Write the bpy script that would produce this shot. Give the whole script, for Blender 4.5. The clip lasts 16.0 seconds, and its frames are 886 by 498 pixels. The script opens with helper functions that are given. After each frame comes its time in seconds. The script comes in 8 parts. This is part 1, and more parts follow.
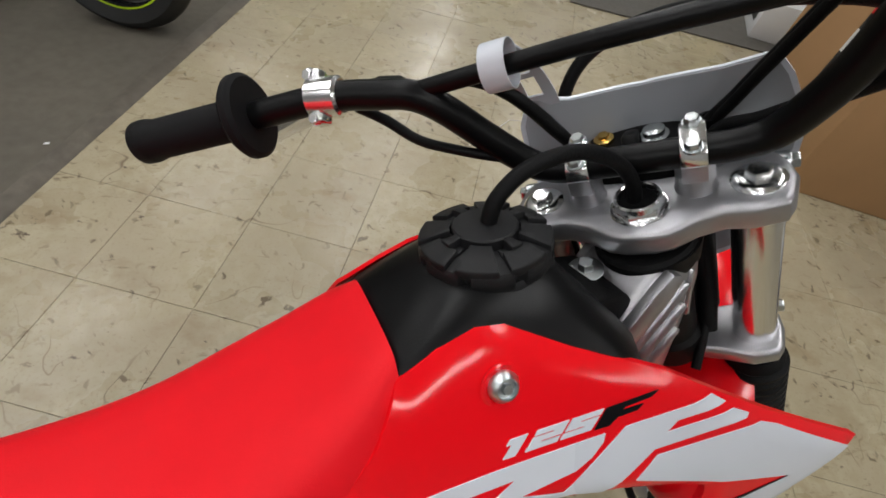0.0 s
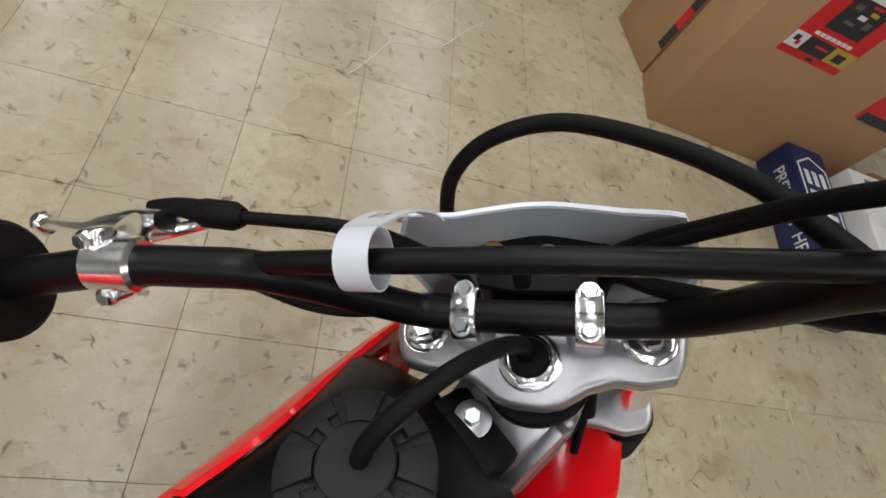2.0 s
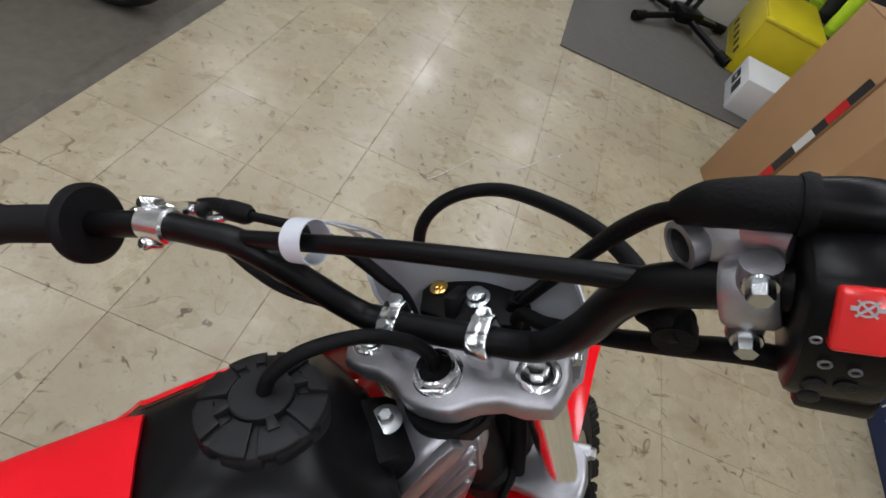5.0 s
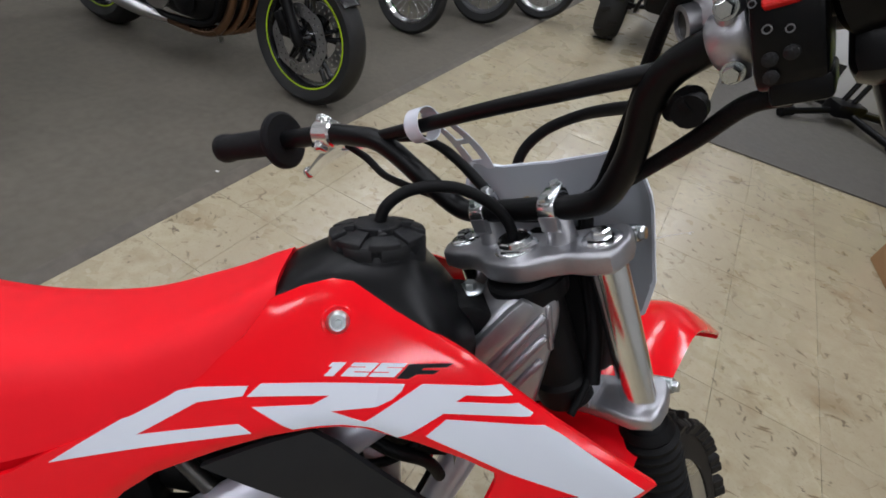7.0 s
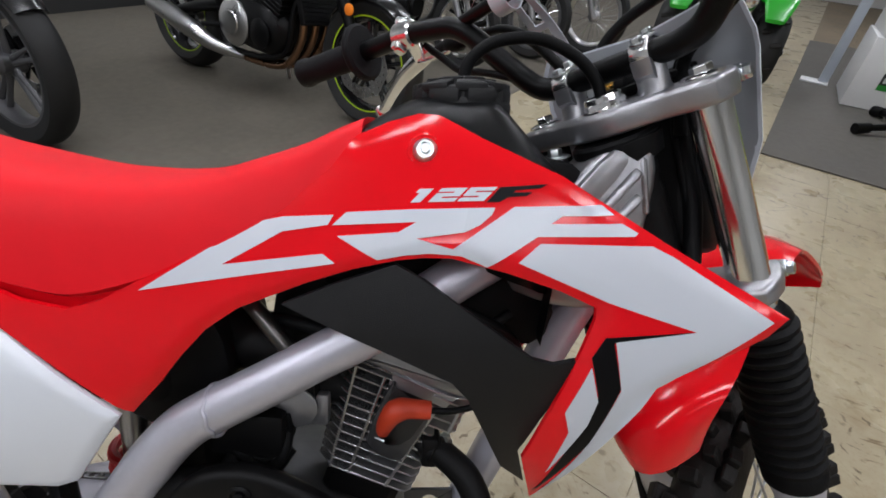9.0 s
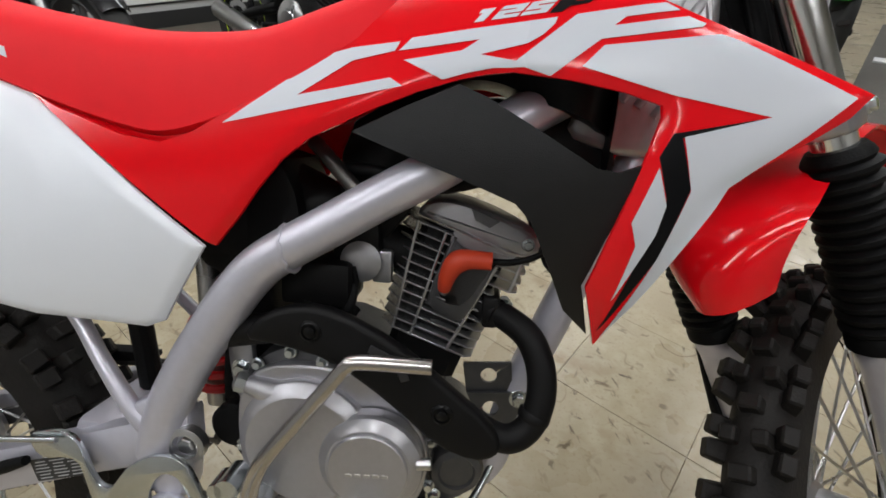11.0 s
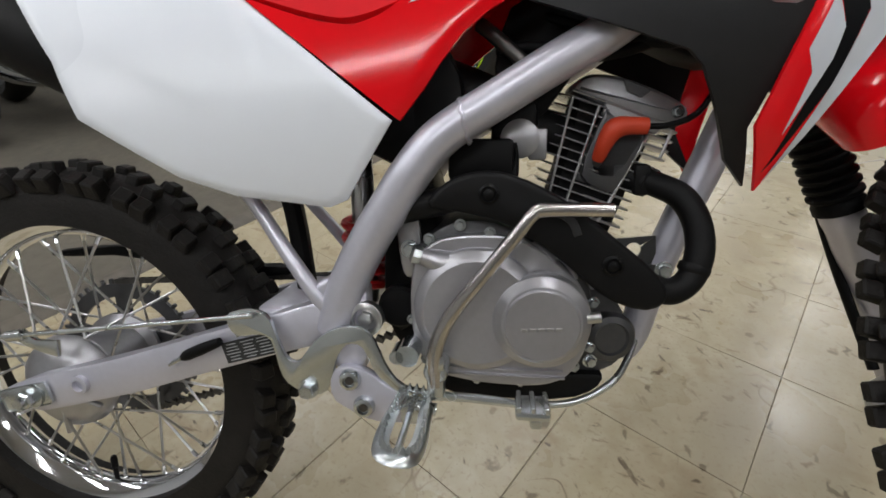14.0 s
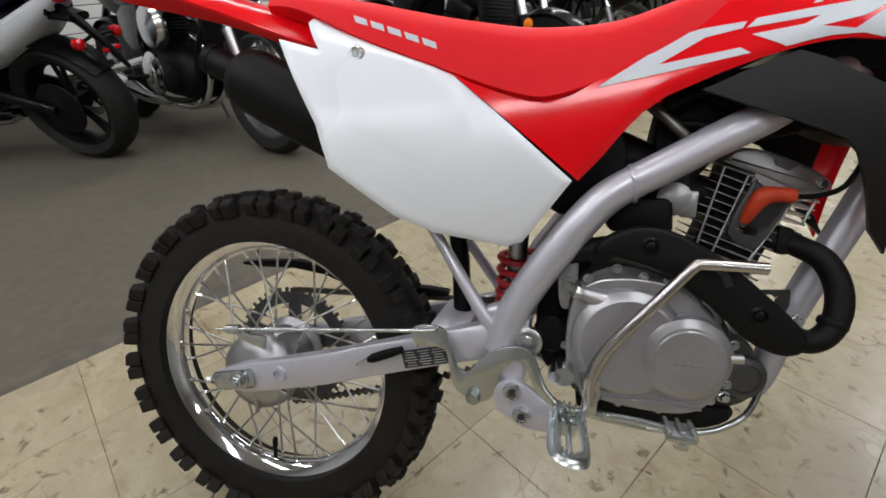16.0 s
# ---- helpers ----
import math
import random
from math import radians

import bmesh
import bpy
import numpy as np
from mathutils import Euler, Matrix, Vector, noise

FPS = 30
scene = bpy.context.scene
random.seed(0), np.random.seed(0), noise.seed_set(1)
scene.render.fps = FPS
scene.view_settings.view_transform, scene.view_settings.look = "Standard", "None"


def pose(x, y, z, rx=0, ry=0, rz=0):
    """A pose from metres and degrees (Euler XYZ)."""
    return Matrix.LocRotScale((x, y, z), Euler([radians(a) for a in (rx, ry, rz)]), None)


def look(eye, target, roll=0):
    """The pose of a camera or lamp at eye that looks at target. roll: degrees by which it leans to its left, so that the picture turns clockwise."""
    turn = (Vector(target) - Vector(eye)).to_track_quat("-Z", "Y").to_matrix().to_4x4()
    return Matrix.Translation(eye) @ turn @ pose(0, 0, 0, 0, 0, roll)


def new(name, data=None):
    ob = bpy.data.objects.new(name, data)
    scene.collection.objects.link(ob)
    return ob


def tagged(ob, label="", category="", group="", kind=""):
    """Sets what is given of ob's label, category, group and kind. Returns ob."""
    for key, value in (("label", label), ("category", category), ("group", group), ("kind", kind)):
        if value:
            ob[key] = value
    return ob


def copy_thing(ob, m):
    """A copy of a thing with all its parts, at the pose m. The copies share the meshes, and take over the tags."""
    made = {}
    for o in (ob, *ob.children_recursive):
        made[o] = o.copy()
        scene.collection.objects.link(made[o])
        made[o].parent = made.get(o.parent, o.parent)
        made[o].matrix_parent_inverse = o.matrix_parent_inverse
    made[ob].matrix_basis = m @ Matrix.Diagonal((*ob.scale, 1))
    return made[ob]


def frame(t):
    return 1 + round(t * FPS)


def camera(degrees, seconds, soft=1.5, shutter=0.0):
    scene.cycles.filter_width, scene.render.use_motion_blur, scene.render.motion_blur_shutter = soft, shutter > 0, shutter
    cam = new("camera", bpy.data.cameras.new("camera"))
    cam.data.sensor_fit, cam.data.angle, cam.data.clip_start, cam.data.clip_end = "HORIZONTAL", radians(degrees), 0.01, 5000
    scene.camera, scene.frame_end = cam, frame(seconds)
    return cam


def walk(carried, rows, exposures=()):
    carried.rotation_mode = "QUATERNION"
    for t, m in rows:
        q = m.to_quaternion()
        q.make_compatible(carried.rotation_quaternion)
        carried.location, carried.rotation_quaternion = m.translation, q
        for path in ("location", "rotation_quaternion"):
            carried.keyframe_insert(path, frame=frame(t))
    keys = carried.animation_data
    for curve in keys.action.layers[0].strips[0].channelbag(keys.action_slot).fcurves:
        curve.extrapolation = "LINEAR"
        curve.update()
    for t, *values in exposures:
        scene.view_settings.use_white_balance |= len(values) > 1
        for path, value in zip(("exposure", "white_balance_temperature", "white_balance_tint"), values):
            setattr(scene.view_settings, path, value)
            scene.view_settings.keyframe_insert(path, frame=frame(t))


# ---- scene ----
cam = camera(86.8, 16.0, soft=1.7)
PATH = [
    (0, (0.569, -0.495, 1.093), (0.556, 0.767, -0.459), 14.5),
    (0.5, (0.557, -0.422, 1.11), (0.739, 0.75, -0.5), 20.8),
    (1, (0.556, -0.373, 1.12), (0.9, 0.707, -0.527), 27.0),
    (1.5, (0.551, -0.337, 1.131), (1.017, 0.664, -0.537), 32.9),
    (2, (0.544, -0.305, 1.143), (1.089, 0.635, -0.536), 37.5),
    (2.5, (0.54, -0.287, 1.156), (1.141, 0.617, -0.524), 40.6),
    (3, (0.546, -0.278, 1.166), (1.176, 0.614, -0.51), 42.7),
    (3.2, (0.548, -0.277, 1.168), (1.178, 0.615, -0.507), 43.0),
    (5.3, (0.675, -0.421, 1.215), (0.609, 0.893, -0.291), 23.0),
    (5.5, (0.691, -0.444, 1.217), (0.54, 0.879, -0.276), 20.8),
    (6, (0.724, -0.496, 1.207), (0.391, 0.831, -0.251), 16.5),
    (6.5, (0.759, -0.532, 1.182), (0.291, 0.81, -0.224), 13.6),
    (7, (0.778, -0.557, 1.151), (0.168, 0.792, -0.193), 10.9),
    (7.5, (0.791, -0.589, 1.119), (0.081, 0.758, -0.179), 8.6),
    (8, (0.803, -0.619, 1.084), (0.035, 0.722, -0.185), 6.9),
    (8.5, (0.813, -0.635, 1.04), (-0.01, 0.704, -0.197), 5.5),
    (8.6, (0.817, -0.641, 1.033), (-0.026, 0.699, -0.19), 5.0),
    (8.7, (0.817, -0.643, 1.026), (-0.032, 0.705, -0.183), 5.3),
    (10.8, (0.872, -0.723, 0.895), (-0.173, 0.531, -0.26), 1.2),
    (11, (0.874, -0.731, 0.886), (-0.174, 0.516, -0.273), 1.1),
    (11.5, (0.878, -0.757, 0.856), (-0.185, 0.475, -0.307), 0.2),
    (12, (0.882, -0.783, 0.833), (-0.198, 0.433, -0.332), -0.7),
    (12.5, (0.875, -0.813, 0.818), (-0.218, 0.39, -0.348), -2.0),
    (13, (0.86, -0.848, 0.802), (-0.244, 0.351, -0.357), -2.5),
    (13.5, (0.845, -0.884, 0.797), (-0.259, 0.319, -0.358), -3.1),
    (14, (0.831, -0.913, 0.8), (-0.279, 0.296, -0.343), -3.4),
    (14.5, (0.814, -0.946, 0.81), (-0.32, 0.258, -0.315), -3.4),
    (15, (0.798, -0.981, 0.824), (-0.393, 0.187, -0.28), -3.6),
    (15.5, (0.788, -1.016, 0.848), (-0.461, 0.111, -0.234), -3.6),
    (16, (0.782, -1.064, 0.879), (-0.508, 0.034, -0.183), -3.2),
]
# the clip's camera turns a little cooler while it passes the handlebar
TINTS = ((0, -0.19, 6550, 10), (1.2, -0.01, 6500, 10), (2.0, -0.03, 6500, 10), (3.2, -0.14, 6450, 10), (5.3, -0.12, 6100, 13), (6.5, -0.04, 6050, 13), (8.7, 0, 6100, 13), (10.8, 0.04, 6400, 10), (12.5, 0.06, 6500, 10), (14, 0, 6400, 10), (16, 0, 6450, 10))
walk(cam, [(t, look(eye, target, roll)) for t, eye, target, roll in PATH], TINTS)
from mathutils.geometry import delaunay_2d_cdt as geo_cdt


# ---- world and lamps ----
world = bpy.data.worlds.new("world")
scene.world = world
world.use_nodes = True
world.node_tree.nodes["Background"].inputs[0].default_value = (0.55, 0.6, 0.7, 1)
world.node_tree.nodes["Background"].inputs[1].default_value = 0.02

TILE = 0.3048
CEILING = 3.1
# the last lamp, off the rows and unseen, is added for the bike's right side
LIGHT_ROWS = [(x, y) for x in (-2.3, -0.5, 1.3) for y in (3.5, 0.4, -2.7)] + [(-0.5, 6.5), (1.3, 6.5), (-0.5, 9.6), (3.4, -1.2)]
LAMP_POWER = 22.5


def shop_lamp(x, y):
    data = bpy.data.lights.new("tube_light", "AREA")
    data.shape, data.size, data.size_y, data.energy, data.color = "RECTANGLE", 0.16, 2.3, LAMP_POWER, (0.95, 0.97, 1.0)
    lamp = new("tube_light", data)
    lamp.matrix_world = pose(x, y, CEILING - 0.13)
    return lamp


for lx, ly in LIGHT_ROWS:
    shop_lamp(lx, ly)


# ---- materials ----
def material(name, colour, rough=0.5, metal=0.0, grain=0.06, scale=60.0, bump=0.0, bump_scale=300.0, coat=0.0, spec=0.5):
    """A principled material with colour variation at two scales and fine relief."""
    m = bpy.data.materials.new(name)
    m.use_nodes = True
    nt = m.node_tree
    b = nt.nodes["Principled BSDF"]
    link = nt.links.new
    co = nt.nodes.new("ShaderNodeTexCoord")
    n1 = nt.nodes.new("ShaderNodeTexNoise")
    n1.inputs["Scale"].default_value, n1.inputs["Detail"].default_value = scale, 5
    n2 = nt.nodes.new("ShaderNodeTexNoise")
    n2.inputs["Scale"].default_value, n2.inputs["Detail"].default_value = scale / 9, 3
    link(co.outputs["Object"], n1.inputs["Vector"])
    link(co.outputs["Object"], n2.inputs["Vector"])
    add = nt.nodes.new("ShaderNodeMath")
    add.operation = "ADD"
    link(n1.outputs[0], add.inputs[0])
    link(n2.outputs[0], add.inputs[1])
    rng = nt.nodes.new("ShaderNodeMapRange")
    rng.inputs[1].default_value, rng.inputs[2].default_value = 0.6, 1.4
    rng.inputs[3].default_value, rng.inputs[4].default_value = 1 - grain, 1 + grain
    link(add.outputs[0], rng.inputs[0])
    hsv = nt.nodes.new("ShaderNodeHueSaturation")
    hsv.inputs["Color"].default_value = (*colour, 1)
    link(rng.outputs[0], hsv.inputs["Value"])
    link(hsv.outputs[0], b.inputs["Base Color"])
    rr = nt.nodes.new("ShaderNodeMapRange")
    rr.inputs[1].default_value, rr.inputs[2].default_value = 0.3, 0.7
    rr.inputs[3].default_value, rr.inputs[4].default_value = max(0.02, rough * 0.85), min(1, rough * 1.15)
    link(n2.outputs[0], rr.inputs[0])
    link(rr.outputs[0], b.inputs["Roughness"])
    b.inputs["Metallic"].default_value = metal
    b.inputs["Specular IOR Level"].default_value = spec
    b.inputs["Coat Weight"].default_value = coat
    b.inputs["Coat Roughness"].default_value = 0.05
    if bump:
        n3 = nt.nodes.new("ShaderNodeTexNoise")
        n3.inputs["Scale"].default_value, n3.inputs["Detail"].default_value = bump_scale, 3
        link(co.outputs["Object"], n3.inputs["Vector"])
        bp = nt.nodes.new("ShaderNodeBump")
        bp.inputs["Strength"].default_value, bp.inputs["Distance"].default_value = bump, 0.002
        link(n3.outputs[0], bp.inputs["Height"])
        link(bp.outputs[0], b.inputs["Normal"])
    return m


RED = material("red_plastic", (0.80, 0.004, 0.010), 0.15, grain=0.03, scale=20, spec=0.4)
SEAT_RED = material("red_vinyl", (0.80, 0.006, 0.014), 0.5, grain=0.04, scale=40, bump=0.10, bump_scale=900, spec=0.2)
WHITE = material("white_plastic", (0.80, 0.835, 0.90), 0.28, grain=0.02, scale=15, spec=0.5)
DECAL_WHITE = material("white_decal", (0.62, 0.65, 0.71), 0.28, grain=0.02, scale=15, spec=0.4)
DECAL_BLACK = material("black_decal", (0.004, 0.004, 0.005), 0.35, spec=0.15)
GREY_BACK = material("plate_back_grey", (0.36, 0.38, 0.41), 0.55, grain=0.06, scale=25)
CHARCOAL = material("charcoal_plastic", (0.010, 0.010, 0.011), 0.46, grain=0.15, scale=70, bump=0.3, bump_scale=1400, spec=0.28)
BLACK = material("black_satin", (0.003, 0.003, 0.0033), 0.34, grain=0.12, scale=60, bump=0.08, bump_scale=900, spec=0.18)
RUBBER = material("black_rubber", (0.003, 0.003, 0.0033), 0.55, grain=0.2, scale=80, bump=0.25, bump_scale=500, spec=0.15)
TYRE = material("tyre_rubber", (0.011, 0.0095, 0.0085), 0.62, grain=0.5, scale=35, bump=0.45, bump_scale=260, spec=0.25)
GRIP = material("grip_rubber", (0.005, 0.0047, 0.0055), 0.6, grain=0.15, scale=90, bump=0.3, bump_scale=1100, spec=0.16)
RIM_CHROME = material("rim_chrome", (0.80, 0.81, 0.85), 0.09, 1.0, grain=0.03, scale=25)
CHROME = material("chrome", (0.86, 0.87, 0.88), 0.17, 1.0, grain=0.03, scale=25)
ZINC = material("zinc_plate", (0.57, 0.60, 0.61), 0.27, 1.0, grain=0.12, scale=60)
STEEL = material("steel", (0.52, 0.52, 0.52), 0.3, 1.0, grain=0.08, scale=70)
SILVER = material("silver_paint", (0.56, 0.555, 0.625), 0.34, 0.5, grain=0.05, scale=120, bump=0.05, bump_scale=1800)
CAST = material("cast_aluminium", (0.42, 0.42, 0.44), 0.32, 0.85, grain=0.1, scale=110, bump=0.15, bump_scale=900)
CASE = material("engine_case", (0.44, 0.435, 0.46), 0.36, 0.8, grain=0.06, scale=140, bump=0.06, bump_scale=1500)
FINS = material("cylinder_fins", (0.46, 0.46, 0.475), 0.28, 0.88, grain=0.15, scale=90, bump=0.15, bump_scale=700)
# matt black parts, and the painted shade between the cylinder fins
MATT_BLACK_SHADE = material("matt_black_and_shade", (0.0045, 0.0043, 0.0045), 0.52, grain=0.2, scale=70, bump=0.12, bump_scale=800, spec=0.18)
# dark metal parts, and engine castings whose shade is put into the colour
DARK_SHADE_METAL = material("dark_and_shaded_metal", (0.10, 0.10, 0.105), 0.4, 0.7, grain=0.15, scale=90, bump=0.2, bump_scale=700)
DARK_STEEL = material("dark_steel", (0.10, 0.095, 0.09), 0.35, 0.9, grain=0.25, scale=60)
# chrome darkened in its base colour to stand for dark reflections
KICK_CHROME = material("darkened_chrome", (0.50, 0.475, 0.46), 0.22, 1.0, grain=0.12, scale=50)
ORANGE = material("orange_rubber", (0.55, 0.045, 0.012), 0.5, grain=0.08, scale=60)
SPRING = material("red_spring", (0.45, 0.01, 0.012), 0.35, grain=0.05)
GOLD = material("brass_nut", (0.75, 0.5, 0.16), 0.25, 1.0)
PAPER = material("white_paper", (0.8, 0.78, 0.78), 0.7, grain=0.03, scale=30)
PRINT = material("grey_print", (0.45, 0.46, 0.47), 0.5)
SYMBOL = material("dim_print", (0.16, 0.165, 0.17), 0.5)
DARKPRINT = material("dark_print", (0.02, 0.02, 0.022), 0.4)


# ---- mesh tools ----
def part(name, bm, mat, parent=None, label="", m=None, sharp=38, extra=()):
    if m is not None:
        bm.transform(m)
    bmesh.ops.recalc_face_normals(bm, faces=bm.faces)
    me = bpy.data.meshes.new(name)
    bm.to_mesh(me)
    bm.free()
    me.polygons.foreach_set("use_smooth", [True] * len(me.polygons))
    me.set_sharp_from_angle(angle=radians(sharp))
    me.materials.append(mat)
    for one in extra:
        me.materials.append(one)
    ob = new(name, me)
    if parent:
        ob.parent = parent
    if label:
        tagged(ob, label)
    return ob


def empty(name, parent=None):
    ob = new(name)
    ob.empty_display_size = 0.05
    if parent:
        ob.parent = parent
    return ob


def merged(*bms):
    """Several bmeshes as one."""
    out = bmesh.new()
    for b in bms:
        me = bpy.data.meshes.new("tmp")
        b.to_mesh(me)
        b.free()
        out.from_mesh(me)
        bpy.data.meshes.remove(me)
    return out


def smooth_line(pts, n=6, closed=False):
    """Catmull-Rom through the points."""
    p = [Vector(q) for q in pts]
    if n <= 1 or len(p) < 3:
        return p
    out, k = [], len(p)
    for i in range(k if closed else k - 1):
        a, b, c, d = (p[(i + j) % k] if closed else p[min(max(i + j, 0), k - 1)] for j in (-1, 0, 1, 2))
        for s in range(n):
            t = s / n
            out.append(0.5 * (2 * b + (c - a) * t + (2 * a - 5 * b + 4 * c - d) * t * t + (3 * b - a - 3 * c + d) * t ** 3))
    if not closed:
        out.append(p[-1])
    return out


def ring_frames(line):
    """Tangent, normal and side along a line, without twist."""
    out, side = [], None
    for i, p in enumerate(line):
        tan = (line[min(i + 1, len(line) - 1)] - line[max(i - 1, 0)]).normalized()
        if side is None:
            side = tan.orthogonal().normalized()
        side = (side - tan * side.dot(tan)).normalized()
        out.append((p, tan, side, tan.cross(side)))
    return out


def loft(rings, caps=True, closed=True):
    bm = bmesh.new()
    rows = [[bm.verts.new(v) for v in r] for r in rings]
    for a, b in zip(rows, rows[1:]):
        n = len(a)
        for i in range(n if closed else n - 1):
            j = (i + 1) % n
            bm.faces.new((a[i], a[j], b[j], b[i]))
    if caps and closed:
        bm.faces.new(rows[0][::-1])
        bm.faces.new(rows[-1])
    return bm


def tube(pts, r, seg=12, n=6, flat=1.0):
    """A round bar along a smooth line. r: one radius or one for each point."""
    line = smooth_line(pts, n)
    k = len(pts) - 1
    radii = []
    for i in range(len(line)):
        if isinstance(r, (int, float)):
            radii.append(r)
        else:
            f = i / max(1, len(line) - 1) * k
            j = min(int(f), k - 1)
            radii.append(r[j] + (r[j + 1] - r[j]) * (f - j))
    rings = []
    for (p, _, s, u), rad in zip(ring_frames(line), radii):
        rings.append([p + rad * (math.cos(a) * s + flat * math.sin(a) * u) for a in (2 * math.pi * q / seg for q in range(seg))])
    return loft(rings)


def lathe(profile, at, axis, seg=32):
    """A body of revolution: profile of (radius, height) along axis from at."""
    ax = Vector(axis).normalized()
    s = ax.orthogonal().normalized()
    u = ax.cross(s)
    rings = []
    for r, h in profile:
        rings.append([Vector(at) + ax * h + max(r, 1e-4) * (math.cos(a) * s + math.sin(a) * u) for a in (2 * math.pi * q / seg for q in range(seg))])
    return loft(rings)


def hoop(profile, at, axis, seg=64):
    """A closed ring of revolution: closed profile of (radius, height)."""
    ax = Vector(axis).normalized()
    s = ax.orthogonal().normalized()
    u = ax.cross(s)
    rings = []
    for q in range(seg):
        a = 2 * math.pi * q / seg
        d = math.cos(a) * s + math.sin(a) * u
        rings.append([Vector(at) + ax * h + r * d for r, h in profile])
    return loft(rings + [rings[0]], caps=False)


def weld(bm, d=1e-5):
    bmesh.ops.remove_doubles(bm, verts=bm.verts, dist=d)
    return bm


def box(size, at=(0, 0, 0), bevel=0.0, turn=None, segs=2):
    bm = bmesh.new()
    bmesh.ops.create_cube(bm, size=1)
    bmesh.ops.scale(bm, vec=size, verts=bm.verts)
    if bevel:
        bmesh.ops.bevel(bm, geom=list(bm.edges), offset=bevel, segments=segs, affect="EDGES", profile=0.5)
    if turn is not None:
        bm.transform(turn)
    bmesh.ops.translate(bm, vec=at, verts=bm.verts)
    return bm


def rod(a, b, r, seg=12, r2=None):
    a, b = Vector(a), Vector(b)
    r2 = r if r2 is None else r2
    return lathe([(r, 0), (r2, (b - a).length)], a, b - a, seg)


def hex_bolt(at, axis, r=0.006, h=0.005, washer=1.5):
    ax = Vector(axis).normalized()
    at = Vector(at)
    w = lathe([(r * washer, 0), (r * washer, 0.0012), (r * washer * 0.96, 0.0016)], at, ax, 18)
    hd = lathe([(r, 0.0012), (r, h * 0.85), (r * 0.86, h)], at, ax, 6)
    return merged(w, hd)


def prism(outline, place, h0, h1, bevel=0.0, segs=2):
    """An outline of (a, b), thick from h0 to h1; place(a, b, h) gives the point."""
    bm = bmesh.new()
    low = [bm.verts.new(place(a, b, h0)) for a, b in outline]
    bm.faces.new(low)
    bm.normal_update()
    got = bmesh.ops.extrude_face_region(bm, geom=list(bm.faces))
    up = [v for v in got["geom"] if isinstance(v, bmesh.types.BMVert)]
    shift = place(0, 0, h1) - place(0, 0, h0)
    bmesh.ops.translate(bm, vec=shift, verts=up)
    bmesh.ops.recalc_face_normals(bm, faces=bm.faces)
    if bevel:
        caps = [e for e in bm.edges if len(e.link_faces) == 2 and max(len(f.verts) for f in e.link_faces) > 4 and min(len(f.verts) for f in e.link_faces) == 4]
        bmesh.ops.bevel(bm, geom=caps, offset=bevel, segments=segs, affect="EDGES", profile=0.5)
    return bm


def rounded(outline, times=1):
    """Cuts the corners of an outline."""
    p = [Vector(q) for q in outline]
    for _ in range(times):
        out = []
        for i, a in enumerate(p):
            b = p[(i + 1) % len(p)]
            out += [a * 0.75 + b * 0.25, a * 0.25 + b * 0.75]
        p = out
    return [tuple(q) for q in p]


def circle(cx, cz, r, n=24):
    return [(cx + r * math.cos(2 * math.pi * i / n), cz + r * math.sin(2 * math.pi * i / n)) for i in range(n)]


def panel(outline, f, thick=0.003, step=0.014, side=1.0, offset=0.0):
    """A curved shell: an outline in x, z, whose y is f(x, z), offset outwards (to -y) and thick inwards. side -1 mirrors it to the left."""
    ring = []
    k = len(outline)
    for i, (a, b) in enumerate(outline):
        c, d = outline[(i + 1) % k]
        m = max(1, int(math.hypot(c - a, d - b) / step))
        ring += [Vector((a + (c - a) * j / m, b + (d - b) * j / m)) for j in range(m)]
    n = len(ring)
    xs, zs = [v.x for v in ring], [v.y for v in ring]
    inner = []
    x = min(xs) + step * 0.5
    odd = False
    while x < max(xs):
        z = min(zs) + (step * 0.5 if odd else 0)
        while z < max(zs):
            p = Vector((x, z))
            if min((p - q).length for q in ring) > step * 0.55:
                inner.append(p)
            z += step
        x += step * 0.87
        odd = not odd
    vs, _, fs, _, _, _ = geo_cdt(ring + inner, [(i, (i + 1) % n) for i in range(n)], [list(range(n))], 1, 1e-6)
    bm = bmesh.new()
    front = [bm.verts.new((v.x, side * (f(v.x, v.y) - offset), v.y)) for v in vs]
    back = [bm.verts.new((v.x, side * (f(v.x, v.y) - offset + thick), v.y)) for v in vs]
    count = {}
    for t in fs:
        bm.faces.new([front[i] for i in t])
        bm.faces.new([back[i] for i in t[::-1]])
        for i in range(len(t)):
            e = (t[i], t[(i + 1) % len(t)])
            count[e] = count.get(e, 0) + 1
    for a, b in count:
        if (b, a) not in count:
            bm.faces.new((front[b], front[a], back[a], back[b]))
    return bm





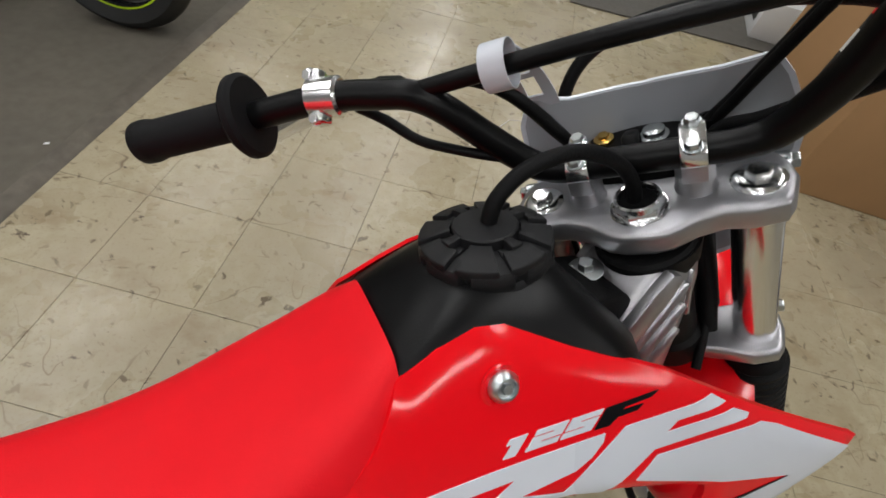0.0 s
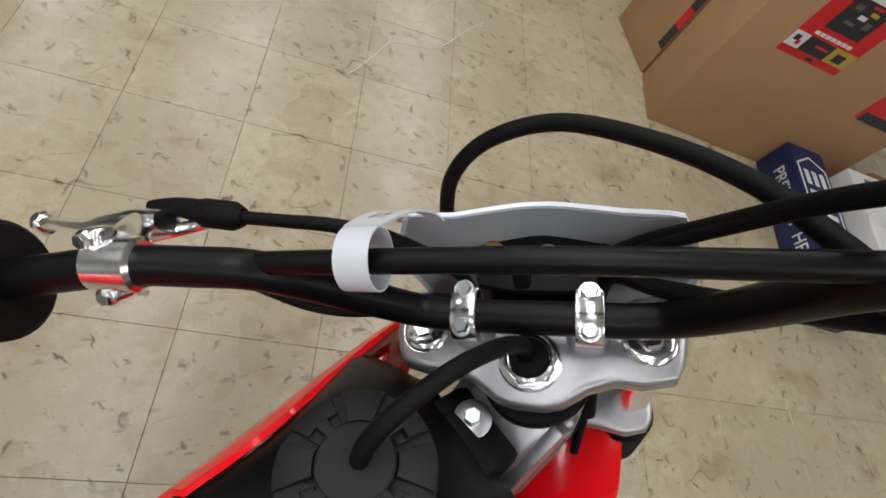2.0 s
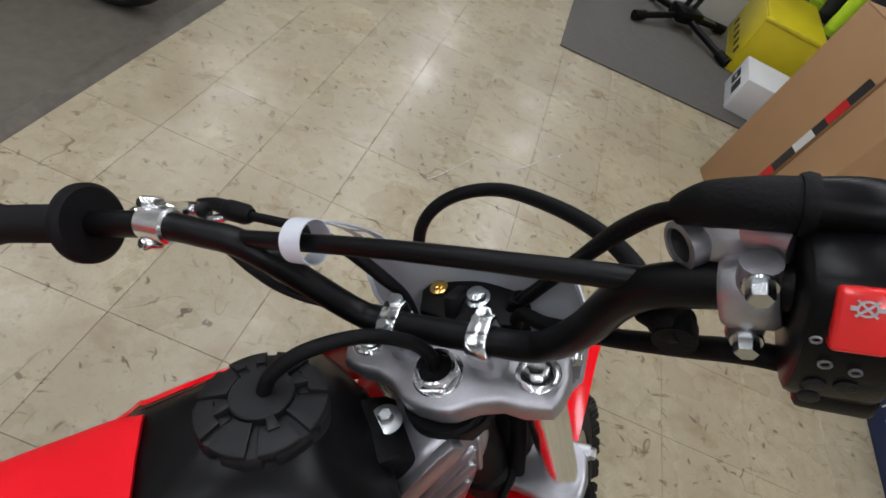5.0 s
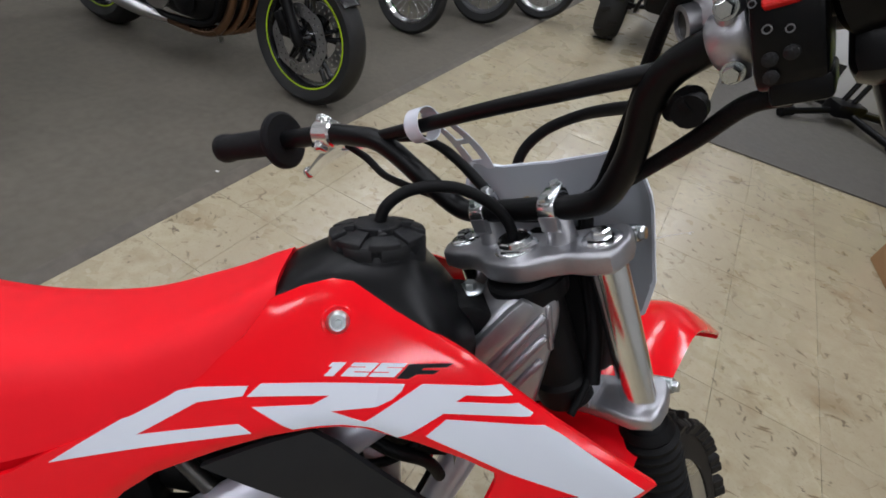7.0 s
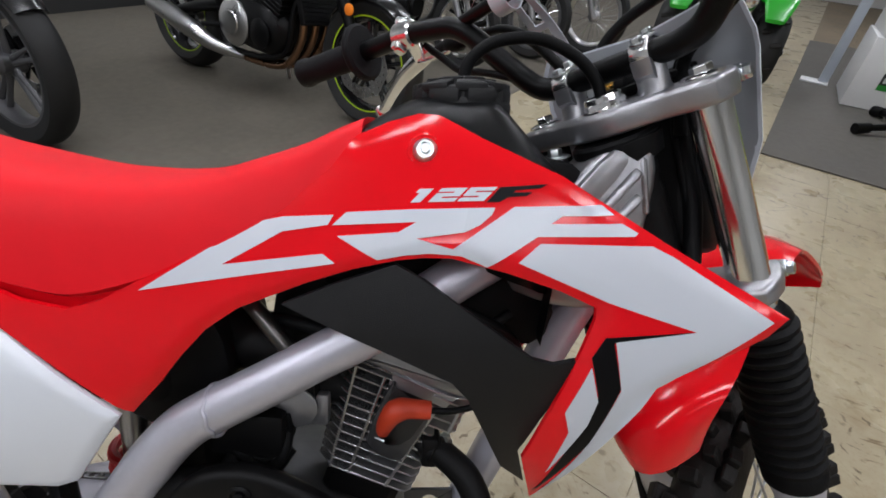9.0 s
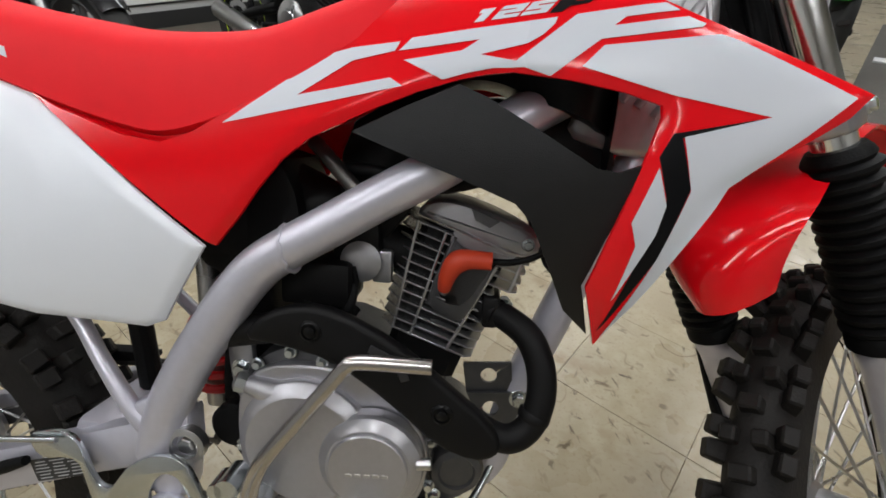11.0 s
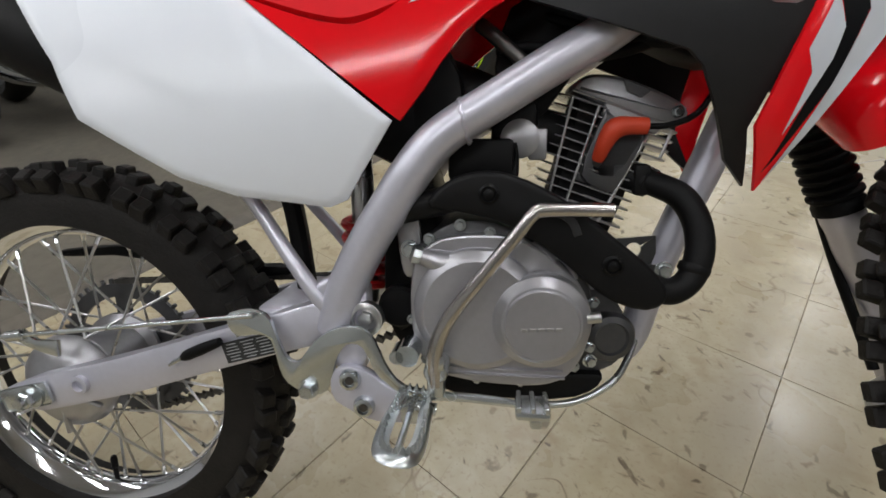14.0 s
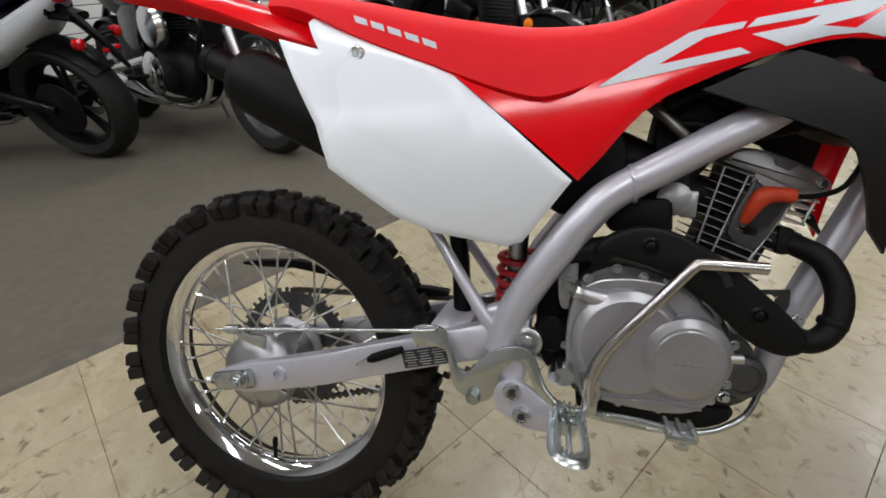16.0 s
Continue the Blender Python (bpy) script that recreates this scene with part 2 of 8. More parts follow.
# ---- the room ----
def floor_material(name, per_object):
    """Cream vinyl tile: mottled, with brown scuffs and scratches, under a worn polish."""
    m = bpy.data.materials.new(name)
    m.use_nodes = True
    nt = m.node_tree
    b = nt.nodes["Principled BSDF"]
    link = nt.links.new
    geo = nt.nodes.new("ShaderNodeNewGeometry")
    rnd = nt.nodes.new("ShaderNodeObjectInfo") if per_object else geo
    socket = rnd.outputs["Random"] if per_object else rnd.outputs["Random Per Island"]

    def noise_at(scale, detail, stretch=(1, 1, 1), turn=0.0, rough=0.5):
        mp = nt.nodes.new("ShaderNodeMapping")
        mp.vector_type = "TEXTURE"
        mp.inputs["Scale"].default_value = tuple(1 / v for v in stretch)
        mp.inputs["Rotation"].default_value = (0, 0, turn)
        link(geo.outputs["Position"], mp.inputs["Vector"])
        n = nt.nodes.new("ShaderNodeTexNoise")
        n.inputs["Scale"].default_value, n.inputs["Detail"].default_value, n.inputs["Roughness"].default_value = scale, detail, rough
        link(mp.outputs[0], n.inputs["Vector"])
        return n.outputs[0]

    def ramp(fac, lo, hi):
        r = nt.nodes.new("ShaderNodeMapRange")
        r.inputs[1].default_value, r.inputs[2].default_value = lo, hi
        link(fac, r.inputs[0])
        return r.outputs[0]

    def mix(fac, a, c):
        x = nt.nodes.new("ShaderNodeMix")
        x.data_type = "RGBA"
        link(fac, x.inputs[0])
        for k, v in ((6, a), (7, c)):
            if isinstance(v, tuple):
                x.inputs[k].default_value = (*v, 1)
            else:
                link(v, x.inputs[k])
        return x.outputs[2]

    base = mix(ramp(noise_at(26, 6), 0.35, 0.65), (0.385, 0.330, 0.208), (0.475, 0.418, 0.288))
    base = mix(ramp(noise_at(3.2, 4), 0.40, 0.70), base, (0.37, 0.31, 0.205))
    base = mix(ramp(socket, -0.3, 2.2), base, (0.33, 0.283, 0.195))
    base = mix(ramp(noise_at(120, 3), 0.56, 0.72), base, (0.33, 0.27, 0.175))
    wear = ramp(noise_at(2.4, 3), 0.34, 0.56)

    def scuffs(scale, stretch, turn, lo, hi, colour, under):
        s = ramp(noise_at(scale, 4, stretch, turn, 0.62), lo, hi)
        mul = nt.nodes.new("ShaderNodeMath")
        mul.operation = "MULTIPLY"
        link(s, mul.inputs[0])
        link(wear, mul.inputs[1])
        return mix(mul.outputs[0], under, colour)

    base = scuffs(5, (1.0, 1.4, 1), 0.2, 0.54, 0.72, (0.27, 0.205, 0.12), base)
    base = scuffs(8, (1.0, 4.0, 1), 0.25, 0.625, 0.70, (0.16, 0.115, 0.062), base)
    base = scuffs(10, (1.0, 3.0, 1), -0.6, 0.635, 0.70, (0.11, 0.08, 0.045), base)
    base = scuffs(17, (1.0, 2.0, 1), 0.1, 0.645, 0.70, (0.085, 0.06, 0.036), base)

    def ticks(scale, long, turn, size, share, colour, under):
        """Separate short drag marks, some of them missing, each bent and frayed by noise."""
        mp = nt.nodes.new("ShaderNodeMapping")
        mp.vector_type = "TEXTURE"
        mp.inputs["Scale"].default_value = (1, long, 1)
        mp.inputs["Rotation"].default_value = (0, 0, turn)
        wob = nt.nodes.new("ShaderNodeTexNoise")
        wob.inputs["Scale"].default_value, wob.inputs["Detail"].default_value = 34, 6
        link(geo.outputs["Position"], wob.inputs["Vector"])
        sh = nt.nodes.new("ShaderNodeVectorMath")
        sh.operation = "MULTIPLY_ADD"
        link(wob.outputs["Color"], sh.inputs[0])
        sh.inputs[1].default_value = (0.055, 0.055, 0)
        link(geo.outputs["Position"], sh.inputs[2])
        link(sh.outputs[0], mp.inputs["Vector"])
        v = nt.nodes.new("ShaderNodeTexVoronoi")
        v.voronoi_dimensions = "2D"
        v.inputs["Scale"].default_value = scale
        link(mp.outputs[0], v.inputs["Vector"])
        split = nt.nodes.new("ShaderNodeSeparateColor")
        link(v.outputs["Color"], split.inputs[0])
        mul = nt.nodes.new("ShaderNodeMath")
        mul.operation = "MULTIPLY"
        link(ramp(v.outputs["Distance"], size, size * 0.45), mul.inputs[0])
        link(ramp(split.outputs[0], 1 - share, 1.05), mul.inputs[1])
        return mix(mul.outputs[0], under, colour)

    base = ticks(19, 2.4, 0.5, 0.125, 0.42, (0.085, 0.06, 0.03), base)
    base = ticks(15, 3.0, -0.35, 0.10, 0.40, (0.09, 0.062, 0.032), base)
    base = ticks(13, 1.4, 1.9, 0.10, 0.40, (0.10, 0.068, 0.034), base)

    def scratches(scale, width, colour, under, seed):
        """Thin wandering lines, broken by a mask."""
        d = nt.nodes.new("ShaderNodeMath")
        d.operation = "SUBTRACT"
        link(noise_at(scale, 2, (1, 1.7, 1), seed), d.inputs[0])
        d.inputs[1].default_value = 0.5
        ab = nt.nodes.new("ShaderNodeMath")
        ab.operation = "ABSOLUTE"
        link(d.outputs[0], ab.inputs[0])
        thin = ramp(ab.outputs[0], width, 0.0)
        mul = nt.nodes.new("ShaderNodeMath")
        mul.operation = "MULTIPLY"
        link(thin, mul.inputs[0])
        link(ramp(noise_at(4.5, 3, (1, 1, 1), seed * 2), 0.56, 0.66), mul.inputs[1])
        return mix(mul.outputs[0], under, colour)

    base = scratches(2.6, 0.005, (0.15, 0.11, 0.065), base, 0.9)
    base = scratches(4.0, 0.006, (0.19, 0.14, 0.08), base, 2.1)
    link(base, b.inputs["Base Color"])
    link(ramp_out(nt, link, noise_at(5, 4), 0.3, 0.7, 0.22, 0.38), b.inputs["Roughness"])
    b.inputs["Specular IOR Level"].default_value = 0.5
    bp = nt.nodes.new("ShaderNodeBump")
    bp.inputs["Strength"].default_value, bp.inputs["Distance"].default_value = 0.12, 0.002
    link(noise_at(14, 5), bp.inputs["Height"])
    link(bp.outputs[0], b.inputs["Normal"])
    return m


def ramp_out(nt, link, fac, lo, hi, a, b):
    r = nt.nodes.new("ShaderNodeMapRange")
    for k, v in zip((1, 2, 3, 4), (lo, hi, a, b)):
        r.inputs[k].default_value = v
    link(fac, r.inputs[0])
    return r.outputs[0]


TILE_NEAR = floor_material("vinyl_tile", True)
TILE_FAR = floor_material("vinyl_tile_far", False)
JOINT = material("tile_joint", (0.19, 0.15, 0.10), 0.8, grain=0.45, scale=30)
CARPET = material("grey_carpet", (0.110, 0.097, 0.076), 0.95, grain=0.20, scale=28, bump=0.5, bump_scale=420)
CARPET_B = material("grey_mat", (0.10, 0.092, 0.08), 0.9, grain=0.18, scale=30, bump=0.5, bump_scale=420)
STRIP = material("edge_strip", (0.10, 0.085, 0.065), 0.6, grain=0.4, scale=25, bump=0.3, bump_scale=120)
WALL = material("wall_paint", (0.46, 0.46, 0.45), 0.7, grain=0.04, scale=5, bump=0.1, bump_scale=150)
SLAT = material("slatwall", (0.72, 0.72, 0.70), 0.5, grain=0.03, scale=6)
BASE = material("black_skirting", (0.02, 0.02, 0.02), 0.5)
CEIL = material("ceiling_board", (0.42, 0.42, 0.41), 0.9, grain=0.05, scale=30, bump=0.3, bump_scale=200)

W, E_, S_, N_ = -4.1, 5.2, -5.0, 11.4

floor = part("floor", box((E_ - W, N_ - S_, 0.1), ((W + E_) / 2, (S_ + N_) / 2, -0.054)), JOINT)
tagged(floor, "cream vinyl tile floor with brown scuffs and dark joints", "floor", kind="structure")


def wall_block(name, size, at, mat, label):
    ob = part(name, box(size, at), mat)
    return tagged(ob, label, "wall", kind="structure")


wall_block("wall_west", (0.12, N_ - S_ + 0.24, CEILING), (W - 0.06, (S_ + N_) / 2, CEILING / 2), WALL, "pale painted wall behind the parked motorcycles")
wall_block("wall_east", (0.12, N_ - S_ + 0.24, CEILING), (E_ + 0.06, (S_ + N_) / 2, CEILING / 2), WALL, "pale painted wall of the showroom")
wall_block("wall_south", (E_ - W, 0.12, CEILING), ((W + E_) / 2, S_ - 0.06, CEILING / 2), WALL, "pale painted wall of the showroom")
wall_block("wall_north", (E_ - W, 0.12, CEILING), ((W + E_) / 2, N_ + 0.06, CEILING / 2), WALL, "pale painted wall of the showroom")
tagged(part("ceiling", box((E_ - W + 0.24, N_ - S_ + 0.24, 0.1), ((W + E_) / 2, (S_ + N_) / 2, CEILING + 0.05)), CEIL), "white board ceiling with tube lamps", "ceiling", kind="structure")
tagged(part("baseboard", box((0.02, N_ - S_ - 0.02, 0.14), (W + 0.012, (S_ + N_) / 2, 0.075)), BASE), "black rubber skirting along the wall", "baseboard", kind="structure")

# slatwall boards on the west wall
slatwall = part("slatwall", box((0.008, 6.4, 2.3), (W + 0.006, -0.6, 1.35)), BASE)
tagged(slatwall, "white slatwall of horizontal boards with dark grooves", "wall panel", kind="structure")
board_me = None
for i in range(24):
    if board_me is None:
        ob = part("slat", box((0.012, 6.4, 0.088), (0, 0, 0), 0.003, segs=1), SLAT, slatwall)
        board_me = ob.data
    else:
        ob = new("slat", board_me)
        ob.parent = slatwall
    ob.location = (W + 0.017, -0.6, 0.26 + 0.094 * i)

# ceiling tube fittings
GLOW = bpy.data.materials.new("lamp_diffuser")
GLOW.use_nodes = True
gb = GLOW.node_tree.nodes["Principled BSDF"]
gb.inputs["Base Color"].default_value = (0.8, 0.8, 0.78, 1)
gb.inputs["Emission Color"].default_value = (1.0, 0.96, 0.88, 1)
gb.inputs["Emission Strength"].default_value = 7.0
FITTING = material("white_enamel", (0.75, 0.75, 0.73), 0.4)


def ceiling_light():
    root = empty("ceiling_light")
    part("housing", box((0.3, 2.44, 0.06), (0, 0, -0.03), 0.008), FITTING, root)
    for dx in (-0.07, 0.07):
        part("tube", rod((dx, -1.16, -0.082), (dx, 1.16, -0.082), 0.016, 12), GLOW, root, "glowing fluorescent tube")
    return tagged(root, "white twin fluorescent tube fitting on the ceiling", "ceiling light", group="ceiling lights")


first = None
for lx, ly in LIGHT_ROWS:
    at = pose(lx, ly, CEILING - 0.002)
    if first is None:
        first = ceiling_light()
        first.matrix_basis = at
    else:
        copy_thing(first, at)

# carpets
carpet = part("carpet", box((-0.61 - W, N_ - S_, 0.012), ((W - 0.61) / 2, (S_ + N_) / 2, 0.006)), CARPET)
tagged(carpet, "dark grey worn carpet under the parked motorcycles", "carpet", kind="structure")
strip = part("edge_strip", prism([(-0.036, 0), (0.018, 0), (0.014, 0.004), (-0.012, 0.016), (-0.036, 0.016)], lambda a, b, h: Vector((-0.592 + a, h, b)), S_ + 0.01, N_ - 0.01), STRIP)
tagged(strip, "scuffed brown rubber edge strip of the carpet", "edge strip", kind="structure")
mat_b = part("floor_mat", box((2.6, 4.16, 0.01), (0.885 + 1.3, 2.37 + 2.08, 0.0055), 0.003), CARPET_B)
tagged(mat_b, "flat grey carpet mat lying on the tile floor", "floor mat")


# ---- the dirt bike ----
HEADING, LEAN_LEFT = 34.5, 22.0
AXLE_R = 0.292
bike = empty("dirt_bike")
bike.matrix_basis = Matrix.Translation((0.115, -0.903, 0.30)) @ pose(0, 0, 0, -LEAN_LEFT, 0, HEADING) @ Matrix.Translation((0, 0, -0.30))
tagged(bike, "red and white dirt bike leaning on the tile floor, handlebar turned", "motorcycle")

RAKE, LOCK = radians(26), 45.0
STEM = Vector((0.868, 0, 0.92))
AX = Vector((-math.sin(RAKE), 0, math.cos(RAKE)))
FW = Vector((math.cos(RAKE), 0, math.sin(RAKE)))
STEER = Matrix.Translation(STEM) @ Matrix.Rotation(radians(LOCK), 4, AX) @ Matrix.Translation(-STEM)


def sf(e, y, u):
    """A point of the steering group: e ahead of the stem, y to the left, u up along the stem."""
    return STEM + FW * e + Vector((0, y, 0)) + AX * u


def side_y(x, z):
    """The outer face of the right-hand bodywork."""
    a, b = min(max(x, 0.1), 1.0) - 0.6, min(max(z, 0.53), 0.92) - 0.72
    return -0.1019 - 0.0925 * a + 0.1363 * b - 0.2495 * a * a - 0.615 * a * b + 1.7553 * b * b + 0.3385 * a ** 3


def xz(y):
    return lambda a, b, h: Vector((a, y + h, b))


# wheels
def carcass(R, rim_r, half):
    Rc = R - 0.008
    prof = []
    for i in range(15):
        a = math.pi * (i / 14)
        prof.append((rim_r - 0.004 + (Rc - rim_r + 0.004) * math.sin(a) ** 0.75, -half * 0.95 * math.cos(a) * (0.8 + 0.2 * math.sin(a))))
    return weld(hoop(prof, (0, 0, 0), (0, 1, 0), 72))


def knob_mesh(size):
    """A tread block, a little narrower at its top."""
    b = box(size, (0, 0, 0), 0.0022, segs=1)
    for v in b.verts:
        if v.co.z > 0:
            v.co.x *= 0.88
            v.co.y *= 0.88
    me = bpy.data.meshes.new("knob")
    b.to_mesh(me)
    b.free()
    me.materials.append(TYRE)
    return me


def knobs(wheel, m, R, half, n, seed):
    """Tread blocks: pairs and singles along the crown, one row on each shoulder."""
    rng = random.Random(seed)
    k = 1.25 * math.pi * R / n
    wide, small, edge = knob_mesh((k * 0.86, half * 0.60, 0.020)), knob_mesh((k * 0.86, half * 0.42, 0.020)), knob_mesh((k * 1.05, half * 0.44, 0.024))
    for i in range(n):
        a0 = 2 * math.pi * i / n
        blocks = [(wide, 0.0, 0.0, 0)] if i % 2 else [(small, -half * 0.36, 0.0, 0), (small, half * 0.36, 0.0, 0)]
        blocks += [(edge, sg * half * 0.76, 0.25 + 0.25 * (i % 2), sg * 36) for sg in (-1, 1)]
        for me, y, s, tilt in blocks:
            a = a0 + s * 2 * math.pi / n
            rad = R - 0.0080 - (half * 0.27 if tilt else 0.0)
            ob = new("knob", me)
            ob.parent = wheel
            ob.matrix_basis = m @ pose(0, 0, 0, 0, math.degrees(a), 0) @ Matrix.Translation((0, y, rad + rng.uniform(-0.0022, 0.0010))) @ pose(0, 0, 0, -tilt + rng.uniform(-4, 4), rng.uniform(-4, 4), rng.uniform(-7, 7))


def spoke_wheel(name, parent, m, R, rim_r, half, hub_r, hub_half, label, n_spokes, seed, chrome, n_knobs):
    wheel = empty(name, parent)
    part("tyre", carcass(R, rim_r, half), TYRE, wheel, "black knobbly tyre", m)
    knobs(wheel, m, R, half, n_knobs, seed)
    w = 0.026
    prof = [(rim_r, -w), (rim_r + 0.004, -w + 0.001), (rim_r + 0.003, -w + 0.005), (rim_r - 0.009, -w + 0.008), (rim_r - 0.017, -0.010), (rim_r - 0.019, 0),
            (rim_r - 0.017, 0.010), (rim_r - 0.009, w - 0.008), (rim_r + 0.003, w - 0.005), (rim_r + 0.004, w - 0.001), (rim_r, w),
            (rim_r - 0.014, w - 0.007), (rim_r - 0.021, 0.011), (rim_r - 0.023, 0), (rim_r - 0.021, -0.011), (rim_r - 0.014, -w + 0.007)]
    part("rim", weld(hoop(prof, (0, 0, 0), (0, 1, 0), 96)), chrome, wheel, label, m)
    hub = lathe([(hub_r * 0.5, -hub_half - 0.012), (hub_r * 0.62, -hub_half), (hub_r, -hub_half + 0.004), (hub_r, -hub_half + 0.010), (hub_r * 0.8, -hub_half + 0.016),
                 (hub_r * 0.72, 0), (hub_r * 0.8, hub_half - 0.016), (hub_r, hub_half - 0.010), (hub_r, hub_half - 0.004), (hub_r * 0.55, hub_half)], (0, 0, 0), (0, 1, 0), 40)
    part("hub", hub, CAST, wheel, "cast aluminium hub", m)
    sp = bpy.data.meshes.new("spoke")
    b = rod((0, 0, 0), (0, 0, 1), 0.0019, 6)
    b.to_mesh(sp)
    b.free()
    sp.materials.append(STEEL)
    nip = bpy.data.meshes.new("nipple")
    b = merged(lathe([(0.0032, 0), (0.0032, 0.012), (0.0026, 0.014)], (0, 0, 0), (0, 0, 1), 8))
    b.to_mesh(nip)
    b.free()
    nip.materials.append(CHROME)
    for i in range(n_spokes):
        sg = -1 if i % 2 else 1
        a = 2 * math.pi * i / n_spokes
        lead = (0.62 if (i // 2) % 2 else -0.62)
        p0 = Vector(((hub_r - 0.005) * math.sin(a + lead), sg * (hub_half - 0.007), (hub_r - 0.005) * math.cos(a + lead)))
        p1 = Vector(((rim_r - 0.021) * math.sin(a), sg * 0.004, (rim_r - 0.021) * math.cos(a)))
        d = p1 - p0
        q = d.to_track_quat("Z", "Y").to_matrix().to_4x4()
        ob = new("spoke", sp)
        ob.parent = wheel
        ob.matrix_basis = m @ Matrix.Translation(p0) @ q @ Matrix.Diagonal((1, 1, d.length, 1))
        ob = new("nipple", nip)
        ob.parent = wheel
        ob.matrix_basis = m @ Matrix.Translation(p1 - d.normalized() * 0.012) @ q
    stem = lathe([(0.0035, 0), (0.0035, 0.018), (0.0048, 0.019), (0.0048, 0.034), (0.003, 0.038)], (-0.012, 0, -rim_r + 0.022), (0, 0, 1), 10)
    part("valve", stem, RUBBER, wheel, "black valve cap", m)
    return wheel


REAR = Matrix.Translation((0.012, 0, AXLE_R))
rear_wheel = spoke_wheel("rear_wheel", bike, REAR, 0.293, 0.2165, 0.052, 0.062, 0.05, "polished chrome rim", 36, 3, RIM_CHROME, 52)
FRONT_AT = sf(0.042, 0, -0.690)
FRONT = STEER @ Matrix.Translation((0, 0.005, 0)) @ Matrix.Translation(FRONT_AT)
front_wheel = spoke_wheel("front_wheel", bike, FRONT, 0.310, 0.243, 0.037, 0.036, 0.045, "grey aluminium rim", 36, 5, STEEL, 60)
rotor = weld(hoop([(0.072, 0.058), (0.11, 0.058), (0.11, 0.0615), (0.072, 0.0615)], (0, 0, 0), (0, 1, 0), 48))
part("brake_disc", rotor, STEEL, front_wheel, "steel brake disc", FRONT)
for k in (0, 1.57, 3.14, 4.71):
    part("disc_arm", rod((0.03 * math.cos(k), 0.055, 0.03 * math.sin(k)), (0.08 * math.cos(k + 0.3), 0.06, 0.08 * math.sin(k + 0.3)), 0.006, 8), STEEL, front_wheel, "", FRONT)

# rear hub: drum plate on the right, sprocket on the left
part("brake_drum", lathe([(0.012, -0.088), (0.016, -0.078), (0.040, -0.076), (0.052, -0.068), (0.062, -0.060), (0.066, -0.048), (0.060, -0.04)], (0.012, 0, AXLE_R), (0, 1, 0), 40), CAST, rear_wheel, "cast aluminium brake drum plate")
ribs = merged(*[box((0.07, 0.008, 0.006), (0, 0, 0), 0.002, pose(0, 0, 0, 0, a, 0) @ Matrix.Translation((0.03, 0, 0)), 1) for a in (20, 85, 160)])
part("drum_rib", ribs, CAST, rear_wheel, "", Matrix.Translation((0.012, -0.073, AXLE_R)))
N_T = 44
ringb = weld(hoop([(0.085, 0.052), (0.106, 0.052), (0.106, 0.058), (0.085, 0.058)], (0, 0, 0), (0, 1, 0), 48))
tb = [ringb]
for i in range(N_T):
    a = 360 / N_T * i
    tb.append(box((0.006, 0.005, 0.012), (0, 0, 0), 0.001, pose(0, 0, 0, 0, a, 0) @ Matrix.Translation((0, 0.055, 0.108)), 1))
for i in range(5):
    tb.append(box((0.026, 0.006, 0.07), (0, 0, 0), 0.002, pose(0, 0, 0, 0, 72 * i, 0) @ Matrix.Translation((0, 0.055, 0.06)), 1))
part("sprocket", merged(*tb), DARK_SHADE_METAL, rear_wheel, "dark steel rear sprocket", Matrix.Translation((0.012, 0, AXLE_R)))

# chain: one link mesh along the two runs
link_me = bpy.data.meshes.new("chain_link")
b = merged(box((0.013, 0.0016, 0.008), (0, -0.004, 0), 0.0006, segs=1), box((0.013, 0.0016, 0.008), (0, 0.004, 0), 0.0006, segs=1), rod((0.004, -0.004, 0), (0.004, 0.004, 0), 0.0034, 8))
b.to_mesh(link_me)
b.free()
link_me.materials.append(DARK_STEEL)
chain = empty("chain", bike)
pts = []
for k in range(37):
    f = k / 36
    pts.append((Vector((0.012 + 0.0 + 0.455 * f, 0.055, AXLE_R + 0.110 + 0.025 * f)), 0.055))
    pts.append((Vector((0.012 + 0.455 * f, 0.055, AXLE_R - 0.110 + 0.165 * f - 0.01 * math.sin(math.pi * f))), -0.35))
for p, tilt in pts:
    ob = new("chain_link", link_me)
    ob.parent = chain
    ob.matrix_basis = Matrix.Translation(p) @ Matrix.Rotation(-tilt, 4, "Y")

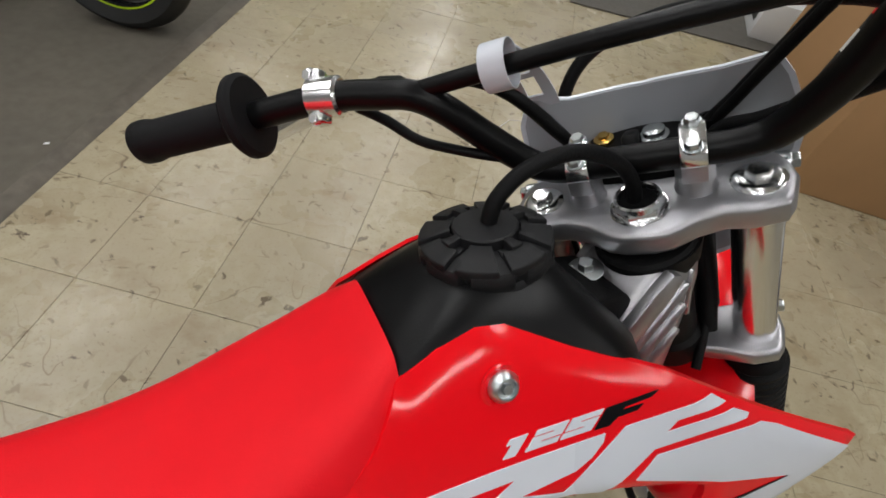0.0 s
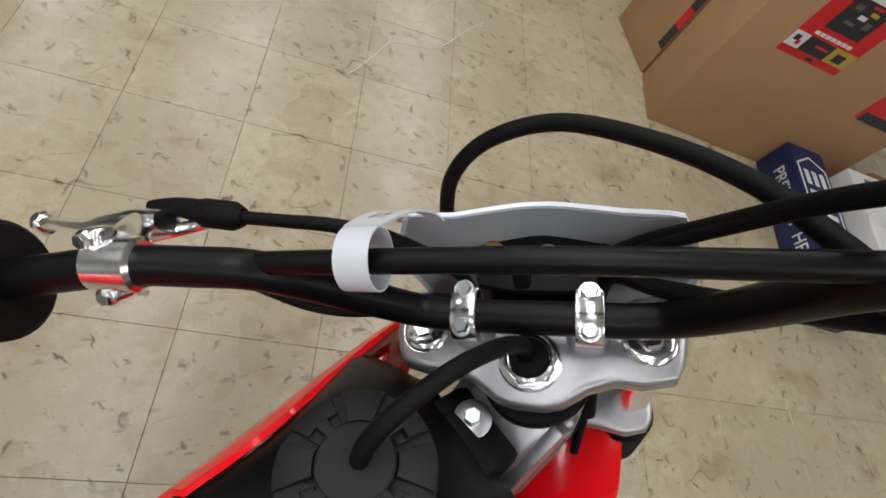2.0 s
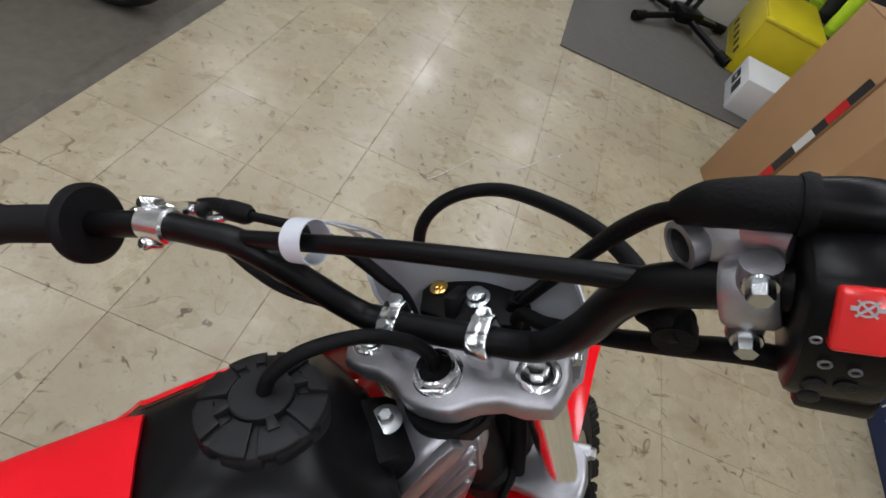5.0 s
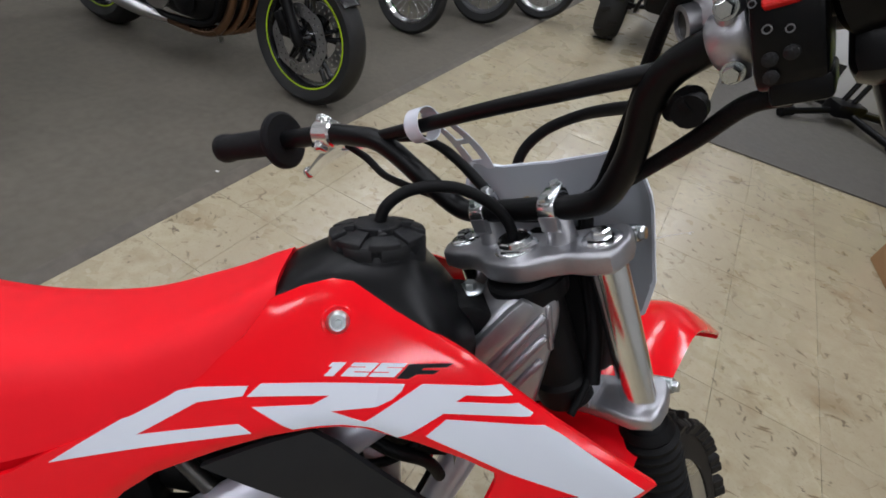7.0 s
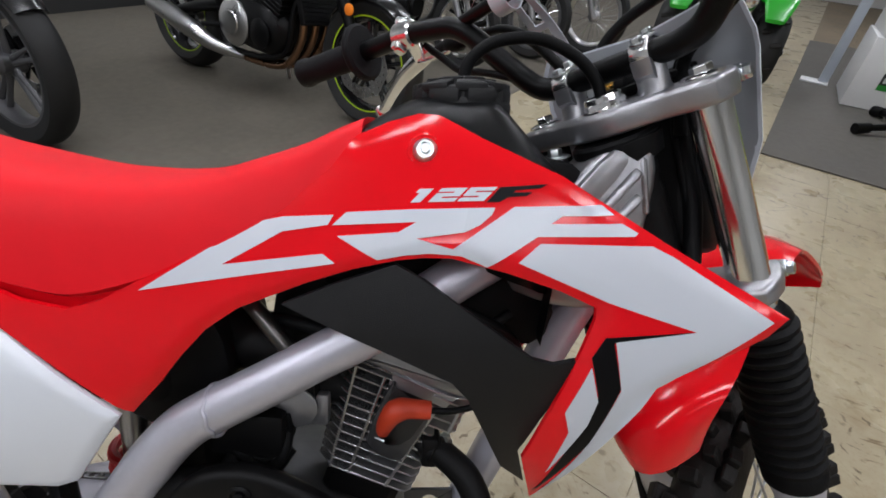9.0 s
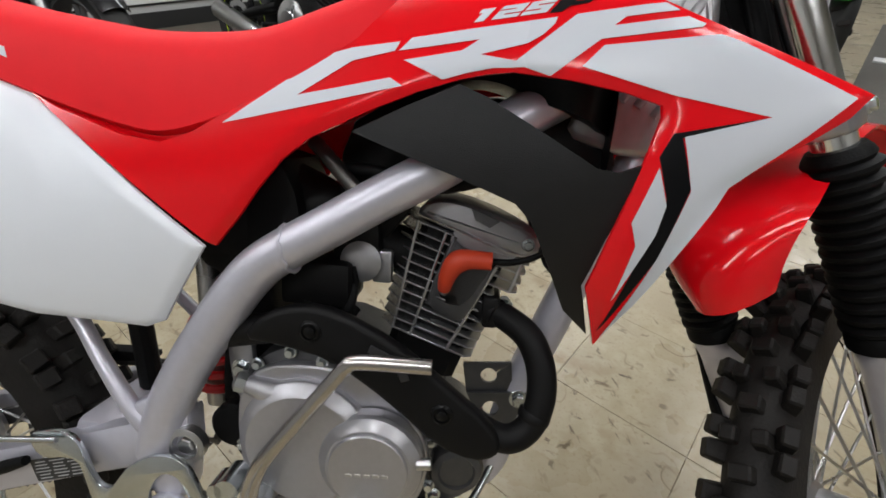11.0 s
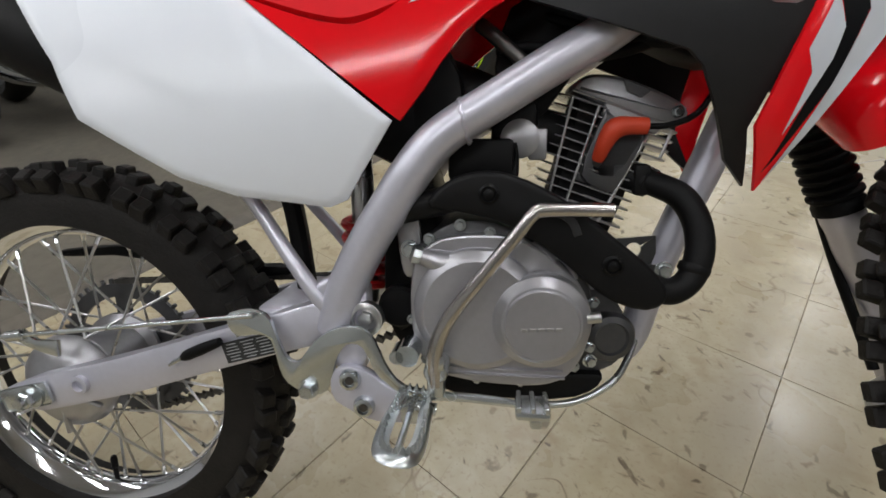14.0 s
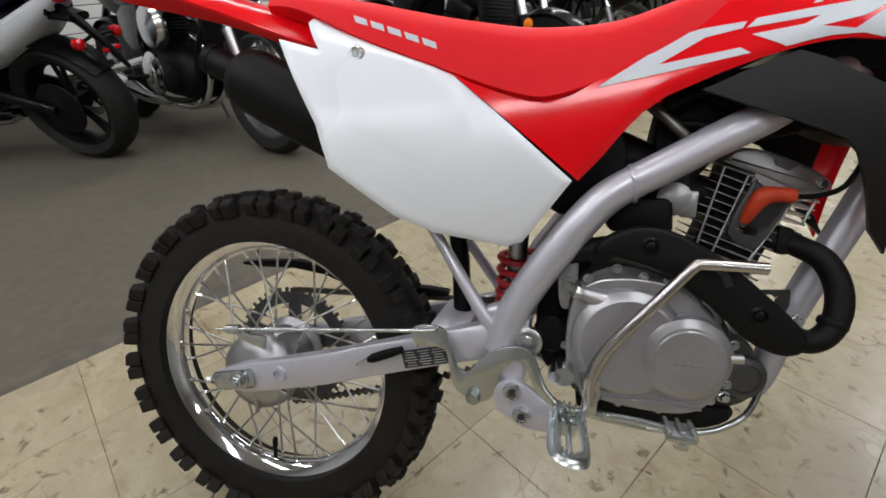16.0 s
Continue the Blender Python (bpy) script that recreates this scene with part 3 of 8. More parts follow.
# frame
frame_body = empty("frame", bike)
SPAR = [(0.80, 0.785, 0.032), (0.745, 0.752, 0.050), (0.6875, 0.7115, 0.066), (0.635, 0.681, 0.074), (0.585, 0.6504, 0.080), (0.5372, 0.6211, 0.083), (0.5138, 0.6014, 0.084), (0.4918, 0.5737, 0.085), (0.4736, 0.5463, 0.085), (0.4515, 0.5126, 0.085), (0.4299, 0.4742, 0.085), (0.4149, 0.4415, 0.084), (0.4021, 0.3967, 0.083)]
for sg in (-1, 1):
    part("main_spar", tube([(x, sg * y, z) for x, z, y in SPAR], [0.0205, 0.0205, 0.0202, 0.020, 0.020, 0.0205, 0.0213, 0.022, 0.022, 0.022, 0.022, 0.022, 0.022], 24, 6), SILVER, frame_body, "silver painted steel tube")
    # the bead runs round the tube where the two pieces of the spar meet
    weld_c, weld_d = Vector((0.549, sg * 0.0825, 0.6275)), Vector((0.81, 0, 0.587)).normalized()
    weld_s, weld_u = Vector((0, sg, 0)), Vector((-weld_d.z, 0, weld_d.x))
    part("weld_bead", tube([weld_c + 0.0203 * (math.cos(a) * weld_s + math.sin(a) * weld_u) + weld_d * (0.008 * math.sin(a) + 0.0012 * math.sin(9 * a)) for a in (math.pi * i / 12 for i in range(25))], 0.0021, 8, 2), SILVER, frame_body)
    part("subframe_tube", tube([(0.395, sg * 0.086, 0.425), (0.376, sg * 0.085, 0.4475), (0.342, sg * 0.076, 0.493), (0.3073, sg * 0.065, 0.5397), (0.24, sg * 0.06, 0.63)], [0.010, 0.0095, 0.0085, 0.0082, 0.008], 14, 5), SILVER, frame_body)
    part("pivot_plate", prism(rounded([(0.3725, 0.4456), (0.3828, 0.4026), (0.392, 0.3697), (0.4043, 0.345), (0.4365, 0.345), (0.4431, 0.3852), (0.4405, 0.4214), (0.4422, 0.4464), (0.432, 0.468), (0.397, 0.462)], 2), xz(sg * 0.078), -0.013, 0.013, 0.007, 3), SILVER, frame_body)
    part("pivot_bolt", merged(lathe([(0.02, 0), (0.02, 0.010), (0.016, 0.012), (0.0135, 0.012), (0.0135, 0.004)], (0.440, sg * 0.086, 0.415), (0, sg, 0), 24), hex_bolt((0.440, sg * 0.089, 0.415), (0, sg, 0), 0.009, 0.008, 1.2)), STEEL, frame_body)
part("head_tube", lathe([(0.030, -0.19), (0.030, -0.165), (0.026, -0.16), (0.026, -0.065), (0.034, -0.06), (0.036, -0.045), (0.036, -0.042)], STEM, AX, 32), MATT_BLACK_SHADE, frame_body)
HEAD_O = [(0.8336, 0.8297), (0.850, 0.858), (0.876, 0.880), (0.905, 0.882), (0.914, 0.855), (0.912, 0.815), (0.909, 0.770), (0.905, 0.735), (0.87, 0.725), (0.83, 0.728), (0.79, 0.742), (0.800, 0.770), (0.818, 0.80)]
head = part("head_casting", prism(rounded(HEAD_O), lambda a, b, h: Vector((a, h, b)), -0.034, 0.034, 0.009, 3), CAST, frame_body, "ribbed cast aluminium headstock")
for sg in (-1, 1):
    part("casting_web", prism(rounded([(0.800, 0.776), (0.832, 0.823), (0.868, 0.874), (0.880, 0.872), (0.884, 0.862), (0.852, 0.815), (0.815, 0.765)]), xz(sg * 0.036), -0.005, 0.005, 0.002), CAST, head, "bright machined band")
    for (xa, za), (xb, zb), r in (((0.838, 0.775), (0.8954, 0.8581), 0.0040), ((0.853, 0.770), (0.900, 0.8364), 0.0040), ((0.868, 0.762), (0.902, 0.810), 0.0034)):
        c0, c1 = Vector((xa, sg * 0.034, za)), Vector((xb, sg * 0.034, zb))
        part("casting_rib", tube([c0, c0 * 0.5 + c1 * 0.5, c1 - (c1 - c0) * 0.06, c1], [r, r, r, r * 0.5], 10, 3, 1.3), CAST, head)
part("casting_plate", box((0.006, 0.02, 0.05), (0, 0, 0), 0.002, Matrix.Translation((0.903, -0.026, 0.845)) @ pose(0, 0, 0, 0, -14, 0), 1), CAST, head)
part("down_tube", tube([(0.895, 0, 0.78), (0.862, 0, 0.70), (0.825, 0, 0.60), (0.7777, 0, 0.4673), (0.7555, 0, 0.3755), (0.742, 0, 0.345)], [0.022, 0.020, 0.0192, 0.019, 0.018, 0.014], 18, 5), SILVER, frame_body)


def pierced(outline, cx, cz, r, place, h0, h1):
    """A flat plate with one round hole through it."""
    k = min(range(len(outline)), key=lambda i: (outline[i][0] - cx) ** 2 + (outline[i][1] - cz) ** 2)
    a0 = math.atan2(outline[k][1] - cz, outline[k][0] - cx)
    area = sum(p[0] * q[1] - q[0] * p[1] for p, q in zip(outline, outline[1:] + outline[:1]))
    way = -1 if area > 0 else 1
    hole = [(cx + r * math.cos(a0 + way * 2 * math.pi * i / 20 + way * 0.01), cz + r * math.sin(a0 + way * 2 * math.pi * i / 20 + way * 0.01)) for i in range(20)]
    x, z = outline[k]
    return prism(outline[k:] + outline[:k] + [(x + 1e-4, z)] + hole[::1], place, h0, h1)


mount = part("engine_bracket", merged(pierced([(0.7138, 0.4944), (0.7663, 0.4998), (0.770, 0.4647), (0.7192, 0.4602)], 0.7429, 0.4823, 0.009, xz(-0.012), -0.002, 0.002)), DARK_SHADE_METAL, frame_body, "pierced dark mount plate")
part("lower_mount", pierced([(0.720, 0.4617), (0.7845, 0.4685), (0.7855, 0.4582), (0.7725, 0.4283), (0.751, 0.4185), (0.7302, 0.4413)], 0.7476, 0.4455, 0.009, xz(-0.017), -0.002, 0.002), DARK_SHADE_METAL, frame_body, "pierced grey mount plate")
part("mount_screw", hex_bolt((0.7765, -0.019, 0.4605), (0, -1, 0), 0.007, 0.008, 1.5), ZINC, mount)
for sg in (-1, 1):
    part("cradle_tube", tube([(0.7555, sg * 0.012, 0.372), (0.735, sg * 0.04, 0.343), (0.715, sg * 0.056, 0.329), (0.685, sg * 0.06, 0.311), (0.646, sg * 0.062, 0.3035), (0.58, sg * 0.066, 0.306), (0.48, sg * 0.068, 0.318), (0.43, sg * 0.075, 0.345)], 0.0042, 12, 5), ZINC, frame_body, "plated engine guard rail")
part("skid_plate", prism(rounded([(0.512, 0.332), (0.514, 0.310), (0.60, 0.303), (0.672, 0.307), (0.703, 0.322), (0.712, 0.340), (0.70, 0.344), (0.60, 0.336)]), xz(0), -0.056, 0.056, 0.004), MATT_BLACK_SHADE, frame_body, "black steel skid plate")

# swingarm
swing = empty("swingarm", bike)
for sg in (-1, 1):
    arm = loft([[Vector((x, sg * y + w * dy, z + h * dz)) for dy, dz in ((-1, -0.8), (-0.8, -1), (0.8, -1), (1, -0.8), (1, 0.8), (0.8, 1), (-0.8, 1), (-1, 0.8))] for x, y, z, w, h in
                ((-0.035, 0.088, 0.290, 0.008, 0.013), (0.012, 0.088, 0.298, 0.011, 0.0235), (0.06, 0.088, 0.310, 0.0125, 0.0235), (0.15, 0.087, 0.334, 0.0125, 0.0245), (0.23, 0.086, 0.360, 0.0125, 0.0240), (0.33, 0.083, 0.391, 0.013, 0.0240), (0.44, 0.075, 0.422, 0.014, 0.026))])
    part("arm", arm, SILVER, swing, "silver painted box-section arm")
    part("chain_adjuster", merged(box((0.07, 0.004, 0.03), (0.0, sg * 0.103, 0.297), 0.004, pose(0, 0, 0, 0, -14, 0)), rod((-0.055, sg * 0.096, 0.284), (0.02, sg * 0.096, 0.303), 0.003, 8),
                                  lathe([(0.0065, 0), (0.0065, 0.008)], (-0.045, sg * 0.096, 0.287), (-1, 0, -0.25), 6), lathe([(0.0065, 0), (0.0065, 0.006)], (-0.030, sg * 0.096, 0.2905), (-1, 0, -0.25), 6)), ZINC, swing, "zinc chain adjuster")
    part("axle_nut", merged(lathe([(0.015, 0), (0.015, 0.003), (0.013, 0.0035)], (0.012, sg * 0.105, 0.300), (0, sg, 0), 24), lathe([(0.011, 0.003), (0.011, 0.013), (0.009, 0.015)], (0.012, sg * 0.105, 0.300), (0, sg, 0), 6), rod((0.012, sg * 0.10, 0.300), (0.012, sg * 0.126, 0.300), 0.0065, 12)), ZINC, swing, "zinc axle nut")
part("bushing_eye", merged(lathe([(0.0115, 0), (0.0115, 0.006), (0.0075, 0.007), (0.0075, 0.001)], (0.078, -0.100, 0.318), (0, -1, 0), 20)), SILVER, swing)
part("cross_brace", box((0.06, 0.16, 0.05), (0.33, 0, 0.395), 0.012), SILVER, swing)
SWT = Matrix.Translation((0.304, -0.1012, 0.3775)) @ pose(0, 0, 0, 0, -15.5, 0)
plate_ob = part("warning_plate", box((0.066, 0.0012, 0.026), (0, 0, 0), 0.0005, segs=1), DARKPRINT, swing, "black warning label with white lines of print", SWT)
for r in range(6):
    for c in range(3):
        wide = 0.012 + 0.006 * ((r * 5 + c * 3) % 4) / 3
        part("print_line", box((wide, 0.0008, 0.0008), (-0.0205 + 0.0205 * c, -0.0009, 0.0095 - 0.0038 * r)), PRINT, plate_ob, "", SWT)

# muffler, airbox, shock
part("muffler", merged(lathe([(0.012, -0.004), (0.0180, -0.006), (0.0205, 0), (0.0215, 0.040), (0.030, 0.046), (0.040, 0.054), (0.045, 0.070), (0.0475, 0.12), (0.0485, 0.30), (0.042, 0.34), (0.03, 0.37)], (-0.045, -0.062, 0.776), (0.60, 0.02, -0.275), 36),
                       weld(hoop([(0.0190, -0.006), (0.0218, -0.006), (0.0218, 0.004), (0.0190, 0.004)], (-0.045, -0.062, 0.776), (0.60, 0.02, -0.275), 32))), MATT_BLACK_SHADE, bike, "matt black exhaust muffler")
part("airbox", box((0.17, 0.11, 0.11), (0.415, 0, 0.655), 0.02), MATT_BLACK_SHADE, bike, "black plastic airbox")
part("shock_body", rod((0.411, 0.01, 0.66), (0.414, 0.013, 0.40), 0.015, 16), STEEL, bike)
coil = []
for i in range(121):
    a = i / 120
    coil.append((0.413 + 0.026 * math.cos(a * 2 * math.pi * 5.5), 0.015 + 0.026 * math.sin(a * 2 * math.pi * 5.5), 0.515 - 0.10 * a))
part("shock_spring", tube(coil, 0.0055, 8, 1), SPRING, bike, "red coil spring")
part("inner_fender", tube([(0.305, 0, 0.60), (0.325, 0, 0.52), (0.335, 0, 0.42), (0.34, 0, 0.36)], 0.013, 10, 4, 1.2), RUBBER, bike, "black rubber mud flap")
part("chain_guard", prism(rounded([(-0.09, 0.448), (0.06, 0.462), (0.16, 0.43), (0.30, 0.435), (0.30, 0.42), (0.15, 0.412), (0.05, 0.445), (-0.09, 0.438)]), xz(0.058), -0.01, 0.012, 0.003), RUBBER, bike, "black plastic chain guard")


# ---- bodywork ----
RED_TOP = [(0.656, 0.868), (0.682, 0.881), (0.705, 0.889), (0.722, 0.889), (0.757, 0.874), (0.815, 0.853), (0.845, 0.837), (0.887, 0.815), (0.928, 0.795), (0.967, 0.776)]
RED_FRONT = [(0.956, 0.761), (0.929, 0.739), (0.899, 0.717), (0.882, 0.696), (0.861, 0.638), (0.831, 0.559), (0.812, 0.62), (0.821, 0.662), (0.832, 0.704), (0.845, 0.757), (0.844, 0.765)]
RED_LOW = [(0.82, 0.773), (0.781, 0.781), (0.739, 0.786), (0.718, 0.784), (0.697, 0.7795), (0.6636, 0.769), (0.6282, 0.7545), (0.5968, 0.7395), (0.5741, 0.7285), (0.5489, 0.7088), (0.5273, 0.6828), (0.510, 0.658), (0.485, 0.628), (0.406, 0.689), (0.32, 0.754)]
RED_SEAM = [(0.345, 0.742), (0.404, 0.722), (0.44, 0.717), (0.467, 0.7265), (0.492, 0.742), (0.553, 0.775), (0.599, 0.804), (0.639, 0.842)]


def edge_near(x, z, line):
    """Distance to an open line of points."""
    best = 1.0
    for (a, b), (c, d) in zip(line, line[1:]):
        ux, uz = c - a, d - b
        t = min(max(((x - a) * ux + (z - b) * uz) / (ux * ux + uz * uz), 0), 1)
        best = min(best, math.hypot(x - a - t * ux, z - b - t * uz))
    return best


RED_EDGE = RED_TOP + RED_FRONT + RED_LOW[:-2]


def shell_y(x, z):
    """The red cover: the outer face, rolled in along its edges."""
    d = edge_near(x, z, RED_EDGE)
    return side_y(x, z) + 0.0045 * max(0.0, 1 - d / 0.013) ** 2


for sg in (1, -1):
    cover = part("side_cover", panel(RED_TOP + RED_FRONT + RED_LOW + RED_SEAM, (lambda x, z: shell_y(x, z) - 0.014 * min(max((x - 0.45) / 0.2, 0), 1)) if sg < 0 else shell_y, 0.005, 0.0065, sg), RED, bike, "glossy red plastic tank cover with white graphics" if sg > 0 else "glossy red plastic tank cover")
    if sg < 0:
        continue
    decals = {
        "graphic_stroke": [(0.496, 0.7364), (0.5179, 0.7521), (0.568, 0.7864), (0.5832, 0.7963), (0.6059, 0.8026), (0.6461, 0.808), (0.6425, 0.8005), (0.607, 0.7919), (0.5961, 0.7849), (0.561, 0.7624), (0.6404, 0.779), (0.6508, 0.7729)],
        "graphic_bar": [(0.6459, 0.8005), (0.6559, 0.8111), (0.7048, 0.8184), (0.7678, 0.8267), (0.766, 0.8217), (0.758, 0.8136), (0.747, 0.807), (0.7116, 0.7984), (0.7393, 0.7939), (0.7815, 0.8287), (0.8417, 0.8365), (0.8505, 0.8306), (0.8151, 0.8263), (0.8074, 0.8199), (0.8553, 0.8258), (0.8663, 0.8206), (0.8638, 0.8183), (0.799, 0.8102), (0.7656, 0.7835), (0.746, 0.7895), (0.7223, 0.7885), (0.7029, 0.7845), (0.6833, 0.7788), (0.6507, 0.7931), (0.6973, 0.8012), (0.7108, 0.8101)],
        "graphic_arrow": [(0.7871, 0.7905), (0.8013, 0.8057), (0.8755, 0.8132), (0.8891, 0.808), (0.9555, 0.7733), (0.928, 0.744), (0.894, 0.711), (0.877, 0.671), (0.852, 0.610), (0.833, 0.568), (0.857, 0.652), (0.869, 0.707), (0.859, 0.744), (0.9097, 0.7595), (0.8502, 0.7715)],
        "graphic_sliver": [(0.846, 0.722), (0.834, 0.680), (0.840, 0.662), (0.8325, 0.612), (0.852, 0.672), (0.855, 0.695)],
    }
    for nm, o in decals.items():
        part(nm, panel(o, shell_y, 0.0006, 0.007, 1, 0.0009), DECAL_WHITE, cover, "white decal")
    part("graphic_flash", panel([(0.908, 0.759), (0.852, 0.746), (0.845, 0.729), (0.8545, 0.699), (0.829, 0.578), (0.857, 0.652), (0.8685, 0.708), (0.858, 0.743)], shell_y, 0.0006, 0.007, 1, 0.0007), DECAL_BLACK, cover, "black decal")
    # the capacity number in slanted figures
    glyphs = {"1": [(0.25, 1), (0.8, 1), (0.8, 0), (0.42, 0), (0.42, 0.70), (0.25, 0.70)],
              "2": [(0, 1), (1, 1), (1, 0.38), (0.36, 0.38), (0.36, 0.27), (1, 0.27), (1, 0), (0, 0), (0, 0.64), (0.64, 0.64), (0.64, 0.74), (0, 0.74)],
              "5": [(1, 1), (0, 1), (0, 0.38), (0.64, 0.38), (0.64, 0.27), (0, 0.27), (0, 0), (1, 0), (1, 0.64), (0.36, 0.64), (0.36, 0.74), (1, 0.74)]}
    for k, ch in enumerate("125"):
        o = [(0.6965 + 0.0216 * k + 0.0195 * u + 0.0095 * v, 0.8222 + 0.0108 * v + 0.132 * (0.0216 * k + 0.0195 * u)) for u, v in glyphs[ch]]
        part("figure", panel(o, side_y, 0.0006, 0.012, 1, 0.0008), DECAL_WHITE, cover, "white slanted figure")
    part("figure_mark", panel([(0.7613, 0.8298), (0.7705, 0.8412), (0.804, 0.8468), (0.799, 0.8435), (0.7815, 0.8402), (0.780, 0.8385), (0.7935, 0.8402), (0.7895, 0.8372), (0.7765, 0.8350), (0.7705, 0.8308)], side_y, 0.0006, 0.012, 1, 0.0008), DECAL_BLACK, cover, "black slanted mark")
    part("cover_bolt", merged(lathe([(0.0098, -0.004), (0.0098, 0.001), (0.008, 0.0035), (0.0068, 0.005), (0.0058, 0.005), (0.0058, 0.002), (0.001, 0.002)], (0.7127, -0.0705, 0.8615), (0, -1, 0.35), 24), lathe([(0.0034, 0.002), (0.0034, 0.0045), (0.003, 0.005)], (0.7127, -0.0705, 0.8615), (0, -1, 0.35), 6)), ZINC, cover, "zinc flange bolt")
    part("bolt_recess", weld(hoop([(0.0098, 0.0006), (0.0128, 0.0014), (0.0142, 0.0004), (0.0128, -0.002)], (0.7127, -0.0690, 0.8610), (0, -1, 0.35), 32)), RED, cover)

# charcoal lower shroud
SHROUD = [(0.609, 0.735), (0.653, 0.757), (0.697, 0.776), (0.72, 0.767), (0.768, 0.74), (0.806, 0.718), (0.822, 0.716), (0.841, 0.724), (0.833, 0.699), (0.821, 0.662), (0.811, 0.618), (0.828, 0.562), (0.801, 0.589), (0.779, 0.638), (0.762, 0.672), (0.748, 0.686), (0.702, 0.703), (0.655, 0.719)]
for sg in (1, -1):
    part("lower_shroud", panel(SHROUD, lambda x, z: side_y(x, z) + 0.006 + 0.010 * max(0, (0.72 - z) / 0.1), 0.006, 0.014, sg), CHARCOAL, bike, "matt charcoal plastic shroud")

# white side panel
WP = [(0.102, 0.788), (0.122, 0.755), (0.142, 0.723), (0.167, 0.682), (0.186, 0.630), (0.224, 0.602), (0.264, 0.573), (0.313, 0.553), (0.405, 0.539), (0.424, 0.547), (0.478, 0.628), (0.40, 0.691), (0.322, 0.752), (0.299, 0.763), (0.246, 0.780), (0.167, 0.809), (0.129, 0.828), (0.126, 0.815), (0.152, 0.777)]


SHOULDER = [(0.215, 0.800), (0.2545, 0.7815), (0.2900, 0.7640), (0.3129, 0.7487), (0.3270, 0.7330), (0.3355, 0.7162), (0.3450, 0.6930), (0.3519, 0.6699)]


def white_y(x, z):
    """A blade that stands proud: a shoulder stepping in ahead of a curved ridge, and a crease lower down."""
    d, ahead = 1.0, 1
    for (a, b), (p, q) in zip(SHOULDER, SHOULDER[1:]):
        here = edge_near(x, z, [(a, b), (p, q)])
        if here < d:
            d, ahead = here, 1 if (p - a) * (z - b) - (q - b) * (x - a) > 0 else -1
    fade = min(max((z - 0.665) / 0.07, 0), 1)
    step = 0.0025 * fade * (1 + ahead * min(d / 0.006, 1))
    upper = 0.010 * max(0, (z - (0.782 - 0.26 * (x - 0.2)))) / 0.03
    c = (z - (0.683 - 0.505 * (x - 0.2165))) / 0.010
    ridge = 0.0022 / (1 + math.exp(-max(-30, min(30, c * 2)))) * max(0, 1 - abs(x - 0.25) / 0.10)
    return side_y(x, z) - 0.006 + step + upper - ridge + 0.004 * max(0.0, 1 - edge_near(x, z, WP + WP[:1]) / 0.009) ** 2


white_panel = part("side_panel", panel(WP, white_y, 0.004, 0.0045), WHITE, bike, "glossy white plastic side panel")
part("panel_bolt", merged(lathe([(0.011, -0.006), (0.011, 0.002), (0.0095, 0.004), (0.008, 0.0045), (0.008, 0.002)], (0.201, -0.106, 0.772), (0, -1, 0.1), 24), lathe([(0.0048, 0), (0.0048, 0.005), (0.004, 0.006)], (0.201, -0.106, 0.772), (0, -1, 0.1), 6)), ZINC, white_panel, "zinc flange bolt")

# seat
SEAT = [(0.050, 0.868, 0.845, 0.066), (0.085, 0.866, 0.840, 0.080), (0.13, 0.860, 0.826, 0.088), (0.19, 0.853, 0.800, 0.094), (0.25, 0.842, 0.778, 0.096), (0.30, 0.833, 0.762, 0.094), (0.35, 0.826, 0.745, 0.091), (0.40, 0.820, 0.731, 0.089),
        (0.44, 0.819, 0.727, 0.088), (0.49, 0.821, 0.742, 0.087), (0.53, 0.828, 0.762, 0.086), (0.57, 0.842, 0.785, 0.083), (0.61, 0.858, 0.812, 0.076), (0.64, 0.874, 0.844, 0.063), (0.659, 0.883, 0.868, 0.048)]
rings = []
for x, zt, zb, w in SEAT:
    half = []
    for s, q in ((0.0, 0.0), (0.3, 0.008), (0.52, 0.035), (0.66, 0.085), (0.76, 0.16), (0.84, 0.28), (0.90, 0.47), (0.95, 0.7), (0.985, 0.9), (1.0, 1.0)):
        half.append((w * s, zt - (zt - zb) * q))
    rings.append([Vector((x, -y, z)) for y, z in half] + [Vector((x, -w * 0.8, zb - 0.012)), Vector((x, w * 0.8, zb - 0.012))] + [Vector((x, y, z)) for y, z in half[:0:-1]])
fine = []
cols = list(zip(*rings))
cols = [smooth_line(c, 4) for c in cols]
fine = [list(r) for r in zip(*cols)]
seat = part("seat", loft(fine), SEAT_RED, bike, "red vinyl saddle", sharp=50)
pan = [[Vector((x, -w * 0.93, zb + 0.008)), Vector((x, -w * 0.92, zb - 0.022)), Vector((x, w * 0.92, zb - 0.022)), Vector((x, w * 0.93, zb + 0.008))] for x, zt, zb, w in SEAT[4:12]]
part("seat_pan", loft(pan), RED, seat)


def seat_y(x, z):
    i = max(j for j in range(len(SEAT)) if SEAT[j][0] <= x)
    a, b = SEAT[i], SEAT[i + 1]
    f = (x - a[0]) / (b[0] - a[0])
    zt, zb, w = (a[k] + (b[k] - a[k]) * f for k in (1, 2, 3))
    q = (zt - z) / (zt - zb)
    ks = ((0, 0.0), (0.3, 0.008), (0.52, 0.035), (0.66, 0.085), (0.76, 0.16), (0.84, 0.28), (0.90, 0.47), (0.95, 0.7), (0.985, 0.9), (1.0, 1.0))
    for (s0, q0), (s1, q1) in zip(ks, ks[1:]):
        if q0 <= q <= q1:
            return -w * (s0 + (s1 - s0) * (q - q0) / (q1 - q0))
    return -w


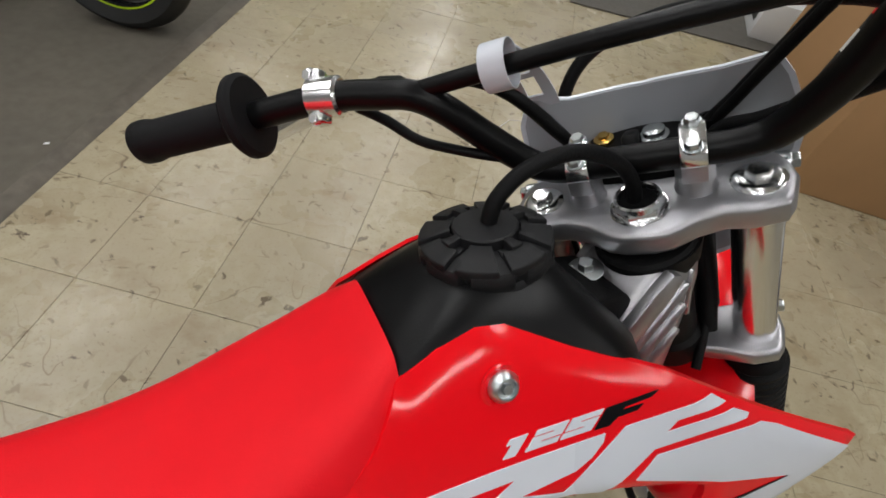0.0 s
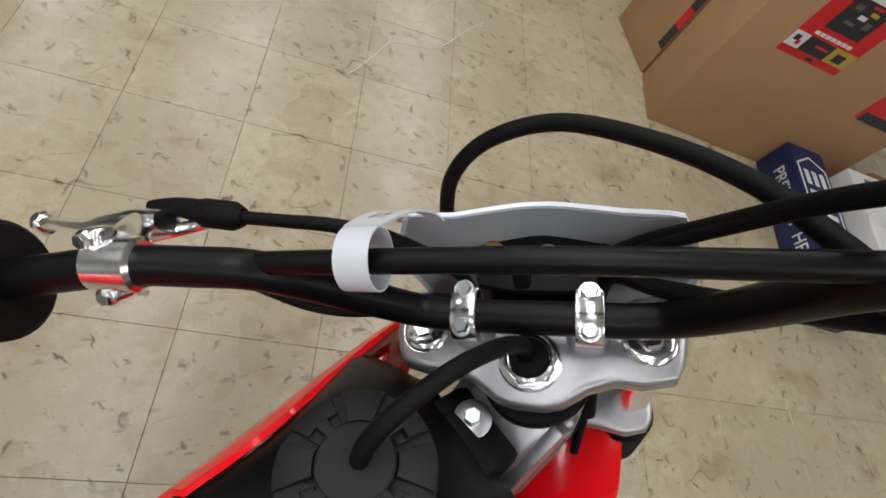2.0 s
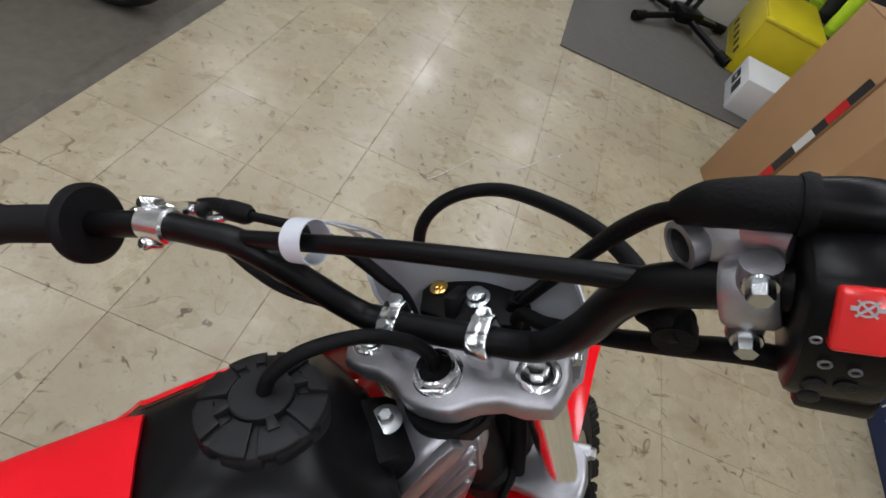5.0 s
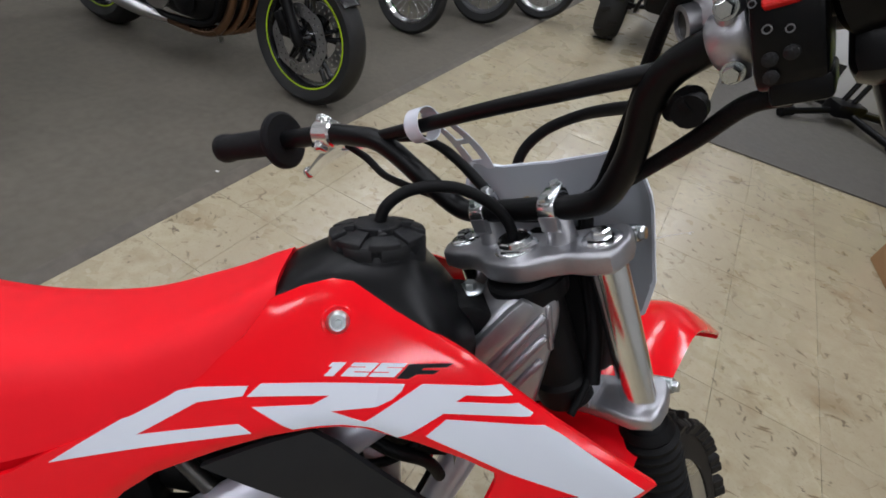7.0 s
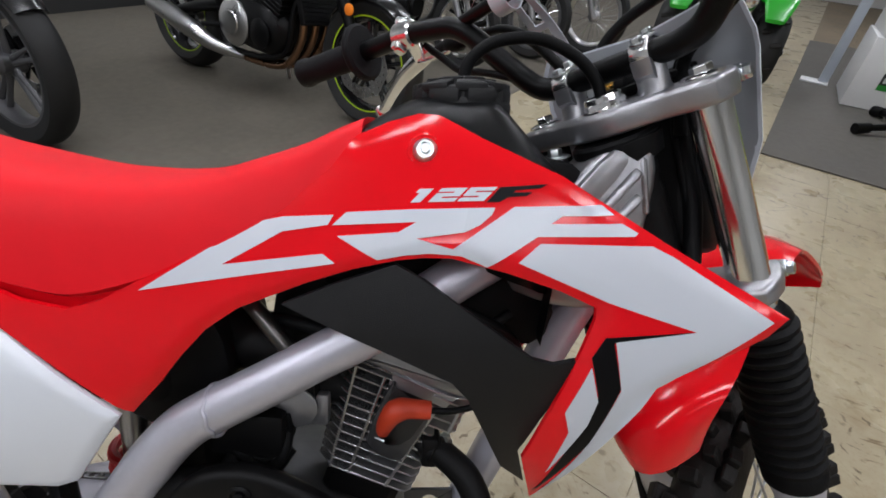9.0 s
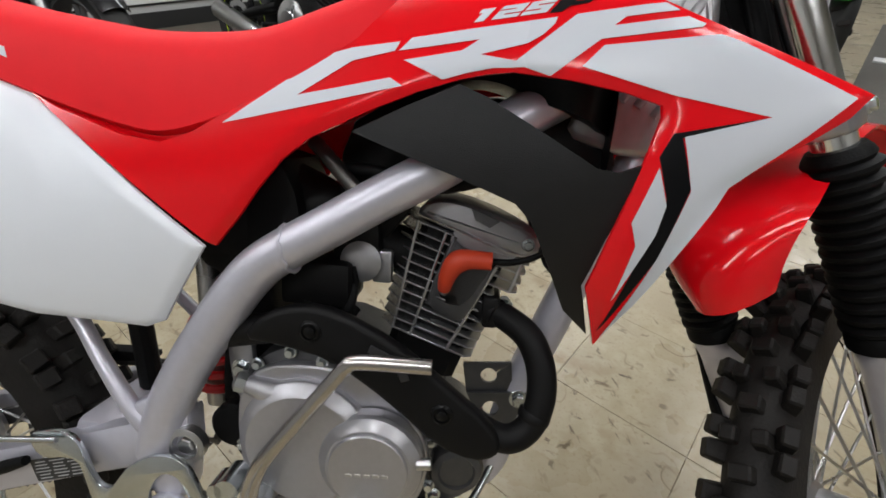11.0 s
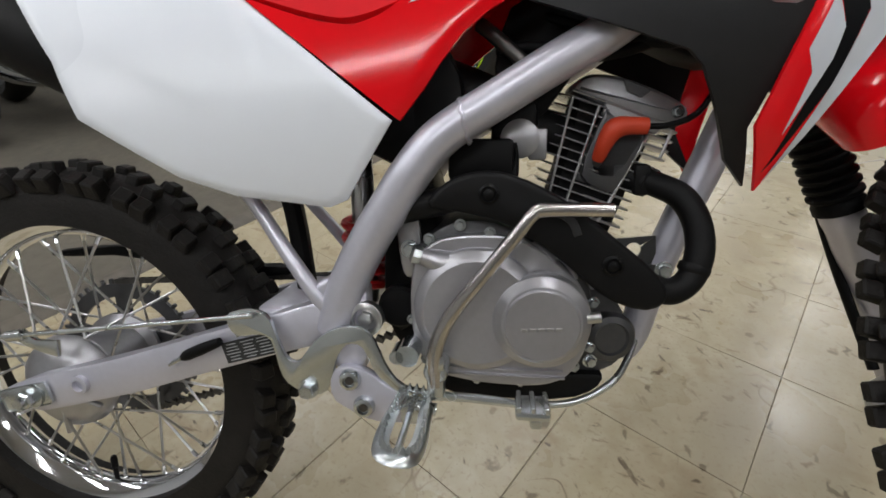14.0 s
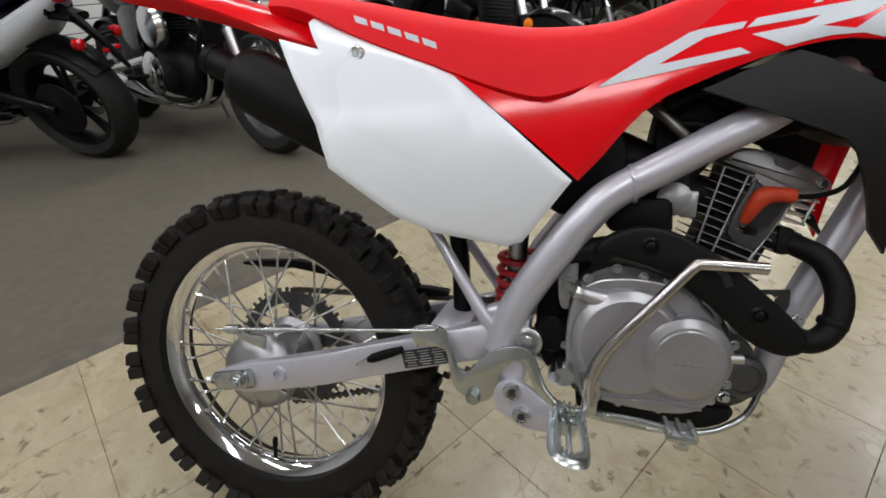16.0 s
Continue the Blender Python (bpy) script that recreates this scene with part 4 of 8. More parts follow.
# maker's mark on the saddle as five plain blocks
for i in range(5):
    x0 = 0.1875 + 0.0232 * i
    z0 = 0.8240 - 0.0072 * i
    o = [(x0 + 0.004, z0 - 0.0085), (x0 + 0.0215, z0 - 0.0140), (x0 + 0.0180, z0 - 0.0050), (x0, z0 + 0.0005)]
    part("mark_block", panel(o, seat_y, 0.0006, 0.006, 1, 0.0008), DECAL_WHITE, seat, "white block")

# rear fender
rings = []
for x, zc, w, d in ((0.16, 0.835, 0.080, 0.05), (0.10, 0.842, 0.082, 0.045), (0.03, 0.858, 0.085, 0.038), (-0.05, 0.880, 0.088, 0.035), (-0.14, 0.902, 0.088, 0.032), (-0.24, 0.918, 0.082, 0.028), (-0.31, 0.922, 0.066, 0.02), (-0.335, 0.920, 0.05, 0.012)):
    top = [Vector((x, w * s, zc - d * abs(s) ** 3)) for s in (-1, -0.92, -0.8, -0.6, -0.3, 0, 0.3, 0.6, 0.8, 0.92, 1)]
    rings.append(top + [v + Vector((0, -0.003 * (1 if v.y > 0 else -1 if v.y < 0 else 0), -0.004)) for v in top[::-1]])
cols = [smooth_line(c, 4) for c in zip(*rings)]
part("rear_fender", loft([list(r) for r in zip(*cols)]), RED, bike, "glossy red plastic rear fender")

# fuel tank
tank = []
for x, zt, zp in ((0.635, 0.862, 0.845), (0.655, 0.876, 0.864), (0.68, 0.893, 0.877), (0.705, 0.905, 0.886), (0.735, 0.909, 0.882), (0.765, 0.907, 0.868), (0.788, 0.889, 0.861), (0.806, 0.871, 0.855), (0.82, 0.857, 0.847), (0.831, 0.840, 0.838), (0.829, 0.80, 0.795)):
    yp = (-side_y(x, zp) - 0.003) * (1 - 0.50 * min(max((x - 0.798) / 0.033, 0), 1))
    half = [(0, zt), (yp * 0.35, zt - 0.002), (yp * 0.6, zt - 0.25 * (zt - zp)), (yp * 0.8, zt - 0.55 * (zt - zp)), (yp * 0.93, zt - 0.85 * (zt - zp)), (yp, zp - 0.003), (yp * 0.98, zp - 0.04), (yp * 0.8, zp - 0.10)]
    wide = 1 + 0.15 * min(max((0.812 - x) / 0.022, 0), 1)
    tank.append([Vector((x, -y, z)) for y, z in half] + [Vector((x, y * wide, z)) for y, z in half[:0:-1]])
cols = [smooth_line(c, 4) for c in zip(*tank)]
part("fuel_tank", loft([list(r) for r in zip(*cols)]), BLACK, bike, "satin black plastic fuel tank", sharp=60)
CAP = Matrix.Translation((0.7395, 0.004, 0.901)) @ pose(0, 0, 0, 0, -5, 0)
lobes = []
for i in range(96):
    a = 2 * math.pi * (i + 0.5) / 96
    lobes.append((0.0405 if i % 12 in (0, 11) else 0.0440) * Vector((math.cos(a), math.sin(a))))
cap = part("fuel_cap", merged(
    lathe([(0.0440, -0.014), (0.0445, -0.002), (0.042, 0.004)], (0, 0, 0), (0, 0, 1), 48),
    loft([[Vector((v.x * f, v.y * f, h)) for v in lobes] for f, h in ((0.985, 0.0), (1.0, 0.003), (1.0, 0.010), (0.97, 0.0125), (0.72, 0.0150))])), CHARCOAL, bike, "black ribbed screw cap", CAP, 30)
part("cap_disc", lathe([(0.0215, 0.010), (0.0215, 0.0215), (0.0205, 0.0225), (0.012, 0.0232), (0.001, 0.0234)], (0, 0, 0), (0, 0, 1), 40), CHARCOAL, cap, "", CAP)


def wedge(r0, r1, half, h0, h1, drop):
    """A raised segment of a ring, falling towards its rim."""
    arc = [half * (2 * i / 8 - 1) for i in range(9)]
    outline = [(r1 * math.cos(a), r1 * math.sin(a)) for a in arc] + [(r0 * math.cos(a), r0 * math.sin(a)) for a in arc[::-1]]
    b = prism(outline, lambda p, q, h: Vector((p, q, h)), h0, h1, 0.0010, 2)
    for v in b.verts:
        if v.co.z > h0 + 0.004:
            v.co.z -= drop * (math.hypot(v.co.x, v.co.y) - r0) / (r1 - r0)
    return b


for i in range(8):
    turn = CAP @ Matrix.Rotation(radians(45 * i + 10), 4, "Z")
    if i % 2:
        part("cap_block", merged(wedge(0.0225, 0.0435, 0.30, 0.009, 0.0205, 0.005)), CHARCOAL, cap, "", turn)
    else:
        part("cap_block", merged(wedge(0.030, 0.0435, 0.32, 0.009, 0.0195, 0.004), wedge(0.0205, 0.031, 0.13, 0.009, 0.0222, 0.001), wedge(0.0225, 0.031, 0.34, 0.009, 0.0165, 0.0)), CHARCOAL, cap, "", turn)
part("vent_hose", tube([(0.7395, 0.003, 0.924), (0.745, 0.003, 0.940), (0.766, 0.003, 0.956), (0.803, 0.004, 0.961), (0.838, 0.005, 0.949), (0.860, 0.006, 0.929), (0.868, 0.006, 0.906)], 0.0055, 14, 6), RUBBER, bike, "black rubber breather hose")
part("tank_mount", merged(prism(rounded([(0.795, 0.848), (0.815, 0.862), (0.848, 0.857), (0.852, 0.835), (0.80, 0.81)]), lambda a, b, h: Vector((a, h, b)), -0.030, 0.034, 0.005)), RUBBER, bike, "black rubber tank mount")
part("mount_bolt", merged(hex_bolt((0.832, 0.0065, 0.8605), (-0.25, -0.05, 1), 0.0066, 0.0085, 2.1)), ZINC, bike, "zinc bolt with wide washer")

# ---- engine ----
engine = empty("engine", bike)
CASE_O = [(0.489, 0.485), (0.493, 0.418), (0.496, 0.350), (0.529, 0.334), (0.628, 0.334), (0.677, 0.356), (0.694, 0.414), (0.683, 0.466), (0.645, 0.492), (0.594, 0.522), (0.545, 0.527), (0.51, 0.51)]
# darker than the covers: the shade that falls behind them is painted in
part("crankcase", prism(rounded(CASE_O), xz(0), -0.070, 0.075, 0.006), DARK_SHADE_METAL, engine, "cast crankcase with the shade behind its covers painted in")
part("clutch_cover", merged(prism(rounded([(0.489, 0.475), (0.490, 0.385), (0.512, 0.352), (0.535, 0.343), (0.58, 0.337), (0.645, 0.337), (0.676, 0.36), (0.690, 0.414), (0.678, 0.455), (0.64, 0.4917), (0.608, 0.509), (0.56, 0.512), (0.515, 0.505)], 2), xz(-0.07), -0.012, 0.0, 0.003),
                           lathe([(0.0695, 0.0), (0.0695, 0.007), (0.0685, 0.0092), (0.0600, 0.0172), (0.0575, 0.0185), (0.001, 0.0185)], (0.564, -0.081, 0.428), (0, -1, 0), 64)), CASE, engine, "silver clutch cover", sharp=18)
rc = lathe([(0.0525, 0.0), (0.0525, 0.012), (0.0508, 0.0165), (0.0418, 0.0238), (0.0394, 0.0242), (0.0389, 0.0262), (0.0378, 0.0272), (0.001, 0.0272)], (0.632, -0.084, 0.421), (0, -1, 0), 64)
round_cover = part("round_cover", rc, CASE, engine, "silver round cover with a raised mark", sharp=18)
for a in range(4):
    part("case_fin", tube([(0.600 + 0.022 * a, -0.076, 0.512 - 0.010 * a), (0.618 + 0.021 * a, -0.079, 0.500 - 0.010 * a), (0.630 + 0.019 * a, -0.078, 0.484 - 0.010 * a)], [0.003, 0.0036, 0.003], 8, 4), CASE, engine)
for i in range(5):
    part("mark_block", box((0.0062, 0.0008, 0.0034), (0.614 + 0.0088 * i, -0.1117, 0.4165 + 0.0006 * i), 0.0003, segs=1), STEEL, round_cover)
part("cover_nub", rod((0.678, -0.100, 0.428), (0.692, -0.100, 0.430), 0.0058, 14), STEEL, engine)
part("plug_boss", lathe([(0.017, 0), (0.012, 0.022), (0.0085, 0.036)], (0.536, -0.080, 0.476), (-0.93, -0.12, 0.30), 20), CASE, engine)
part("filler_plug", lathe([(0.010, 0), (0.011, 0.003), (0.011, 0.009), (0.007, 0.012)], (0.503, -0.0845, 0.487), (-0.93, -0.12, 0.30), 8), ZINC, engine, "zinc plug")
for x, z in ((0.5101, 0.5038), (0.5442, 0.520), (0.5763, 0.512), (0.648, 0.490), (0.689, 0.437), (0.688, 0.385), (0.6724, 0.361), (0.6137, 0.3393), (0.5641, 0.3403), (0.505, 0.362), (0.490, 0.41)):
    part("case_bolt", hex_bolt((x, -0.074, z), (0, -1, 0), 0.0048, 0.007, 1.35), ZINC, engine)
part("case_rib", merged(box((0.13, 0.006, 0.003), (0.595, -0.0825, 0.3575), 0.001, segs=1), box((0.13, 0.006, 0.003), (0.597, -0.0825, 0.350), 0.001, segs=1)), CASE, engine)
part("oil_filter_cover", lathe([(0.030, 0), (0.030, 0.020), (0.027, 0.025), (0.020, 0.027), (0.018, 0.024), (0.001, 0.024)], (0.712, -0.030, 0.387), (0.15, -1, 0), 32), DARK_SHADE_METAL, engine, "dark round cover")
part("generator_case", prism(rounded([(0.68, 0.45), (0.715, 0.44), (0.738, 0.40), (0.735, 0.355), (0.70, 0.335), (0.66, 0.335)], 2), xz(0), -0.045, 0.05, 0.006), DARK_SHADE_METAL, engine, "dark front of the crankcase")
part("drain_bolt", hex_bolt((0.692, -0.060, 0.362), (0.2, -1, 0), 0.006, 0.008, 1.4), ZINC, engine)

# the leaning cylinder
TILT_C = radians(19)
CA = Vector((math.sin(TILT_C), 0, math.cos(TILT_C)))
CF = Vector((math.cos(TILT_C), 0, -math.sin(TILT_C)))
C0 = Vector((0.662, 0, 0.515))


def cyl(a, y, h):
    return C0 + CF * a + Vector((0, y, 0)) + CA * h


def fin_rear(h):
    return -0.046 - 0.155 * (h - 0.02)


# near-black core: the shade in the gaps between fins is painted on it
part("barrel", loft([[cyl(a, y, h) for a, y in ((-0.034 + k, -0.020), (-0.026 + k, -0.027), (0.040, -0.027), (0.050, -0.018), (0.050, 0.018), (0.040, 0.027), (-0.026 + k, 0.027), (-0.034 + k, 0.020))] for h, k in ((-0.02, 0.004), (0.06, 0.0), (0.132, -0.010))]), MATT_BLACK_SHADE, engine, "cast barrel, near-black to put shade between the fins")
for i in range(12):
    h = 0.0150 + 0.0104 * i
    ra, rr = fin_rear(h), fin_rear(h) + 0.017
    if h < 0.054:
        o = [(rr, -0.038), (0.050, -0.038), (0.0575, -0.030), (0.0595, -0.018), (0.0595, 0.018), (0.0575, 0.030), (0.050, 0.038), (rr, 0.038), (ra, 0.024), (ra, -0.024)]
        part("fin", prism(o, lambda a, b, hh: cyl(a, b, hh), h, h + 0.0021, 0.0006, 1), FINS, engine)
        continue
    o = [(rr, -0.038), (-0.0085, -0.038), (-0.0085, -0.022), (0.0, -0.020), (0.0, 0.030), (-0.008, 0.038), (rr, 0.038), (ra, 0.024), (ra, -0.024)]
    part("fin", prism(o, lambda a, b, hh: cyl(a, b, hh), h, h + 0.0021, 0.0006, 1), FINS, engine)
    fr = 0.074 if h > 0.098 else 0.060
    o = [(0.034, -0.038), (fr - 0.010, -0.038), (fr - 0.002, -0.030), (fr, -0.018), (fr, 0.018), (fr - 0.002, 0.030), (fr - 0.010, 0.038), (0.020, 0.038), (0.020, -0.020), (0.034, -0.022)]
    part("fin", prism(o, lambda a, b, hh: cyl(a, b, hh), h, h + 0.0021, 0.0006, 1), FINS, engine)
# upright ribs that tie the fins together
for (a0, h0), (a1, h1), r in (((-0.0462, 0.131), (-0.0300, 0.015), 0.0017), ((-0.0166, 0.131), (-0.0105, 0.015), 0.0017), ((0.0425, 0.118), (0.030, 0.015), 0.0019), ((0.064, 0.130), (0.064, 0.100), 0.0019)):
    part("fin_rib", rod(cyl(a0, -0.0368, h0), cyl(a1, -0.0368, h1), r, 8), FINS, engine)
# the cast well round the spark plug
part("plug_well", merged(
    prism(rounded([(-0.0095, 0.130), (-0.0105, 0.060), (0.004, 0.049), (0.030, 0.047), (0.036, 0.060), (0.042, 0.116), (0.034, 0.116), (0.028, 0.070), (0.008, 0.064), (0.0, 0.075), (-0.003, 0.130)]), lambda a, b, h: cyl(a, h, b), -0.0395, -0.020, 0.0025),
    box((0.048, 0.012, 0.085), (0, 0, 0), 0.003, Matrix.Translation(cyl(0.012, -0.0215, 0.09)) @ pose(0, 0, 0, 0, 19, 0), 1)), DARK_SHADE_METAL, engine, "cast well round the spark plug")
part("spark_plug", lathe([(0.0095, 0.0), (0.0095, 0.006), (0.006, 0.007), (0.006, 0.016)], cyl(0.004, -0.030, 0.066), CA * 0.8 + Vector((0, -0.6, 0)), 6), ZINC, engine, "plated plug hexagon")
part("cylinder_head", merged(prism(rounded([(-0.050, 0.133), (-0.050, 0.144), (-0.040, 0.1575), (-0.018, 0.1645), (0.018, 0.1660), (0.057, 0.1625), (0.0735, 0.1565), (0.0750, 0.143), (0.058, 0.132)]), lambda a, b, h: cyl(a, h, b), -0.035, 0.035, 0.008, 3),
                             prism([(-0.010, 0.124), (0.050, 0.122), (0.056, 0.136), (-0.010, 0.138)], lambda a, b, h: cyl(a, h, b), -0.036, 0.03, 0.003)), CAST, engine, "cast aluminium head cover", sharp=25)
# facet of the head cover; its darker facing is put into the colour
part("head_cap", prism([(-0.0034, 0.1625), (0.0274, 0.1609), (0.0207, 0.1512), (0.0048, 0.1528)], lambda a, b, h: cyl(a, h, b), -0.0375, -0.030, 0.0012, 1), DARK_SHADE_METAL, engine, sharp=20)
part("head_seam", tube([cyl(-0.048, -0.0362, 0.1365), cyl(0.0, -0.0365, 0.1365), cyl(0.045, -0.0365, 0.1350), cyl(0.070, -0.034, 0.141)], 0.0011, 6, 3), FINS, engine)
part("head_bolt", hex_bolt(cyl(0.062, -0.034, 0.150), (0, -1, 0), 0.0045, 0.006), ZINC, engine)
part("plug_cap", tube([(0.690, -0.042, 0.588), (0.693, -0.050, 0.602), (0.6975, -0.053, 0.613), (0.7015, -0.0535, 0.6185), (0.7075, -0.0535, 0.6215), (0.717, -0.053, 0.6225), (0.735, -0.0525, 0.622)], [0.0066, 0.0086, 0.0102, 0.0112, 0.0108, 0.0092, 0.0086], 14, 3), ORANGE, engine, "orange-red rubber spark plug cap")
part("plug_lead", tube([(0.733, -0.0525, 0.622), (0.757, -0.052, 0.623), (0.785, -0.05, 0.636), (0.81, -0.03, 0.67)], 0.0032, 10, 5), RUBBER, engine)
part("exhaust_flange", merged(rod((0.716, -0.012, 0.572), (0.746, -0.034, 0.562), 0.0155, 18), box((0.018, 0.044, 0.034), (0.738, -0.022, 0.566), 0.005)), MATT_BLACK_SHADE, engine)
part("flange_nut", hex_bolt((0.7505, -0.026, 0.5705), (0.6, -0.8, 0.1), 0.0062, 0.010), ZINC, engine)
part("exhaust_header", tube([(0.728, -0.020, 0.568), (0.752, -0.036, 0.5615), (0.776, -0.052, 0.549), (0.7895, -0.064, 0.524), (0.7915, -0.074, 0.494), (0.782, -0.080, 0.467), (0.762, -0.084, 0.455), (0.735, -0.084, 0.465), (0.69, -0.084, 0.492), (0.63, -0.084, 0.535), (0.575, -0.083, 0.556), (0.52, -0.08, 0.545), (0.48, -0.075, 0.535)], [0.013, 0.0135, 0.014, 0.0143, 0.0143, 0.014, 0.014, 0.0135, 0.015, 0.015, 0.015, 0.015, 0.015], 18, 6), MATT_BLACK_SHADE, engine, "matt black exhaust header")
part("header_joint", lathe([(0.0145, -0.004), (0.0160, -0.002), (0.0160, 0.004), (0.0145, 0.006)], (0.787, -0.0765, 0.479), (-0.3, -0.15, -0.95), 20), MATT_BLACK_SHADE, engine)


def ribbon(path, half, place, h0, h1, n=5, bevel=0.0012):
    """A flat bar: a line in two coordinates, half wide to each side, thick from h0 to h1."""
    line = smooth_line([(a, b, 0) for a, b in path], n)
    left, right = [], []
    for i, p in enumerate(line):
        t = (line[min(i + 1, len(line) - 1)] - line[max(i - 1, 0)]).normalized()
        f = i / (len(line) - 1) * (len(path) - 1)
        j = min(int(f), len(path) - 2)
        w = half if isinstance(half, (int, float)) else half[j] + (half[j + 1] - half[j]) * (f - j)
        left.append((p.x - t.y * w, p.y + t.x * w))
        right.append((p.x + t.y * w, p.y - t.x * w))
    return prism(left + right[::-1], place, h0, h1, bevel)


SHIELD = [(0.506, 0.541), (0.529, 0.5685), (0.564, 0.5802), (0.599, 0.5763), (0.652, 0.551), (0.700, 0.514), (0.7425, 0.480), (0.757, 0.459), (0.7526, 0.4432), (0.7313, 0.4365), (0.696, 0.4487), (0.6586, 0.481), (0.6277, 0.5045), (0.591, 0.5277), (0.5427, 0.5382)]
shield = part("heat_shield", prism(rounded(SHIELD), xz(-0.096), -0.006, 0.012, 0.006, 3), MATT_BLACK_SHADE, engine, "matt black heat shield")
for x, z in ((0.5748, 0.5565), (0.6994, 0.4856)):
    part("shield_bolt", merged(lathe([(0.0105, 0), (0.0105, 0.0015), (0.008, 0.003), (0.0078, 0.001)], (x, -0.1015, z), (0, -1, 0), 20), lathe([(0.005, 0), (0.005, 0.004), (0.003, 0.005)], (x, -0.1015, z), (0, -1, 0), 12)), BLACK, shield, "black bolt in a round recess")
part("shield_slot", ribbon([(0.630, 0.545), (0.655, 0.532), (0.664, 0.516)], 0.004, xz(-0.1016), -0.002, 0.001, 4, 0.0005), DARKPRINT, shield)
part("kick_starter", merged(tube([(0.5232, -0.124, 0.357), (0.522, -0.126, 0.391), (0.5327, -0.128, 0.4246), (0.552, -0.130, 0.4548), (0.584, -0.130, 0.4968), (0.609, -0.130, 0.530), (0.617, -0.130, 0.540), (0.628, -0.129, 0.5448), (0.690, -0.127, 0.5452)], [0.0085, 0.0085, 0.008, 0.0075, 0.0072, 0.007, 0.007, 0.007, 0.0068], 16, 5)), KICK_CHROME, engine, "chromed kick-start lever, its dark reflections put into the colour")
part("kick_boss", merged(lathe([(0.013, 0), (0.013, 0.042), (0.011, 0.045)], (0.523, -0.085, 0.372), (0, -1, 0), 20), box((0.020, 0.02, 0.018), (0.523, -0.122, 0.384), 0.004), box((0.018, 0.018, 0.028), (0.523, -0.122, 0.358), 0.004)), ZINC, engine, "zinc kick-start boss")

# foot controls on the right
controls = empty("foot_controls", bike)
PEDAL = [(0.2864, 0.4231), (0.3069, 0.4288), (0.3297, 0.4261), (0.3387, 0.4138), (0.3452, 0.3889), (0.3534, 0.3697), (0.3662, 0.3671), (0.377, 0.382), (0.3876, 0.3959), (0.4083, 0.4097), (0.4321, 0.415), (0.4489, 0.4078), (0.458, 0.3888), (0.4665, 0.3666), (0.4804, 0.3476), (0.5009, 0.3424), (0.5333, 0.3462), (0.5759, 0.3508), (0.6115, 0.3506),
         (0.612, 0.3441), (0.5764, 0.3427), (0.5337, 0.3378), (0.4946, 0.3307), (0.4705, 0.3378), (0.4545, 0.3568), (0.446, 0.3792), (0.4391, 0.3915), (0.4255, 0.3939), (0.4153, 0.3837), (0.4084, 0.3686), (0.4049, 0.3462), (0.3943, 0.3301), (0.3764, 0.3283), (0.3549, 0.3376), (0.3444, 0.3517), (0.3399, 0.3774), (0.3347, 0.3975), (0.3167, 0.3991), (0.3035, 0.3951), (0.2912, 0.3993), (0.2858, 0.4099)]


def pedal_place(a, b, h):
    return Vector((a, -0.1085 - 0.0315 * min(max((a - 0.48) / 0.14, 0), 1) + h, b))


part("brake_pedal", prism(rounded(PEDAL), pedal_place, -0.0035, 0.0035, 0.0014), ZINC, controls, "zinc plated brake pedal")
part("pivot_boss", lathe([(0.020, 0), (0.020, 0.014), (0.017, 0.017), (0.010, 0.018)], (0.4225, -0.088, 0.376), (0, -1, 0), 24), SILVER, controls)
part("pedal_toe", merged(box((0.034, 0.036, 0.009), (0.6225, -0.142, 0.347), 0.003), *[box((0.005, 0.034, 0.007), (0.609 + 0.0135 * i, -0.142, 0.353), 0.001, segs=1) for i in range(3)], box((0.012, 0.02, 0.016), (0.626, -0.146, 0.339), 0.003)), ZINC, controls, "toothed zinc pedal toe")
part("pedal_bolt", merged(hex_bolt((0.376, -0.112, 0.336), (0, -1, 0), 0.009, 0.010, 1.3)), ZINC, controls)
part("peg_bracket", prism(rounded([(0.4028, 0.3563), (0.420, 0.3688), (0.444, 0.3638), (0.4676, 0.3444), (0.488, 0.3355), (0.505, 0.3227), (0.497, 0.303), (0.4822, 0.3017), (0.448, 0.3016), (0.4237, 0.3137), (0.4027, 0.3267)]), xz(-0.1095), -0.005, 0.006, 0.002), SILVER, controls, "silver painted bracket")
for x, z in ((0.4266, 0.3529), (0.4411, 0.3211)):
    part("bracket_bolt", merged(lathe([(0.0125, 0), (0.0125, 0.002), (0.0105, 0.007), (0.007, 0.008), (0.0065, 0.0045), (0.001, 0.0045)], (x, -0.1145, z), (0, -1, 0), 20)), ZINC, controls, "zinc socket bolt")
# solid dark hexagons paint the shade of the sockets
for x, z in ((0.4266, 0.3529), (0.4411, 0.3211)):
    part("socket_shade", lathe([(0.0052, 0), (0.0052, 0.0012), (0.001, 0.0013)], (x, -0.1193, z), (0, -1, 0), 6), DARK_STEEL, controls, "dark hexagon standing for the shaded socket")
PEG = Matrix.Translation((0.499, -0.118, 0.338)) @ pose(0, 0, 0, 0, 8, 0)
loop = [(-0.013, 0.0), (0.013, 0.0), (0.0165, -0.035), (0.0175, -0.078), (0.011, -0.100), (-0.011, -0.100), (-0.0175, -0.078), (-0.0165, -0.035)]
peg_rail = tube([(a, b, 0) for a, b in loop + loop[:1]], 0.0026, 8, 4, 3.2)
teeth = []
pl = smooth_line([(a, b, 0) for a, b in loop], 4, True)
for p in pl:
    teeth.append(lathe([(0.0036, 0), (0.0010, 0.006)], p + Vector((0, 0, 0.0065)), (0, 0, 1), 4))
